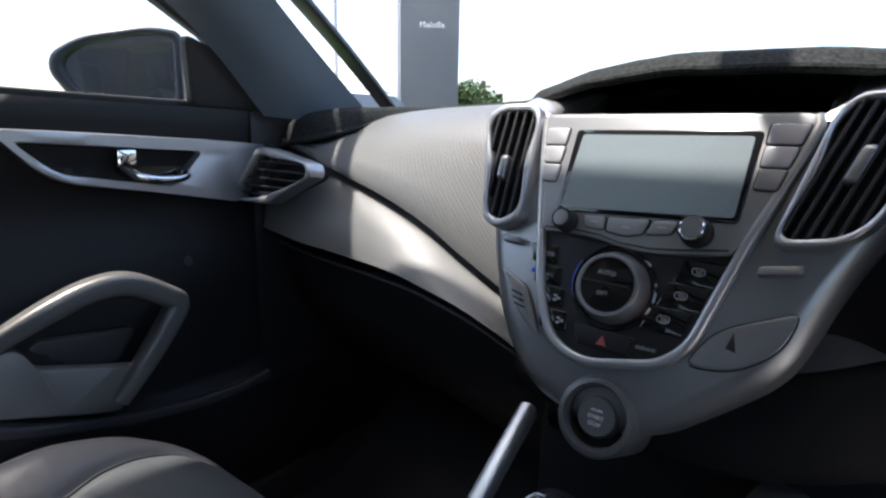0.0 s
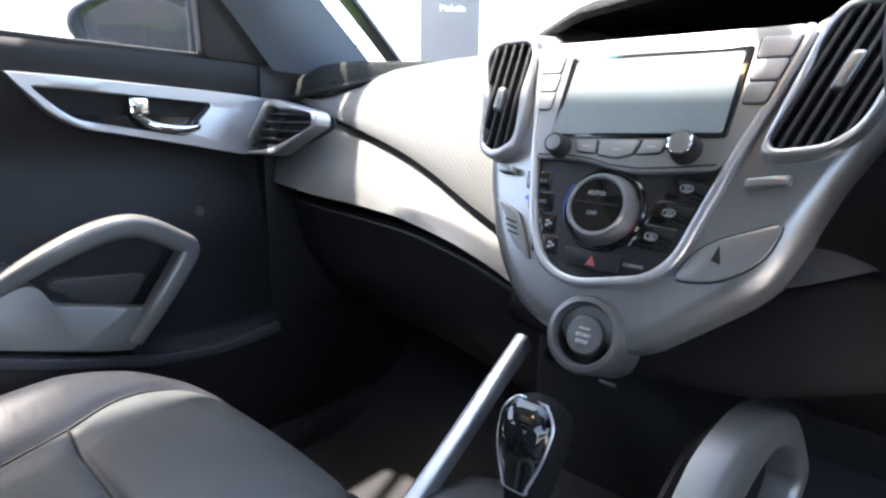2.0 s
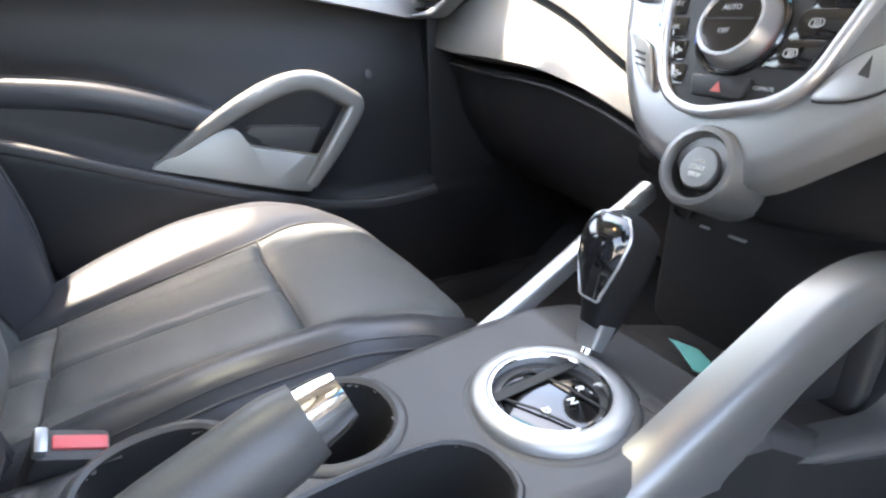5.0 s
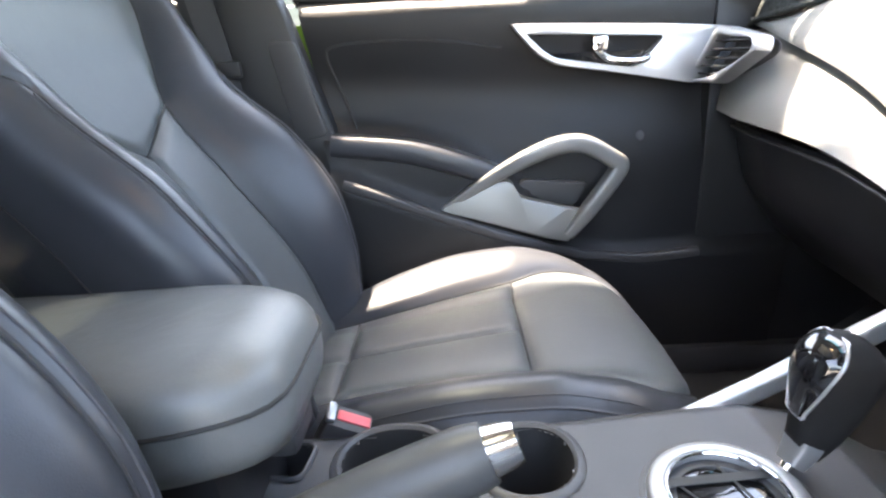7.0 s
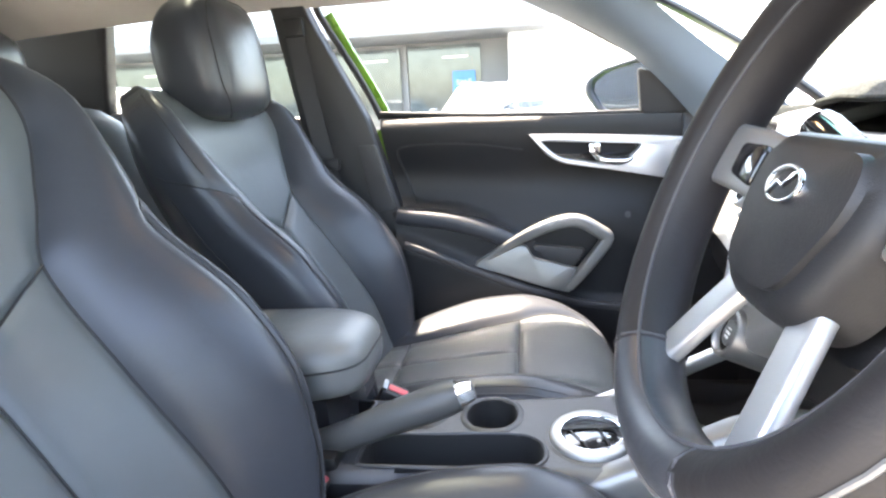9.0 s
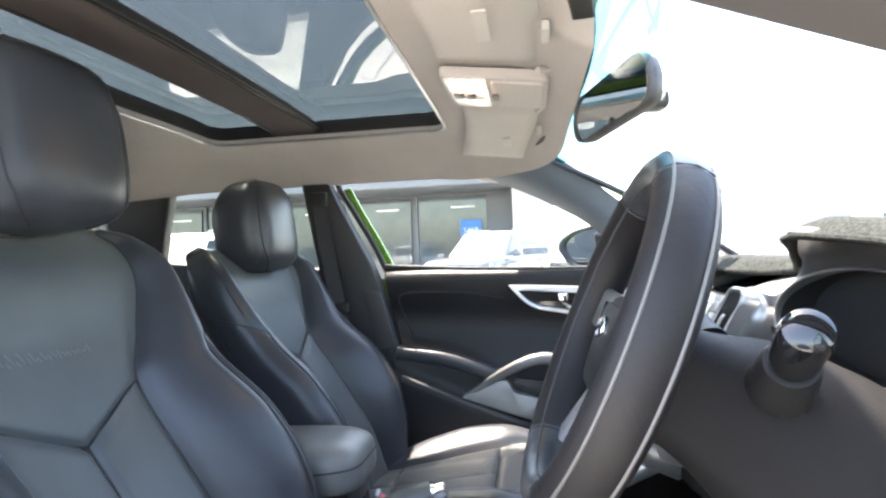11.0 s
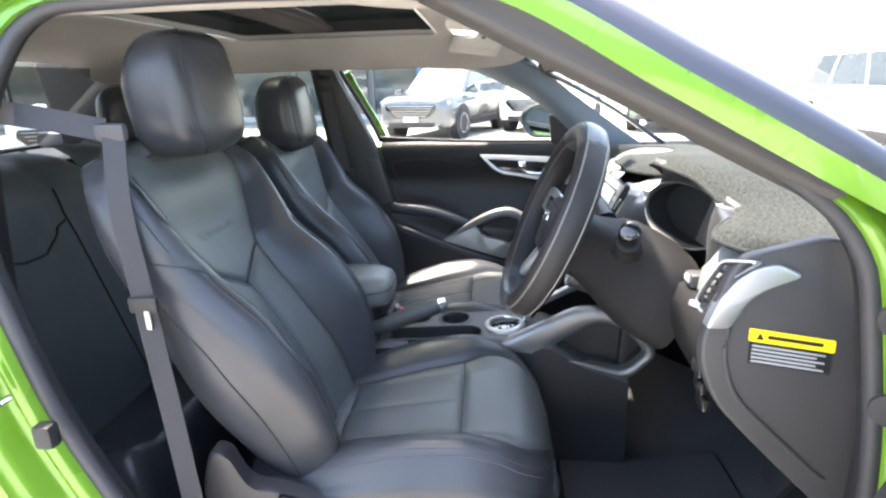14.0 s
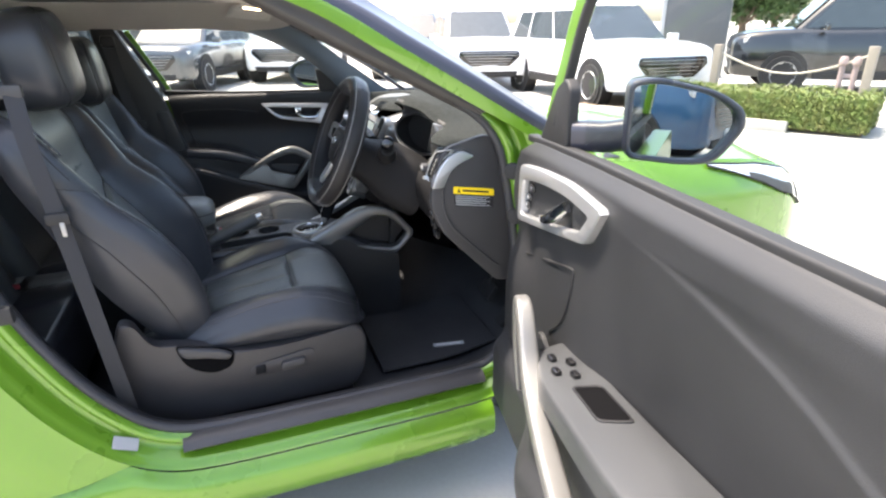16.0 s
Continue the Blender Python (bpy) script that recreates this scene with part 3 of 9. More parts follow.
# floor, tunnel and bulkhead
part("floor_carpet", solid([[(x, y, 0.265 + 0.06 * smooth01(0.75, 1.1, y) * 5 * 0.6 + 0.025 * smooth01(0.60, 0.75, abs(x))) for x in (-0.78, -0.7, -0.5, -0.2, 0.2, 0.5, 0.7, 0.76)] for y in (-1.6, -1.0, -0.6, 0, 0.5, 0.75, 0.9, 1.0, 1.1)], (0, 0, -0.05)), CARPET, car, "black carpet floor")
part("kick_panel", box(-0.775, 0.90, 0.68, 0.07, 0.60, 0.80, 0.01), PLASTIC, car)
part("kick_panel", box(0.745, 0.98, 0.62, 0.06, 0.34, 0.74, 0.01), PLASTIC, car)
part("bulkhead", box(0, 1.12, 0.62, 1.56, 0.06, 0.80, 0.01), PLASTIC, car)
part("floor_step", box(0, -0.78, 0.36, 1.5, 0.5, 0.22, 0.03), CARPET, car)

# right-hand door opening
OPEN = rounded([(0.205, 1.462), (0.446, 1.322), (0.587, 1.236), (0.742, 1.127), (0.805, 0.82), (0.825, 0.55), (0.76, 0.395), (0.55, 0.385), (0.0, 0.385), (-0.20, 0.40), (-0.34, 0.56), (-0.45, 0.80), (-0.505, 1.05), (-0.545, 1.32), (-0.50, 1.46), (-0.2, 1.47)],
               [0.12, 0.1, 0.1, 0.12, 0.1, 0.12, 0.10, 0.1, 0.1, 0.12, 0.15, 0.15, 0.15, 0.10, 0.10, 0.1], 6)
op = resample(OPEN, 160, (0.2, 1.452))


def outward(loop, d):
    n = len(loop)
    out = []
    for i, p in enumerate(loop):
        t = (loop[(i + 2) % n] - loop[i - 2]).normalized()
        out.append(p + Vector((-t.y, t.x)) * d(p) if callable(d) else p + Vector((-t.y, t.x)) * d)
    return out


area = sum(a.x * b.y - b.x * a.y for a, b in zip(op, op[1:] + op[:1]))
SGN = -1 if area > 0 else 1


def side_ring(levels):
    rows = []
    for d, x in levels:
        rows.append([Vector((x - tumble(p.y), p.x, p.y)) for p in outward(op, SGN * d)])
    return rows


part("door_seal", sweep([Vector((0.772 - tumble(p.y), p.x, p.y)) for p in outward(op, SGN * 0.004)], circle(0.014, 10), up=(1, 0, 0), closed=True), SEAL, car, "black rubber door seal")
part("opening_lining", grid(side_ring([(-0.005, 0.748), (-0.005, 0.757), (-0.002, 0.768)]), closed_u=True), PLASTIC, car, "black lining inside the door opening", smooth=60)
part("door_frame", grid(side_ring([(0.006, 0.775), (0.010, 0.797), (0.022, 0.803), (0.030, 0.802), (0.034, 0.794), (0.046, 0.794), (0.052, 0.803), (0.058, 0.824), (0.066, 0.836), (0.072, 0.838), (0.078, 0.85)]), closed_u=True), GREEN, car, "lime green door jamb", smooth=60)
upper = [i for i, p in enumerate(op) if p.x > 0.12 and p.y > 1.15]
strip = [[r[i] for i in upper] for r in side_ring([(0.016, 0.808), (0.026, 0.815), (0.042, 0.822), (0.054, 0.834)])]
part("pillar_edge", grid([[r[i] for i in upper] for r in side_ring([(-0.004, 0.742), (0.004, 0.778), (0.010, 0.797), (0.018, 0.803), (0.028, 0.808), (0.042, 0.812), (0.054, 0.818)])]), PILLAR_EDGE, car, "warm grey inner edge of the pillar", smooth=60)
part("second_seal", grid(strip), SEAL, car, "broad grey-black pillar seal", smooth=60)

# outer skin round the opening: sill, quarter panel, A-pillar, wing
edge = outward(op, SGN * 0.078)
sill = [p for p in edge if p.y < 0.45 and -0.30 < p.x < 0.72]
sill = sorted(sill, key=lambda p: p.x)
sill = [Vector((-1.45 + 0.19 * k, sill[0].y + 0.02 * (1 - k / 6))) for k in range(6)] + sill
rows = []
for k, (dz, x) in enumerate(((0, 0.850), (-0.012, 0.868), (-0.04, 0.882), (-0.075, 0.886), (-0.11, 0.878), (-0.135, 0.855), (-0.15, 0.80))):
    rows.append([Vector((x, p.x, p.y + dz)) for p in sill])
part("sill", grid(rows), GREEN, car, "lime green door sill", smooth=60)
# black scuff plate on the sill
rows = []
for x, z in ((0.775, 0.386), (0.800, 0.384), (0.815, 0.376), (0.824, 0.362)):
    rows.append([Vector((x, y, z + 0.004)) for y in [-0.16 + (0.86 * k / 20) for k in range(21)]])
part("scuff_plate", solid(rows, (-0.004, 0, -0.006)), PLASTIC_SOFT, car, "black plastic scuff plate on the sill")
part("sill_sticker", plate(rounded([(-0.032, -0.016), (0.032, -0.016), (0.032, 0.016), (-0.032, 0.016)], 0.004), plane_to((0.815, -0.284, 0.425), (-0.31, 0.75, -0.59), (-0.816, 0.109, 0.567)), 0.001), GREY_PRINT, car, "small pale sticker on the green sill")

rear = [p for p in edge if p.x < -0.27]
rear = sorted(rear, key=lambda p: p.y)
rows = []
for k in range(37):
    t = k / 36
    row = []
    for p in rear:
        far = Vector((-1.55 - 0.1 * (1 - abs(p.y - 0.8)), 0.22 + (p.y - 0.30) * 1.0 if p.y < 1.1 else p.y))
        q = p.lerp(far, t)
        bulge = 0.035 * math.sin(math.pi * min(1, t * 1.5)) + 0.02 * smooth01(0, 0.1, t) - 0.012 * math.exp(-((t - 0.15) / 0.05) ** 2)
        row.append(Vector((0.85 - tumble(q.y) + bulge * (1 - smooth01(0.9, 1.3, q.y)), q.x, q.y)))
    rows.append(row)
part("rear_quarter_panel", grid(rows), GREEN, car, "lime green rear quarter panel", smooth=60)
front = [p for p in edge if p.x > 0.70 and 0.2 < p.y < 1.06]
front = sorted(front, key=lambda p: p.y)


def wing_top(y):
    return lerp_table([(0.75, 1.045), (0.95, 1.03), (1.2, 1.004), (1.45, 0.990), (1.65, 0.970), (1.8, 0.938), (1.9, 0.893), (1.98, 0.825), (2.05, 0.73), (2.12, 0.60)], y)


def wing_x(y, z):
    top = wing_top(y)
    d = max(0.0, top - z)
    out = lerp_table([(0.75, 0.86), (1.2, 0.89), (1.55, 0.89), (1.8, 0.855), (1.95, 0.785), (2.05, 0.70), (2.12, 0.60)], y)
    return out - 0.16 * math.exp(-d / 0.05) * 0.5 - 0.03 * smooth01(0.4, 0.7, d)


rows = []
for k in range(21):
    y = 0.88 + 1.24 * k / 20
    top = wing_top(y)
    row = []
    for j in range(15):
        t = j / 14
        z = top + (0.30 - top) * t
        d = math.hypot(y - 1.52, z - 0.30)
        row.append(Vector((wing_x(y, z) + 0.02 * math.exp(-((d - 0.36) / 0.05) ** 2), y, z)))
    rows.append(row)
part("front_wing", grid(rows), GREEN, car, "lime green front wing", smooth=60)
rows = []
for k in range(19):
    y = 0.98 + 1.13 * k / 18
    top = wing_top(y)
    row = []
    for j in range(25):
        a = -1 + j / 12
        xx = a * (wing_x(y, top) - 0.005)
        row.append(Vector((xx, y, top + 0.045 * (1 - abs(a) ** 2.2) + 0.012 * math.exp(-((abs(a) - 0.72) / 0.10) ** 2))))
    rows.append(row)
part("bonnet", grid(rows), GREEN, car, "lime green bonnet", smooth=60)
rows = [[Vector((-q.x, q.y, q.z)) for q in r] for r in [[Vector((wing_x(0.88 + 1.24 * k / 20, wing_top(0.88 + 1.24 * k / 20) + (0.30 - wing_top(0.88 + 1.24 * k / 20)) * j / 6), 0.88 + 1.24 * k / 20, wing_top(0.88 + 1.24 * k / 20) + (0.30 - wing_top(0.88 + 1.24 * k / 20)) * j / 6)) for j in range(7)] for k in range(21)]]
part("front_wing", grid(rows), GREEN, car, smooth=60)
lamp_deep = [(1.43, 0.006), (1.52, 0.022), (1.64, 0.050), (1.79, 0.078), (1.90, 0.080), (1.96, 0.060)]
lamp_at = lambda y, t, d: Vector((wing_x(y, wing_top(y) - 0.010 - t * curve(lamp_deep, y)) + d, y, wing_top(y) - 0.010 - t * curve(lamp_deep, y)))
LY = [1.43 + 0.53 * k / 20 for k in range(21)]
lamp = part("headlamp", grid([[lamp_at(y, j / 8, 0.006) for j in range(9)] for y in LY]), HEADLAMP, car, "clear swept-back headlamp", smooth=60)
part("lamp_bezel", grid([[lamp_at(y, t, 0.0085) for t in (0.55, 0.7, 0.85, 0.98)] for y in LY[6:16]]), PLASTIC_SOFT, lamp, "dark bezel inside the lamp", smooth=60)
part("lamp_bezel", grid([[lamp_at(y, t, 0.0085) for t in (0.18, 0.4, 0.6, 0.85)] for y in LY[17:20]]), PLASTIC, lamp, smooth=60)
part("lamp_edge", sweep([lamp_at(y, 0.0, 0.006) for y in LY] + [lamp_at(y, 1.0, 0.006) for y in reversed(LY)], circle(0.0035, 6), up=(1, 0, 0.2), closed=True), RUBBER, lamp, "dark joint round the lamp")
rows = [[Vector((a * 0.60, 2.06 + 0.09 * (1 - a * a), z)) for a in (-1, -0.6, -0.2, 0.2, 0.6, 1)] for z in (0.25, 0.45, 0.66)]
part("front_bumper", grid(rows), GREEN, car)
# green outer band of the A-pillar and roof side
for sg in (1, -1):
    path_in = spline([(0.868, 0.80, 1.115), (0.813, 0.605, 1.228), (0.768, 0.465, 1.312), (0.708, 0.27, 1.428), (0.672, 0.05, 1.492), (0.665, -0.35, 1.510), (0.65, -1.0, 1.46)], 8)
    path_out = spline([(0.870, 0.93, 1.100), (0.806, 0.70, 1.250), (0.750, 0.54, 1.350), (0.675, 0.33, 1.470), (0.625, 0.05, 1.530), (0.61, -0.35, 1.535), (0.58, -1.0, 1.485)], 8)
    if sg < 0:
        # the far pillar stands outside its inner cover
        path_in = spline([(0.735, 0.70, 1.125), (0.728, 0.56, 1.200), (0.715, 0.44, 1.268), (0.70, 0.28, 1.362), (0.69, 0.10, 1.435), (0.70, -0.35, 1.475), (0.68, -1.0, 1.44)], 8)
        path_out = spline([(0.70, 0.80, 1.085), (0.672, 0.64, 1.190), (0.645, 0.51, 1.278), (0.62, 0.36, 1.375), (0.60, 0.10, 1.490), (0.61, -0.35, 1.535), (0.58, -1.0, 1.485)], 8)
    lift = Vector((0.022, 0.01, 0.016)) * (1 if sg > 0 else 0.5)
    rows = []
    for k in range(9):
        t = k / 8
        rows.append([a.lerp(b, t) + lift * math.sin(math.pi * t) for a, b in zip(path_in, path_out)])
    flip = lambda rr: [[Vector((sg * q.x, q.y, q.z)) for q in r] for r in rr]
    if sg > 0:
        edge_t = [curve([(0, 0.22), (8, 0.26), (14, 0.265), (20, 0.27), (28, 0.30)], i) for i in range(29)]
        at_t = lambda i, t: path_in[i].lerp(path_out[i], t) + lift * math.sin(math.pi * t)
        part("outer_pillar", grid(flip([[at_t(i, edge_t[i] * k / 4) for i in range(29)] for k in range(5)])), GREEN, car, "lime green outer pillar", smooth=60)
        part("roof_edge", grid(flip([r[28:] for r in rows])), GREEN, car, "lime green roof edge", smooth=60)
        outer = [[at_t(i, edge_t[i] + (1 - edge_t[i]) * k / 5) for i in range(29)] for k in range(6)]
        tgt = [Vector((0.775 - 0.2 * (i / 28), 1.10 - 0.68 * i / 28, 1.03 + 0.44 * i / 28)) for i in range(29)]
        outer.append([a.lerp(b, 0.5) for a, b in zip(outer[-1], tgt)])
        outer.append(tgt)
        part("pillar_band", grid(outer), NAVY, car, "black band between pillar and windscreen", smooth=60)
    else:
        part("outer_pillar", grid(flip(rows)), GREEN, car, smooth=60)

# striker, buffer, hinge plugs
st = part("door_striker", plate(rounded([(-0.022, -0.026), (0.022, -0.026), (0.022, 0.026), (-0.022, 0.026)], 0.015), plane_to((0.846, -0.490, 0.905), (0.3, 1, 0), (0, 0, 1)), 0.006, 0.002), SILVER_DARK, car, "steel door striker")
part("striker_loop", sweep(spline([(0.85, -0.505, 0.900), (0.885, -0.498, 0.903), (0.893, -0.478, 0.905), (0.885, -0.458, 0.905), (0.85, -0.450, 0.905)], 5), circle(0.005, 8)), CHROME, st)
part("door_buffer", box(0.826, -0.432, 0.825, 0.024, 0.030, 0.040, 0.007), RUBBER, car, "black rubber door buffer")
for y, z in ((0.770, 1.022), (0.782, 0.893)):
    part("hinge_plug", plate(ellipse(0, 0, 0.023, 0.023, 24), plane_to((0.826, y - 0.004, z), (0.6, 0.8, 0), (0, 0, 1)), 0.008, 0.003), RUBBER, car, "round black plug")

# far side and tail of the body, and the wheels
rows = [[Vector((-0.868 - 0.022 * math.sin(math.pi * k / 10) + 0.02 * (k == 10), -1.60 + 1.36 * j / 12, 0.24 + 0.83 * k / 10)) for j in range(13)] for k in range(11)]
part("rear_quarter_panel", grid(rows), GREEN, car, smooth=60)
rows = [[Vector((-0.78 - 0.09 * math.sin(math.pi / 2 * min(1, k / 3)), -1.60 + 2.48 * j / 20, 0.18 + 0.025 * k)) for j in range(21)] for k in range(4)]
part("sill", grid(rows), GREEN, car, smooth=60)
rows = [[Vector((0.86 * math.sin(math.pi / 2 * (a / 8)), -1.60 - 0.13 * (1 - abs(a / 8) ** 3), z)) for a in range(-8, 9)] for z in (0.24, 0.5, 0.8, 1.0, 1.11)]
part("tailgate_skin", grid(rows), GREEN, car, "lime green tailgate and bumper", smooth=60)
for sg in (-1, 1):
    part("tail_lamp", box(sg * 0.66, -1.695, 0.90, 0.26, 0.05, 0.11, 0.02), RED, car, "red tail lamp")
    for y in (1.50, -1.13):
        m_ = Matrix.Translation((sg * 0.765, y, 0.315)) @ Matrix.Rotation(radians(90 * sg), 4, "Y")
        w_ = part("wheel", lathe([(0.20, -0.10), (0.295, -0.10), (0.312, -0.07), (0.312, 0.07), (0.295, 0.10), (0.20, 0.10)], 36), TYRE, car, "black tyre on an alloy rim", m=m_)
        part("rim", lathe([(0.205, 0.06), (0.21, 0.10), (0.195, 0.095), (0.18, 0.06), (0.03, 0.05)], 36), SILVER_DARK, w_, m=m_)
        for k in range(5):
            a = 2 * math.pi * k / 5
            part("spoke", sweep([(0, 0, 0.075), (0.20 * math.cos(a), 0.20 * math.sin(a), 0.09)], slab(0.05, 0.02, 0.006)), ALLOY, w_, m=m_)
part("inner_sill_plate", box(-0.772, 0.30, 0.315, 0.11, 1.25, 0.07, 0.012), PLASTIC_SOFT, car, "grey plastic sill plate inside the closed door")

# ---------------------------------------------------------------- seats
GREY_EMBOSS = mat("faded_grey_print", (0.110, 0.115, 0.118), 0.6)


def seat(name, label, x0, y0, z0, recline, head_up, driver, ahead=0.0, longer=0.0):
    """A bucket seat: cushion and back made of padded panels with sunken seams, on a plastic base."""
    s = thing(name, label, "car seat", "front seats")

    def groove(d, depth=0.007, width=0.010):
        return -depth * math.exp(-(d / width) ** 2)

    def span(a, b, n, crowd=True):
        out = []
        for k in range(n + 1):
            t = k / n
            t = 0.5 - 0.5 * math.cos(math.pi * t) if crowd else t
            out.append(a + (b - a) * t)
        return out

    def line(pts, r=0.0019, material=RUBBER, nm="seam"):
        part(nm, sweep([Vector(p) for p in pts], circle(r, 6), up=(0.1, 0.2, 1)), material, s)

    # cushion: q across in metres, y along
    T = 0.187

    def half(y):
        return curve([(-0.25, 0.205), (-0.05, 0.248), (0.10, 0.268), (0.22, 0.274), (0.29, 0.268), (0.335, 0.245), (0.365, 0.200), (0.380, 0.150), (0.386, 0.110)], y)

    def seam(y):
        return curve([(-0.25, 0.112), (-0.08, 0.122), (0.10, 0.142), (T, 0.156), (0.25, 0.178), (0.305, 0.184), (0.345, 0.160), (0.370, 0.118), (0.386, 0.080)], y)

    def ctop(q, y):
        w = half(y)
        base = curve([(-0.25, 0.525), (-0.1, 0.552), (0.08, 0.580), (T, 0.594), (0.27, 0.602), (0.315, 0.596), (0.350, 0.578), (0.374, 0.548), (0.386, 0.515)], y)
        a = abs(q) / w
        high = curve([(-0.25, 0.012), (-0.12, 0.030), (0.0, 0.055), (0.10, 0.066), (0.19, 0.062), (0.26, 0.040), (0.32, 0.012), (0.36, 0.0)], y)
        sm = seam(y) / w
        z = base + high * math.sin(math.pi / 2 * min(1.0, max(0.0, (a - sm * 0.72) / (0.88 - sm * 0.72)))) ** 1.5
        z -= 0.050 * max(0.0, (a - 0.72) / 0.28) ** 2.6
        z += groove(abs(q) - seam(y), 0.008, 0.008)
        if abs(q) < seam(y):
            inner = 1 - (abs(q) / seam(y)) ** 4
            z += groove(y - T, 0.010, 0.008) * inner
            z += 0.006 * math.cos(math.pi * q / seam(y) * 0.5)
            if y < T:
                z += groove(q, 0.006, 0.007) * (1 - smooth01(T - 0.03, T, y)) + 0.004 * math.sin(math.pi * min(1, abs(q) / seam(y)))
                z += groove(y + 0.080, 0.007, 0.008) * inner
        return z

    def cp(q, y):
        return (x0 + q, y0 + y + longer * smooth01(0.19, 0.386, y), z0 + ctop(q, y))

    ys = sorted(set([round(-0.25 + 0.012 * k, 4) for k in range(50)] + [0.179, 0.183, T, 0.191, 0.195, -0.088, -0.084, -0.080, -0.076, -0.072, 0.352, 0.358, 0.364, 0.369, 0.374, 0.378, 0.382, 0.386]))
    ys = [y for y in ys if y <= 0.386]
    mids = sorted(set([round(-1 + 0.05 * k, 4) for k in range(41)] + [-0.08, -0.04, -0.02, 0.02, 0.04, 0.08, -0.97, 0.97, -0.985, 0.985]))
    part("cushion_panel", grid([[cp(k * seam(y), y) for k in mids] for y in ys]), LEATHER_SMOOTH, s, "grey-black leather centre panel", smooth=80)
    for sg in (-1, 1):
        rows = []
        for y in ys:
            w = half(y)
            row = [cp(sg * q, y) for q in span(seam(y), w, 20)]
            zt = row[-1][2]
            for k in [j / 12 for j in range(1, 13)]:
                row.append((x0 + sg * (w + 0.020 * math.sin(math.pi * min(1.0, k * 1.25)) ** 0.9 - 0.025 * k * k), y0 + y + longer * smooth01(0.19, 0.386, y) + 0.012 * math.sin(math.pi * k) * smooth01(0.30, 0.386, y), zt + (z0 + 0.485 - zt) * k))
            rows.append(row)
        part("cushion_bolster", grid(rows), LEATHER, s, smooth=80)
        # stitched line along the bolster's edge
        line([Vector(cp(sg * half(y) * 0.93, y)) + Vector((0, 0, 0.0006)) for y in ys[4:-3]], 0.0016, STITCH, "seam_piping")
        line([Vector(cp(sg * half(y) * 0.89, y)) + Vector((0, 0, 0.0003)) for y in ys[4:-3]], 0.0008, STITCH, "seam_piping")
    rows = []
    for k in range(11):
        t = k / 10
        row = []
        for j in range(25):
            q = -1 + j / 12
            zt = z0 + ctop(q * half(0.386), 0.386)
            row.append((x0 + q * half(0.386) * (1 + 0.15 * math.sin(math.pi * t)), y0 + 0.386 + longer + 0.014 * math.sin(math.pi * t) - 0.02 * t, zt + (z0 + 0.44 - zt) * t))
        rows.append(row)
    part("cushion_front", grid(rows), LEATHER, s, smooth=80)

    # back: a half-section at every height v (0..1): panel, seam, crest of the bolster, outer edge, rear
    ang = radians(recline)
    up = Vector((0, -math.sin(ang), math.cos(ang)))
    fw = Vector((0, math.cos(ang), math.sin(ang)))
    length = 0.62 / math.cos(ang)
    foot = Vector((x0, y0 - 0.135 + ahead, z0 + 0.545))
    V_TIP, V_END = 0.555, 0.650

    def bs(v):
        return curve([(0, 0.128), (0.2, 0.124), (0.45, 0.118), (0.64, 0.124), (0.76, 0.166), (0.88, 0.200), (0.95, 0.202), (1, 0.180)], v)

    def bc(v):
        return curve([(0, 0.185), (0.15, 0.212), (0.40, 0.232), (0.66, 0.224), (0.78, 0.236), (0.88, 0.246), (0.95, 0.236), (1, 0.200)], v)

    def bo(v):
        return curve([(0, 0.215), (0.15, 0.248), (0.40, 0.278), (0.66, 0.270), (0.80, 0.276), (0.90, 0.270), (0.96, 0.248), (1, 0.206)], v)

    def dmid(v):
        return curve([(0, 0.0), (0.2, 0.016), (0.45, 0.006), (0.57, -0.006), (0.75, -0.012), (0.9, 0.008), (1, -0.004)], v)

    def dseam(v):
        return curve([(0, 0.018), (0.2, 0.036), (0.45, 0.020), (0.64, 0.002), (0.8, 0.010), (0.9, 0.022), (1, 0.002)], v)

    def dcrest(v):
        return curve([(0, 0.062), (0.15, 0.104), (0.3, 0.124), (0.45, 0.112), (0.66, 0.064), (0.8, 0.056), (0.9, 0.050), (0.97, 0.026), (1, 0.002)], v)

    def drear(v):
        return curve([(0, -0.075), (0.4, -0.085), (0.8, -0.070), (0.95, -0.050), (1, -0.040)], v)

    def bp(k, v, extra=0.0):
        """k: 0 the middle, 1 the seam, 2 the crest, 3 the outer edge, 4 the rear edge; negative on the other side."""
        b = abs(k)
        S, C, O = bs(v), bc(v), bo(v)
        if b <= 1:
            x, d = b * S, dmid(v) + (dseam(v) - dmid(v)) * b ** 2.2
        elif b <= 2:
            t = b - 1
            x, d = S + (C - S) * t, dseam(v) + (dcrest(v) - dseam(v)) * math.sin(math.pi / 2 * t) ** 0.9
        elif b <= 3:
            t = b - 2
            x, d = C + (O - C) * math.sin(math.pi / 2 * t), dcrest(v) - 0.052 * (1 - math.cos(math.pi / 2 * t))
        else:
            t = b - 3
            x, d = O - 0.030 * t * t + 0.006 * math.sin(math.pi * t), dcrest(v) - 0.052 + (drear(v) - dcrest(v) + 0.052) * t
        d += groove((b - 1) * (C - S), 0.007, 0.008) + groove((b - 2) * 0.06, 0.004, 0.005) * (1 - smooth01(0.64, 0.68, v))
        if 2 <= b < 3.3:
            # seam over the wing, falling from the outer edge to the crest
            d += groove((v - 0.665 - 0.10 * (b - 2)) * length, 0.005, 0.007)
        rise = (0.018 - 0.020 * math.exp(-(x / 0.085) ** 4) - 0.016 * smooth01(0.19, 0.28, x)) * smooth01(0.80, 1.0, v)
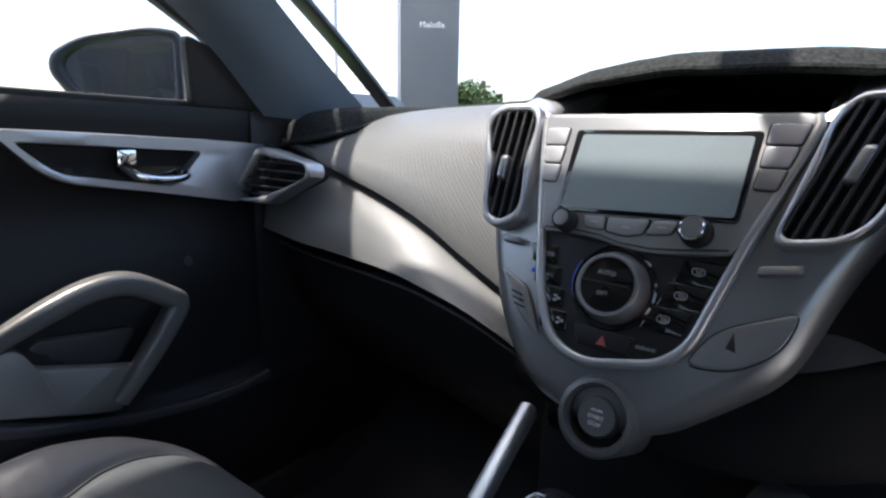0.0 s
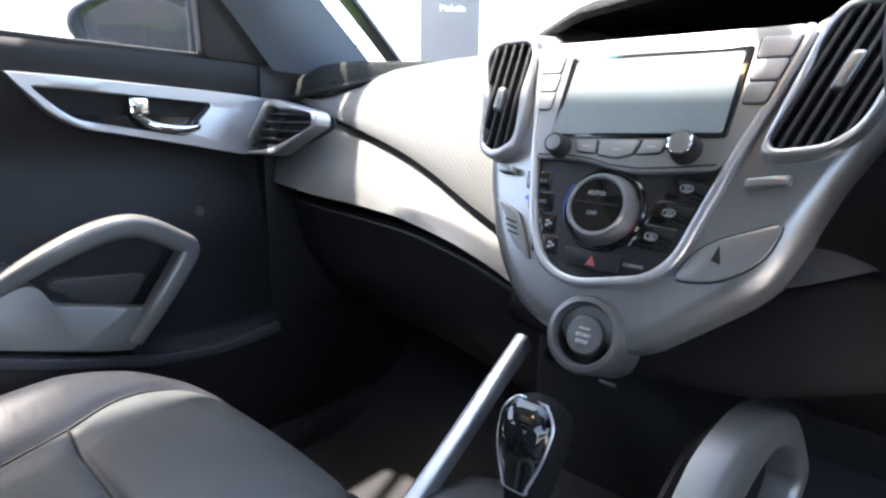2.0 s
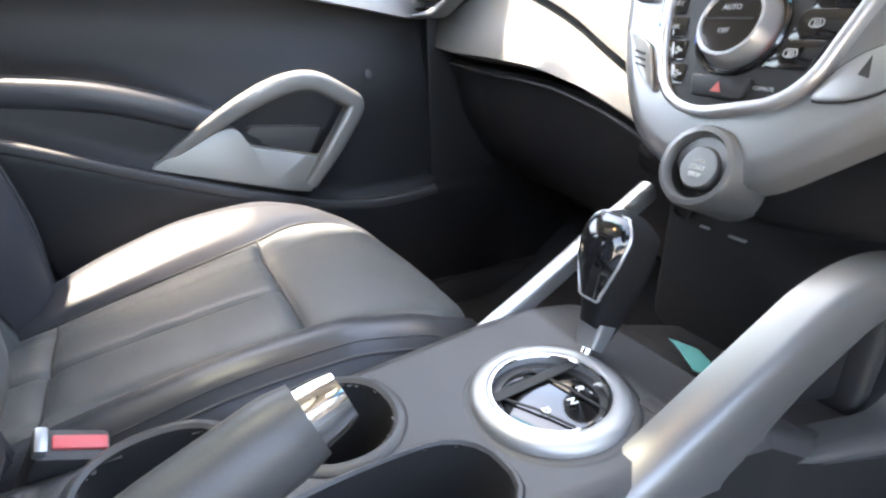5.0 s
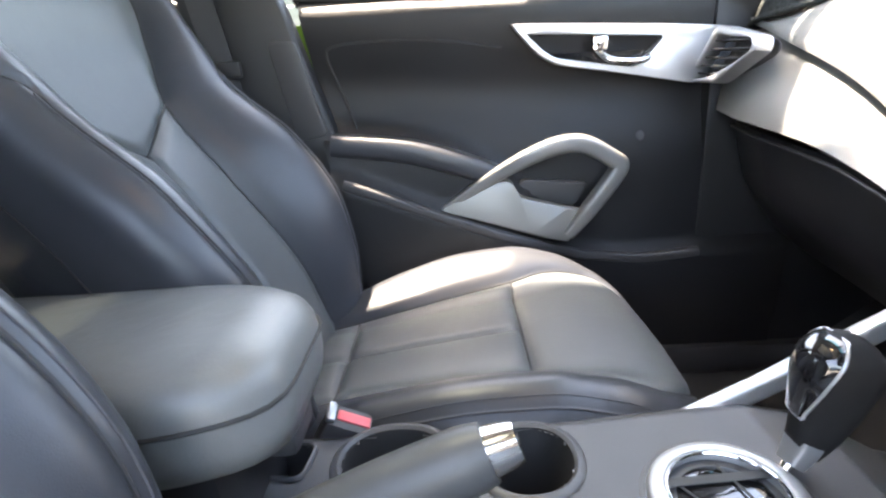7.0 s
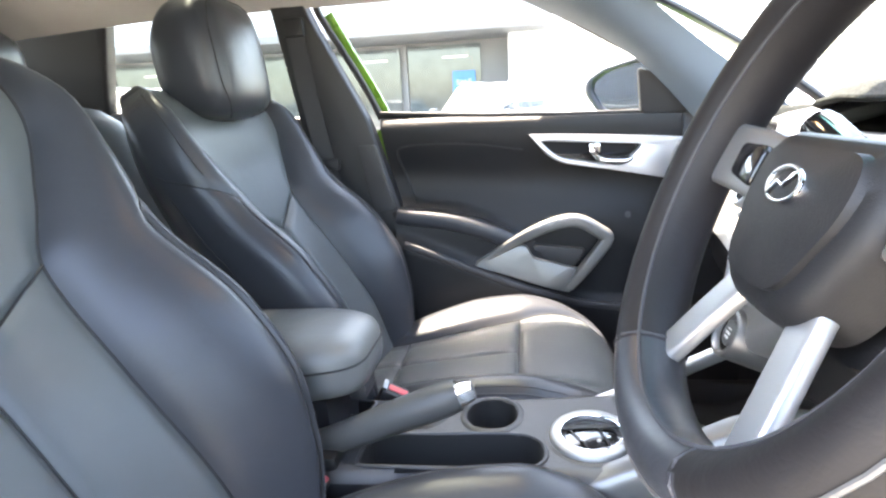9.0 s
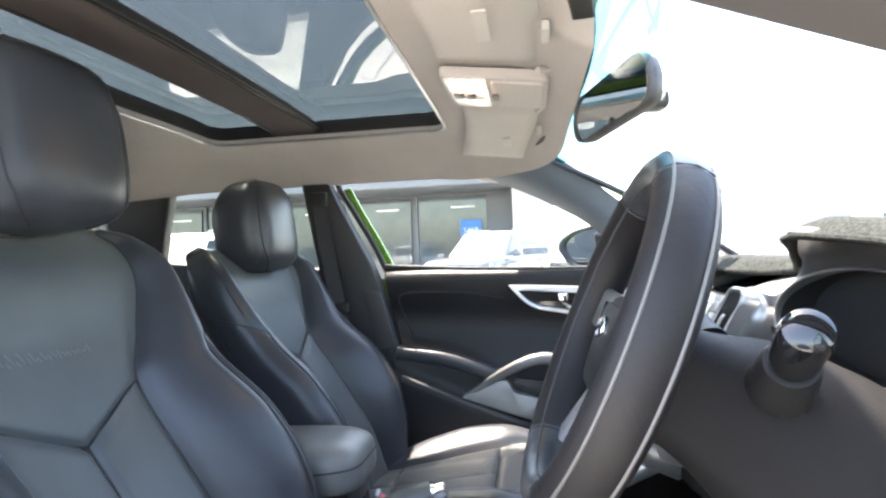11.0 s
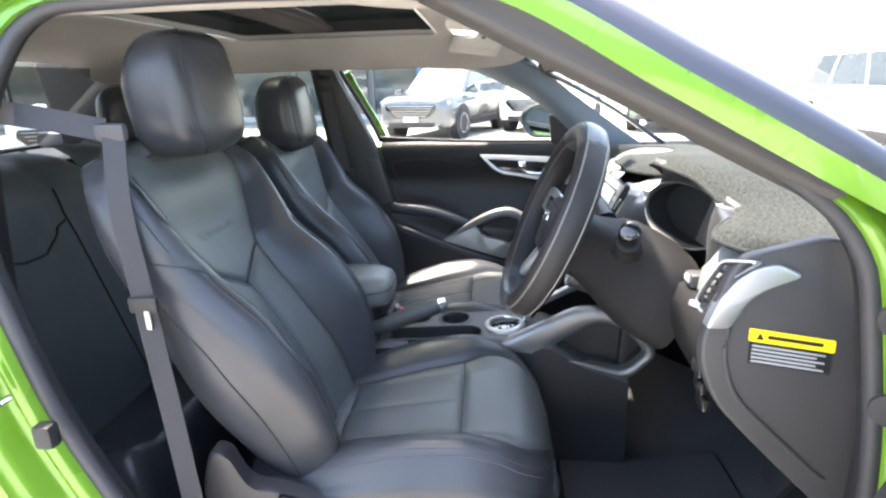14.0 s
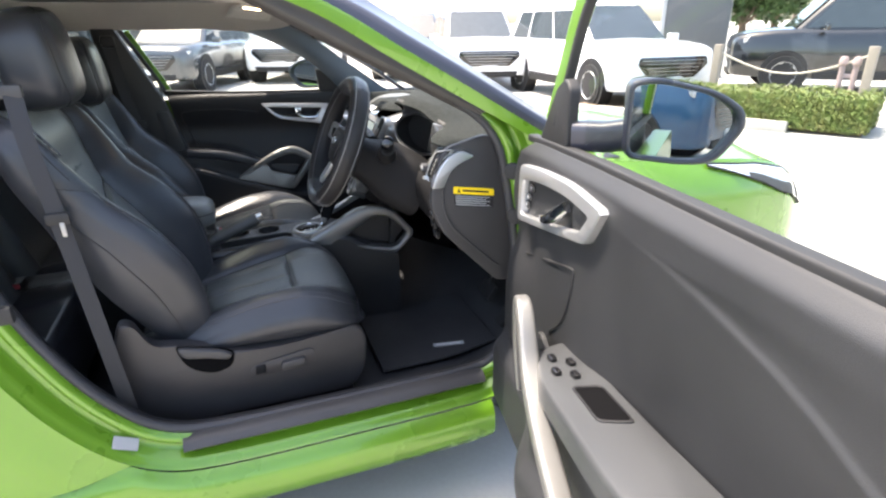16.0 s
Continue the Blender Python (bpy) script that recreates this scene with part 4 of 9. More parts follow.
        q = foot + up * (length * v + rise) + fw * (d + extra)
        return Vector((x0 + math.copysign(x, k), q.y, q.z))

    def vee(k):
        return V_TIP + (V_END - V_TIP) * abs(k) ** 1.15

    cols = sorted(set([round(-1 + k / 20, 4) for k in range(41)] + [-0.08, -0.04, -0.02, 0.02, 0.04, 0.08, -0.97, 0.97]))
    low, upp = [], []
    for j in range(45):
        t = j / 44
        row = []
        for k in cols:
            tt = t ** 0.8
            v = vee(k) * tt
            e = (groove((1 - tt) * 0.36, 0.008, 0.008) + groove(k * bs(v), 0.006, 0.007) + 0.005 * math.sin(math.pi * abs(k))) * (1 - abs(k) ** 6)
            row.append(bp(k, v, e))
        low.append(row)
        row = []
        for k in cols:
            tt = t ** 1.3
            v = vee(k) + (1 - vee(k)) * tt
            row.append(bp(k, v, (groove(tt * 0.28, 0.008, 0.008) + 0.004 * math.sin(math.pi * t)) * (1 - abs(k) ** 6)))
        upp.append(row)
    part("lower_back_panel", grid(low), LEATHER_SMOOTH, s, smooth=80)
    part("shoulder_panel", grid(upp), LEATHER_SMOOTH, s, smooth=80)
    vs = sorted(set([k / 48 for k in range(49)] + [0.655 + 0.012 * k for k in range(11)] + [0.97, 0.985, 0.993]))
    ks = [1 + t for t in span(0, 1, 14)] + [2 + t for t in span(0, 1, 10)[1:]] + [3 + j / 6 for j in range(1, 7)]
    for sg in (-1, 1):
        part("back_bolster", grid([[bp(sg * k, v) for k in ks] for v in vs]), LEATHER, s, smooth=80)
        line([bp(sg * 1, v) + fw * 0.0005 for v in vs[1:-1]])
        line([bp(sg * 2, v) + fw * 0.0006 for v in vs[1:] if v < 0.665], 0.0017)
        line([bp(sg * (2.12), v) + fw * 0.0003 for v in vs[1:] if v < 0.665], 0.0008, STITCH, "seam_piping")
        line([bp(sg * k, 0.665 + 0.10 * (k - 2)) + fw * 0.0006 for k in ks if 2 <= k < 3.5], 0.0015)
        line([bp(sg * 2.45, v) + fw * 0.0005 for v in vs if 0.74 < v < 0.985], 0.0012)
        line([bp(sg * 3.35, v) + Vector((sg * 0.001, 0, 0)) for v in vs[1:] if v < 0.74], 0.0012)
    line([bp(0.0001, V_TIP * v / 14, groove(0, 0.006, 0.007)) + fw * 0.0008 for v in range(1, 15)], 0.0014)
    line([bp(-1 + k / 15 if k != 15 else 0.0001, vee(-1 + k / 15), -0.008 * (1 - abs(-1 + k / 15) ** 6)) + fw * 0.0012 for k in range(31)])
    # rear shell and rolled top
    rows = []
    for v in vs:
        row = []
        for j in range(17):
            a = -1 + j / 8
            e = bp(4, v)
            row.append(Vector((x0 + a * (e.x - x0), e.y, e.z)) - fw * (0.035 * (1 - a * a)))
        rows.append(row)
    part("back_shell", grid(rows), PLASTIC_SOFT, s, "black plastic seat back shell")
    rows = []
    for k in range(7):
        row = []
        for j in range(41):
            a = -4 + j / 5
            top = bp(a if a else 0.0001, 1.0)
            e = bp(4, 1.0)
            aa = (top.x - x0) / (e.x - x0) if abs(a) < 3 else math.copysign(1, a)
            bk = Vector((x0 + max(-1, min(1, aa)) * (e.x - x0), e.y, e.z)) - fw * (0.035 * (1 - min(1, aa * aa)))
            row.append(top.lerp(bk, k / 6) + up * (0.014 * math.sin(math.pi * k / 6)))
        rows.append(row)
    part("back_top", grid(rows), LEATHER, s, smooth=80)
    # headrest, a rounded block with a full front, on two posts
    hu = (up * 0.25 + Vector((0, 0, 0.75))).normalized()
    hf = Vector((0, hu.z, -hu.y))
    hc = foot + up * (length - 0.016 + head_up) + fw * (0.100 + 0.6 * ahead) + hu * 0.116 + Vector((0, -0.050, -0.020) if driver else (0, -0.080, -0.030))
    rows = []
    for k in range(31):
        v = -1 + k / 15
        vv = math.sin(math.pi / 2 * v)
        r = max(0.0, 1 - abs(vv) ** 4.6) ** (1 / 3.0)
        wx = 0.132 * r * (1.0 - 0.11 * max(0, vv) ** 2 - (0.07 * vv * vv if vv < 0 else 0.0))
        dy = 0.066 * r * (1 - 0.22 * smooth01(0.1, 1.0, vv))
        row = []
        for j in range(44):
            t = 2 * math.pi * j / 44
            c, sn = math.cos(t), math.sin(t)
            px = wx * math.copysign(abs(c) ** 0.45, c)
            py = dy * math.copysign(abs(sn) ** 0.52, sn)
            f = 1 - (px / 0.16) ** 2
            py += 0.022 * f * (1 if sn > 0 else 0.35) * r - 0.012 + 0.010 * smooth01(0.2, 1, vv)
            py += groove(abs(px) - 0.100, 0.006, 0.007) * (sn > 0)
            row.append(hc + Vector((px, 0, 0)) + hf * py + hu * (vv * 0.116 + 0.012 * f * (vv > 0)))
        rows.append(row)
    head = part("headrest", grid(rows, closed_u=True, caps=True), LEATHER, s, "black leather headrest", smooth=80)
    for sg in (-1, 1):
        col = min(range(1, 22), key=lambda j: abs(rows[15][j].x - x0 - sg * 0.100))
        part("headrest_seam", sweep([rows[k][col] + fw * 0.0006 for k in range(2, 29)], circle(0.0015, 6), up=(1, 0, 0)), RUBBER, head)
    part("headrest_seam", sweep([rows[25][j] + (rows[25][j] - hc).normalized() * 0.0005 for j in range(1, 22)], circle(0.0014, 6), up=up), RUBBER, head)
    for sg in (-1, 1):
        pth = [Vector((x0 + sg * 0.055, 0, 0)) + Vector((0, (foot + up * d).y + e, (foot + up * d).z)) for d, e in ((length - 0.08, -0.035), (length + 0.004, -0.026), (length + 0.05 + head_up, 0.020 + 0.6 * ahead))]
        part("headrest_post", sweep(pth, circle(0.0065, 10), up=(1, 0, 0)), CHROME, s, "chrome post")
        part("post_guide", sweep([pth[1] - up * 0.020, pth[1] - up * 0.002], slab(0.026, 0.020, 0.008), up=(0, 1, 0)), PLASTIC, s)
    # base, valance and controls on both sides
    for sg in (-1, 1):
        out = rounded([(-0.315, 0.06), (0.27, 0.06), (0.315, 0.12), (0.325, 0.23), (0.29, 0.275), (0.08, 0.252), (-0.05, 0.258), (-0.18, 0.310), (-0.265, 0.322), (-0.295, 0.395), (-0.325, 0.40), (-0.350, 0.32), (-0.345, 0.20)], [0.02, 0.03, 0.03, 0.03, 0.03, 0.05, 0.05, 0.05, 0.03, 0.015, 0.015, 0.03, 0.03], 5)
        to = lambda a, b, c, sg=sg: Vector((x0 + sg * (0.244 + c - 0.10 * smooth01(0.20, 0.36, a) * max(0.0, a - 0.2)), y0 + ahead + a + 0.02, z0 + 0.25 + b))
        part("side_valance", plate(out, to, 0.040, 0.010), VALANCE, s, "dark grey plastic side cover")
        if sg > 0 and driver:
            cup = rounded([(-0.205, 0.292), (-0.09, 0.262), (-0.055, 0.240), (-0.065, 0.195), (-0.12, 0.180), (-0.185, 0.215)], [0.02, 0.03, 0.01, 0.03, 0.04, 0.04], 6)
            # flush plate, its black painted in as the shade of the recess
            part("recline_recess", plate([q * 1.0 for q in cup], lambda a, b, c: to(a, b + 0.024, c + 0.0385), 0.003, 0.002), HOLLOW_SHADE, s)
            lever = rounded([(-0.200, 0.286), (-0.09, 0.258), (-0.060, 0.238), (-0.072, 0.224), (-0.13, 0.240), (-0.188, 0.252)], [0.015, 0.03, 0.008, 0.008, 0.03, 0.015], 5)
            part("recline_handle", plate(lever, lambda a, b, c: to(a, b + 0.024, c + 0.040), 0.014, 0.007), PLASTIC_SOFT, s)
            dish = rounded([(-0.025, 0.165), (0.16, 0.172), (0.165, 0.215), (0.15, 0.228), (0.02, 0.210), (-0.02, 0.20)], 0.016, 5)
            part("switch_dish", plate(dish, lambda a, b, c: to(a, b, c + 0.0385), 0.003, 0.0015), VALANCE, s)
            knob_ = rounded([(0.062, 0.178), (0.132, 0.182), (0.134, 0.208), (0.066, 0.204)], 0.008, 4)
            part("seat_switch", plate(knob_, lambda a, b, c: to(a, b, c + 0.041), 0.014, 0.005), PLASTIC_SOFT, s)
            knob_ = rounded([(-0.010, 0.178), (0.020, 0.180), (0.020, 0.204), (-0.008, 0.202)], 0.006, 4)
            part("seat_switch", plate(knob_, lambda a, b, c: to(a, b, c + 0.041), 0.010, 0.004), SHROUD, s)
    part("seat_pan", box(x0, y0 + 0.02, z0 + 0.40, 0.46, 0.62, 0.10, 0.02), PLASTIC, s)
    for sg in (-1, 1):
        part("seat_rail", box(x0 + sg * 0.19, y0, 0.30 + z0 / 2, 0.045, 0.66, 0.09 + z0, 0.006), PLASTIC, s)
    if driver:
        # fabric flag on the outer wing, with light bars
        o = bp(1.62, 0.885) + fw * 0.007
        r = (bp(1.62, 0.83) - bp(1.62, 0.93)).normalized()
        u = bp(1.75, 0.885) - bp(1.5, 0.885)
        to = plane_to(o, r, (u - r * u.dot(r)))
        tag = part("fabric_tag", plate(rounded([(-0.045, -0.012), (0.045, -0.012), (0.045, 0.012), (-0.045, 0.012)], 0.003), to, 0.002), NAVY, s, "small dark fabric side tag")
        for a in (-0.034, -0.006, 0.020):
            part("print_bar", plate([(a, -0.004), (a + 0.018, -0.004), (a + 0.018, 0.004), (a, 0.004)], lambda p, q, c: to(p, q, c + 0.0022), 0.0004), WHITE_PAPER, tag)
        # faint embossed strokes on the shoulder panel
        for k in range(9):
            a0 = -0.42 + k * 0.098
            rise_k = 0.010 * (1 if k % 3 else 2)
            pts = [bp(a0, 0.735) + fw * 0.0042, bp(a0 + 0.02, 0.735 + rise_k) + fw * 0.0042, bp(a0 + 0.046, 0.738) + fw * 0.0042, bp(a0 + 0.08, 0.742 + 0.003 * k) + fw * 0.0042]
            part("embossed_mark", sweep(pts, slab(0.0035, 0.0010, 0.0004, 2), up=fw), GREY_EMBOSS, s)
    for sg in (-1, 1):
        line([Vector(cp(sg * seam(y), y)) + Vector((0, 0, 0.0005)) for y in ys[1:-2]])
    line([Vector(cp(0, y)) + Vector((0, 0, 0.0005)) for y in ys if -0.08 < y < 0.168], 0.0013)
    line([Vector(cp((-1 + k / 12) * seam(T), T)) + Vector((0, 0, 0.0006)) for k in range(25)])
    line([Vector(cp((-1 + k / 12) * seam(-0.08), -0.08)) + Vector((0, 0, 0.0006)) for k in range(25)], 0.0013)
    return s


seat("bucket_chair", "black leather bucket seat with grey-black insert panels beside the open door", 0.385, 0.0, 0.030, 26.5, -0.018, True, 0.03)
seat("bucket_chair", "black leather bucket seat with raised bolsters by the closed door", -0.365, 0.0, 0.0, 27.0, -0.055, False, 0.0, 0.028)

# ---------------------------------------------------------------- dashboard
dash = thing("dashboard", "charcoal and grey moulded dashboard with silver trimmed centre stack", "dashboard")


def top_z(x):
    return lerp_table([(-0.74, 1.055), (-0.60, 1.075), (-0.44, 1.085), (-0.25, 1.09), (-0.13, 1.100), (0.0, 1.110), (0.12, 1.108), (0.20, 1.105), (0.27, 1.122), (0.34, 1.136), (0.45, 1.126), (0.55, 1.098), (0.66, 1.082), (0.74, 1.072)], x)


def crease_z(x):
    return curve([(-0.74, 1.012), (-0.62, 0.990), (-0.537, 0.969), (-0.45, 0.948), (-0.381, 0.927), (-0.32, 0.903), (-0.263, 0.874), (-0.18, 0.835), (-0.10, 0.80), (0.0, 0.79)], x)


def edge_z(x):
    return curve([(-0.76, 0.846), (-0.59, 0.840), (-0.46, 0.838), (-0.37, 0.834), (-0.263, 0.818), (-0.163, 0.790), (-0.10, 0.76), (0.0, 0.74)], x)


def face_y(x):
    return lerp_table([(-0.74, 0.635), (-0.6, 0.612), (-0.45, 0.600), (-0.3, 0.592), (-0.15, 0.588), (0.0, 0.60)], x)


XS = [-0.735 + 0.0155 * k for k in range(44)]
rows = []
for x in XS:
    c, t, f = crease_z(x), top_z(x), face_y(x)
    prof = [(1.15, 1.00), (0.95, t - 0.012), (0.85, t + 0.004), (f + 0.190, t + 0.003), (f + 0.155, t - 0.004), (f + 0.125, t - 0.016),
            (f + 0.100, t - 0.032)] + [(f + 0.100 - 0.075 * k, t - 0.032 + (c + 0.02 - t + 0.032) * (k ** 1.25)) for k in (0.25, 0.5, 0.75, 0.95)] + [(f + 0.028, c + 0.010), (f + 0.045, c + 0.002), (f + 0.075, c)]
    rows.append([(x, y, z) for y, z in prof])
part("upper_pad", grid(rows), DASH, dash, "charcoal textured upper dash pad", smooth=60)
rows = []
for x in XS:
    c, e, f = crease_z(x), edge_z(x), face_y(x)
    prof = [(f + 0.075, c + 0.001), (f + 0.045, c - 0.003), (f + 0.026, c - 0.008)] + [(f + 0.016 - 0.036 * k - 0.006 * math.sin(math.pi * k), c - 0.02 + (e + 0.02 - c + 0.02) * k) for k in (0.25, 0.5, 0.75, 1.0)] + [(f + 0.02, e + 0.006), (f + 0.05, e)]
    rows.append([(x, y, z) for y, z in prof])
part("lower_pad", grid(rows), DASH_LOW, dash, "pale grey lower dash pad", smooth=60)
rows = []
for x in XS:
    e, f = edge_z(x), face_y(x)
    prof = [(f + 0.05, e + 0.001), (f + 0.02, e - 0.004), (f + 0.03, e - 0.05), (f + 0.05, e - 0.12), (f + 0.12, e - 0.22), (f + 0.3, e - 0.30), (1.12, 0.36)]
    rows.append([(x, y, z) for y, z in prof])
part("glovebox_front", grid(rows), PLASTIC, dash, "black glovebox and knee panel", smooth=50)
part("glovebox_line", sweep([(x, face_y(x) + 0.014, edge_z(x) - 0.012) for x in XS], circle(0.003, 6)), PLASTIC_SOFT, dash)

# housing that carries the stack: textured shoulder above, smooth knee panel below
XK = [-0.135 + 0.0125 * k for k in range(31)]


def house_y(x, z):
    y = 0.545 + 0.40 * (z - 0.80) + 0.030 * smooth01(0.16, 0.26, x) * (z < 2)
    return y + 0.035 * smooth01(0.05, -0.13, x) if x < 0.05 else y


def house_line(x):
    return curve([(-0.14, 0.80), (0.0, 0.82), (0.143, 0.856), (0.204, 0.880), (0.26, 0.895), (0.31, 0.90)], x)


part("stack_shoulder", grid([[(x, house_y(x, z) - 0.004 * (1 - t) + 0.03 * t * t, z) for t, z in [(j / 10, house_line(x) + (1.02 - house_line(x)) * j / 10) for j in range(11)]] for x in XK]), PLASTIC_SOFT, dash, "charcoal textured pad beside the stack", smooth=60)
rows = []
for x in XK:
    hl, low = house_line(x), curve([(-0.14, 0.762), (-0.05, 0.756), (0.05, 0.758), (0.12, 0.768), (0.18, 0.785), (0.24, 0.80)], x)
    row = [(x, house_y(x, hl) + 0.012, hl + 0.001), (x, house_y(x, hl) + 0.001, hl - 0.001)]
    row += [(x, house_y(x, hl + (low - hl) * j / 8) - 0.010 * math.sin(math.pi * j / 8), hl + (low - hl) * j / 8) for j in range(1, 9)]
    y_ = row[-1][1]
    row += [(x, y_ + 0.008, low - 0.010), (x, y_ + 0.03, low - 0.016), (x, y_ + 0.14, low - 0.012)]
    rows.append(row)
part("stack_knee_panel", grid(rows), SHROUD, dash, "smooth grey-black panel under the stack", smooth=60)

# driver's side: top roll, knee panel, end cap
XD = [0.13 + 0.0153 * k for k in range(40)]
rows = []
for x in XD:
    t = top_z(x)
    bay = smooth01(0.13, 0.20, x) * (1 - smooth01(0.56, 0.61, x))
    fy = 0.60 + 0.10 * bay
    prof = [(1.15, 1.00), (0.95, t - 0.012), (0.80, t), (0.72, t - 0.004), (fy + 0.03, t - 0.03), (fy + 0.01, t - 0.06), (fy, 1.02), (fy - 0.005, 0.985)]
    rows.append([(x, y, z) for y, z in prof])
part("driver_top_pad", grid(rows), DASH, dash, smooth=60)
rows = []
for x in XD:
    s_ = smooth01(0.13, 0.2, x)
    lift = 0.03 * math.exp(-((x - 0.40) / 0.12) ** 2)
    prof = [(0.62, 0.985), (0.585, 0.975), (0.572, 0.94), (0.575, 0.90), (0.60, 0.84 + lift), (0.66, 0.775 + lift), (0.74, 0.70 + lift), (0.85, 0.64), (1.12, 0.5)]
    rows.append([(x, y, z) for y, z in prof])
part("knee_panel", grid(rows), SHROUD, dash, "dark grey knee panel under the steering column", smooth=60)
cap = rounded([(0.735, 1.110), (0.60, 1.075), (0.572, 0.985), (0.562, 0.925), (0.59, 0.845), (0.665, 0.765), (0.775, 0.655), (0.835, 0.655), (0.82, 1.04)], [0.03, 0.03, 0.02, 0.03, 0.06, 0.08, 0.02, 0.02, 0.03], 6)
CAP = lambda a, b, c: Vector((0.715 + c, a, b))
endcap = part("end_cap", plate(cap, CAP, 0.020, 0.006), PLASTIC_SOFT, dash, "dark grey dashboard end panel beside the door")
lip = [Vector((0.736, p.x, p.y)) for p in rounded([(0.63, 1.03), (0.60, 0.985), (0.597, 0.92), (0.62, 0.855), (0.69, 0.785), (0.79, 0.69)], 0.05, 5)[3:-3]]
part("cap_rib", sweep(lip, slab(0.006, 0.006, 0.002)), PLASTIC_SOFT, endcap)
# warning sticker
lab_n = lambda a, b, c: Vector((0.7355 + c, 0.692 + a - 0.02 * b, 0.938 + b - 0.16 * a))
stick = part("warning_label", plate(rounded([(-0.062, 0.002), (0.062, 0.002), (0.062, 0.022), (-0.062, 0.022)], 0.003), lab_n, 0.0012), YELLOW, dash, "yellow and black warning label")
part("label_body", plate([(-0.060, -0.034), (0.060, -0.034), (0.060, 0.001), (-0.060, 0.001)], lab_n, 0.0008), PLASTIC, stick)
for k in range(5):
    part("print_line", plate([(-0.056, -0.006 - k * 0.0062), (0.05 - 0.012 * (k % 2), -0.006 - k * 0.0062), (0.05 - 0.012 * (k % 2), -0.0032 - k * 0.0062), (-0.056, -0.0032 - k * 0.0062)], lambda a, b, c: lab_n(a, b, c + 0.001), 0.0003), GREY_PRINT, stick)
part("print_line", plate([(-0.035, 0.009), (0.045, 0.009), (0.045, 0.015), (-0.035, 0.015)], lambda a, b, c: lab_n(a, b, c + 0.0012), 0.0003), PLASTIC, stick)
part("print_triangle", plate([(-0.052, 0.006), (-0.040, 0.006), (-0.046, 0.018)], lambda a, b, c: lab_n(a, b, c + 0.0012), 0.0003), PLASTIC, stick)


def louvre(parent, to, outline, slats, horizontal=True, depth=0.012, rim=0.012, material=None, knob=None, floor_w=-0.03, blade_w=0.0, blade=0.022):
    """An air vent: a silver rim, a dark throat and blades."""
    n = 64
    o = resample(outline, n)
    c = sum(o, Vector((0, 0))) / n
    i = []
    for p in o:
        d = p - c
        i.append(p - d.normalized() * rim)
    part("vent_rim", ring_plate(o, i, to, depth, 0.004, -0.01), material or SILVER_DARK, parent, "silver vent surround")
    part("vent_throat", plate(i, lambda a, b, w: to(a, b, floor_w + w), 0.0015), RUBBER, parent)
    us = [p.x for p in i]
    vs = [p.y for p in i]
    for k in range(slats):
        t = (k + 0.8) / (slats + 0.6)
        if horizontal:
            v = min(vs) + (max(vs) - min(vs)) * t
            xs = crossings(i, v, 1)
            if not xs:
                continue
            a, b = xs
            bm = sweep([to(a, v, blade_w), to((a + b) / 2, v, blade_w + 0.001), to(b, v, blade_w)], slab(blade, 0.0035, 0.0015), up=to(0, 1, 0) - to(0, 0, 0))
        else:
            u = min(us) + (max(us) - min(us)) * t
            xs = crossings(i, u, 0)
            if not xs:
                continue
            a, b = xs
            bm = sweep([to(u, a, blade_w), to(u, (a + b) / 2, blade_w + 0.001), to(u, b, blade_w)], slab(blade, 0.0035, 0.0015), up=to(1, 0, 0) - to(0, 0, 0))
        part("vent_blade", bm, PLASTIC, parent)
    if knob:
        part("vent_tab", plate(rounded([(knob[0] - knob[2], knob[1] - knob[3]), (knob[0] + knob[2], knob[1] - knob[3]), (knob[0] + knob[2], knob[1] + knob[3]), (knob[0] - knob[2], knob[1] + knob[3])], min(knob[2], knob[3]) * 0.8), lambda a, b, w: to(a, b, 0.004 + w), 0.012, 0.004), SILVER_DARK, parent)


def crossings(loop, value, axis):
    hits = []
    for p, q in zip(loop, loop[1:] + loop[:1]):
        a, b = p[axis], q[axis]
        if (a - value) * (b - value) < 0:
            t = (value - a) / (b - a)
            hits.append(p[1 - axis] + (q[1 - axis] - p[1 - axis]) * t)
    return (min(hits), max(hits)) if len(hits) > 1 else None


# corner vent on the passenger side
vent = thing("corner_vent", "silver-framed corner air vent at the passenger end of the dash", "air vent", "dash vents")
VL = plane_to((-0.650, 0.586, 0.965), (1, -0.02, 0.0), (0.0, 0.12, 1))
louvre(vent, VL, rounded([(-0.116, -0.048), (-0.036, 0.048), (-0.012, 0.052), (0.124, 0.030), (0.130, 0.010), (0.008, -0.045)], [0.012, 0.014, 0.014, 0.014, 0.012, 0.02], 4), 5, True, 0.018, 0.014, SILVER, None)
part("vent_wheel", box(-0.69, 0.592, 0.935, 0.03, 0.012, 0.006, 0.002), SILVER_DARK, vent)
# corner vent on the driver's side
vent2 = thing("corner_vent", "silver-framed corner air vent at the driver's end of the dash", "air vent", "dash vents")
part("vent_flank", plate(rounded([(0.566, 0.970), (0.571, 0.989), (0.583, 1.017), (0.604, 1.046), (0.628, 1.064), (0.656, 1.071), (0.692, 1.052), (0.645, 1.034), (0.618, 1.009), (0.599, 0.970)], [0.006, 0.01, 0.02, 0.02, 0.01, 0.012, 0.008, 0.03, 0.03, 0.006], 5), lambda a, b, c: Vector((0.722 + c, a, b)), 0.020, 0.005), SILVER, vent2, "satin silver vent flank")
VR = plane_to((0.712, 0.585, 1.03), (0.8, 0.6, 0.0), (0, 0.25, 0.97))
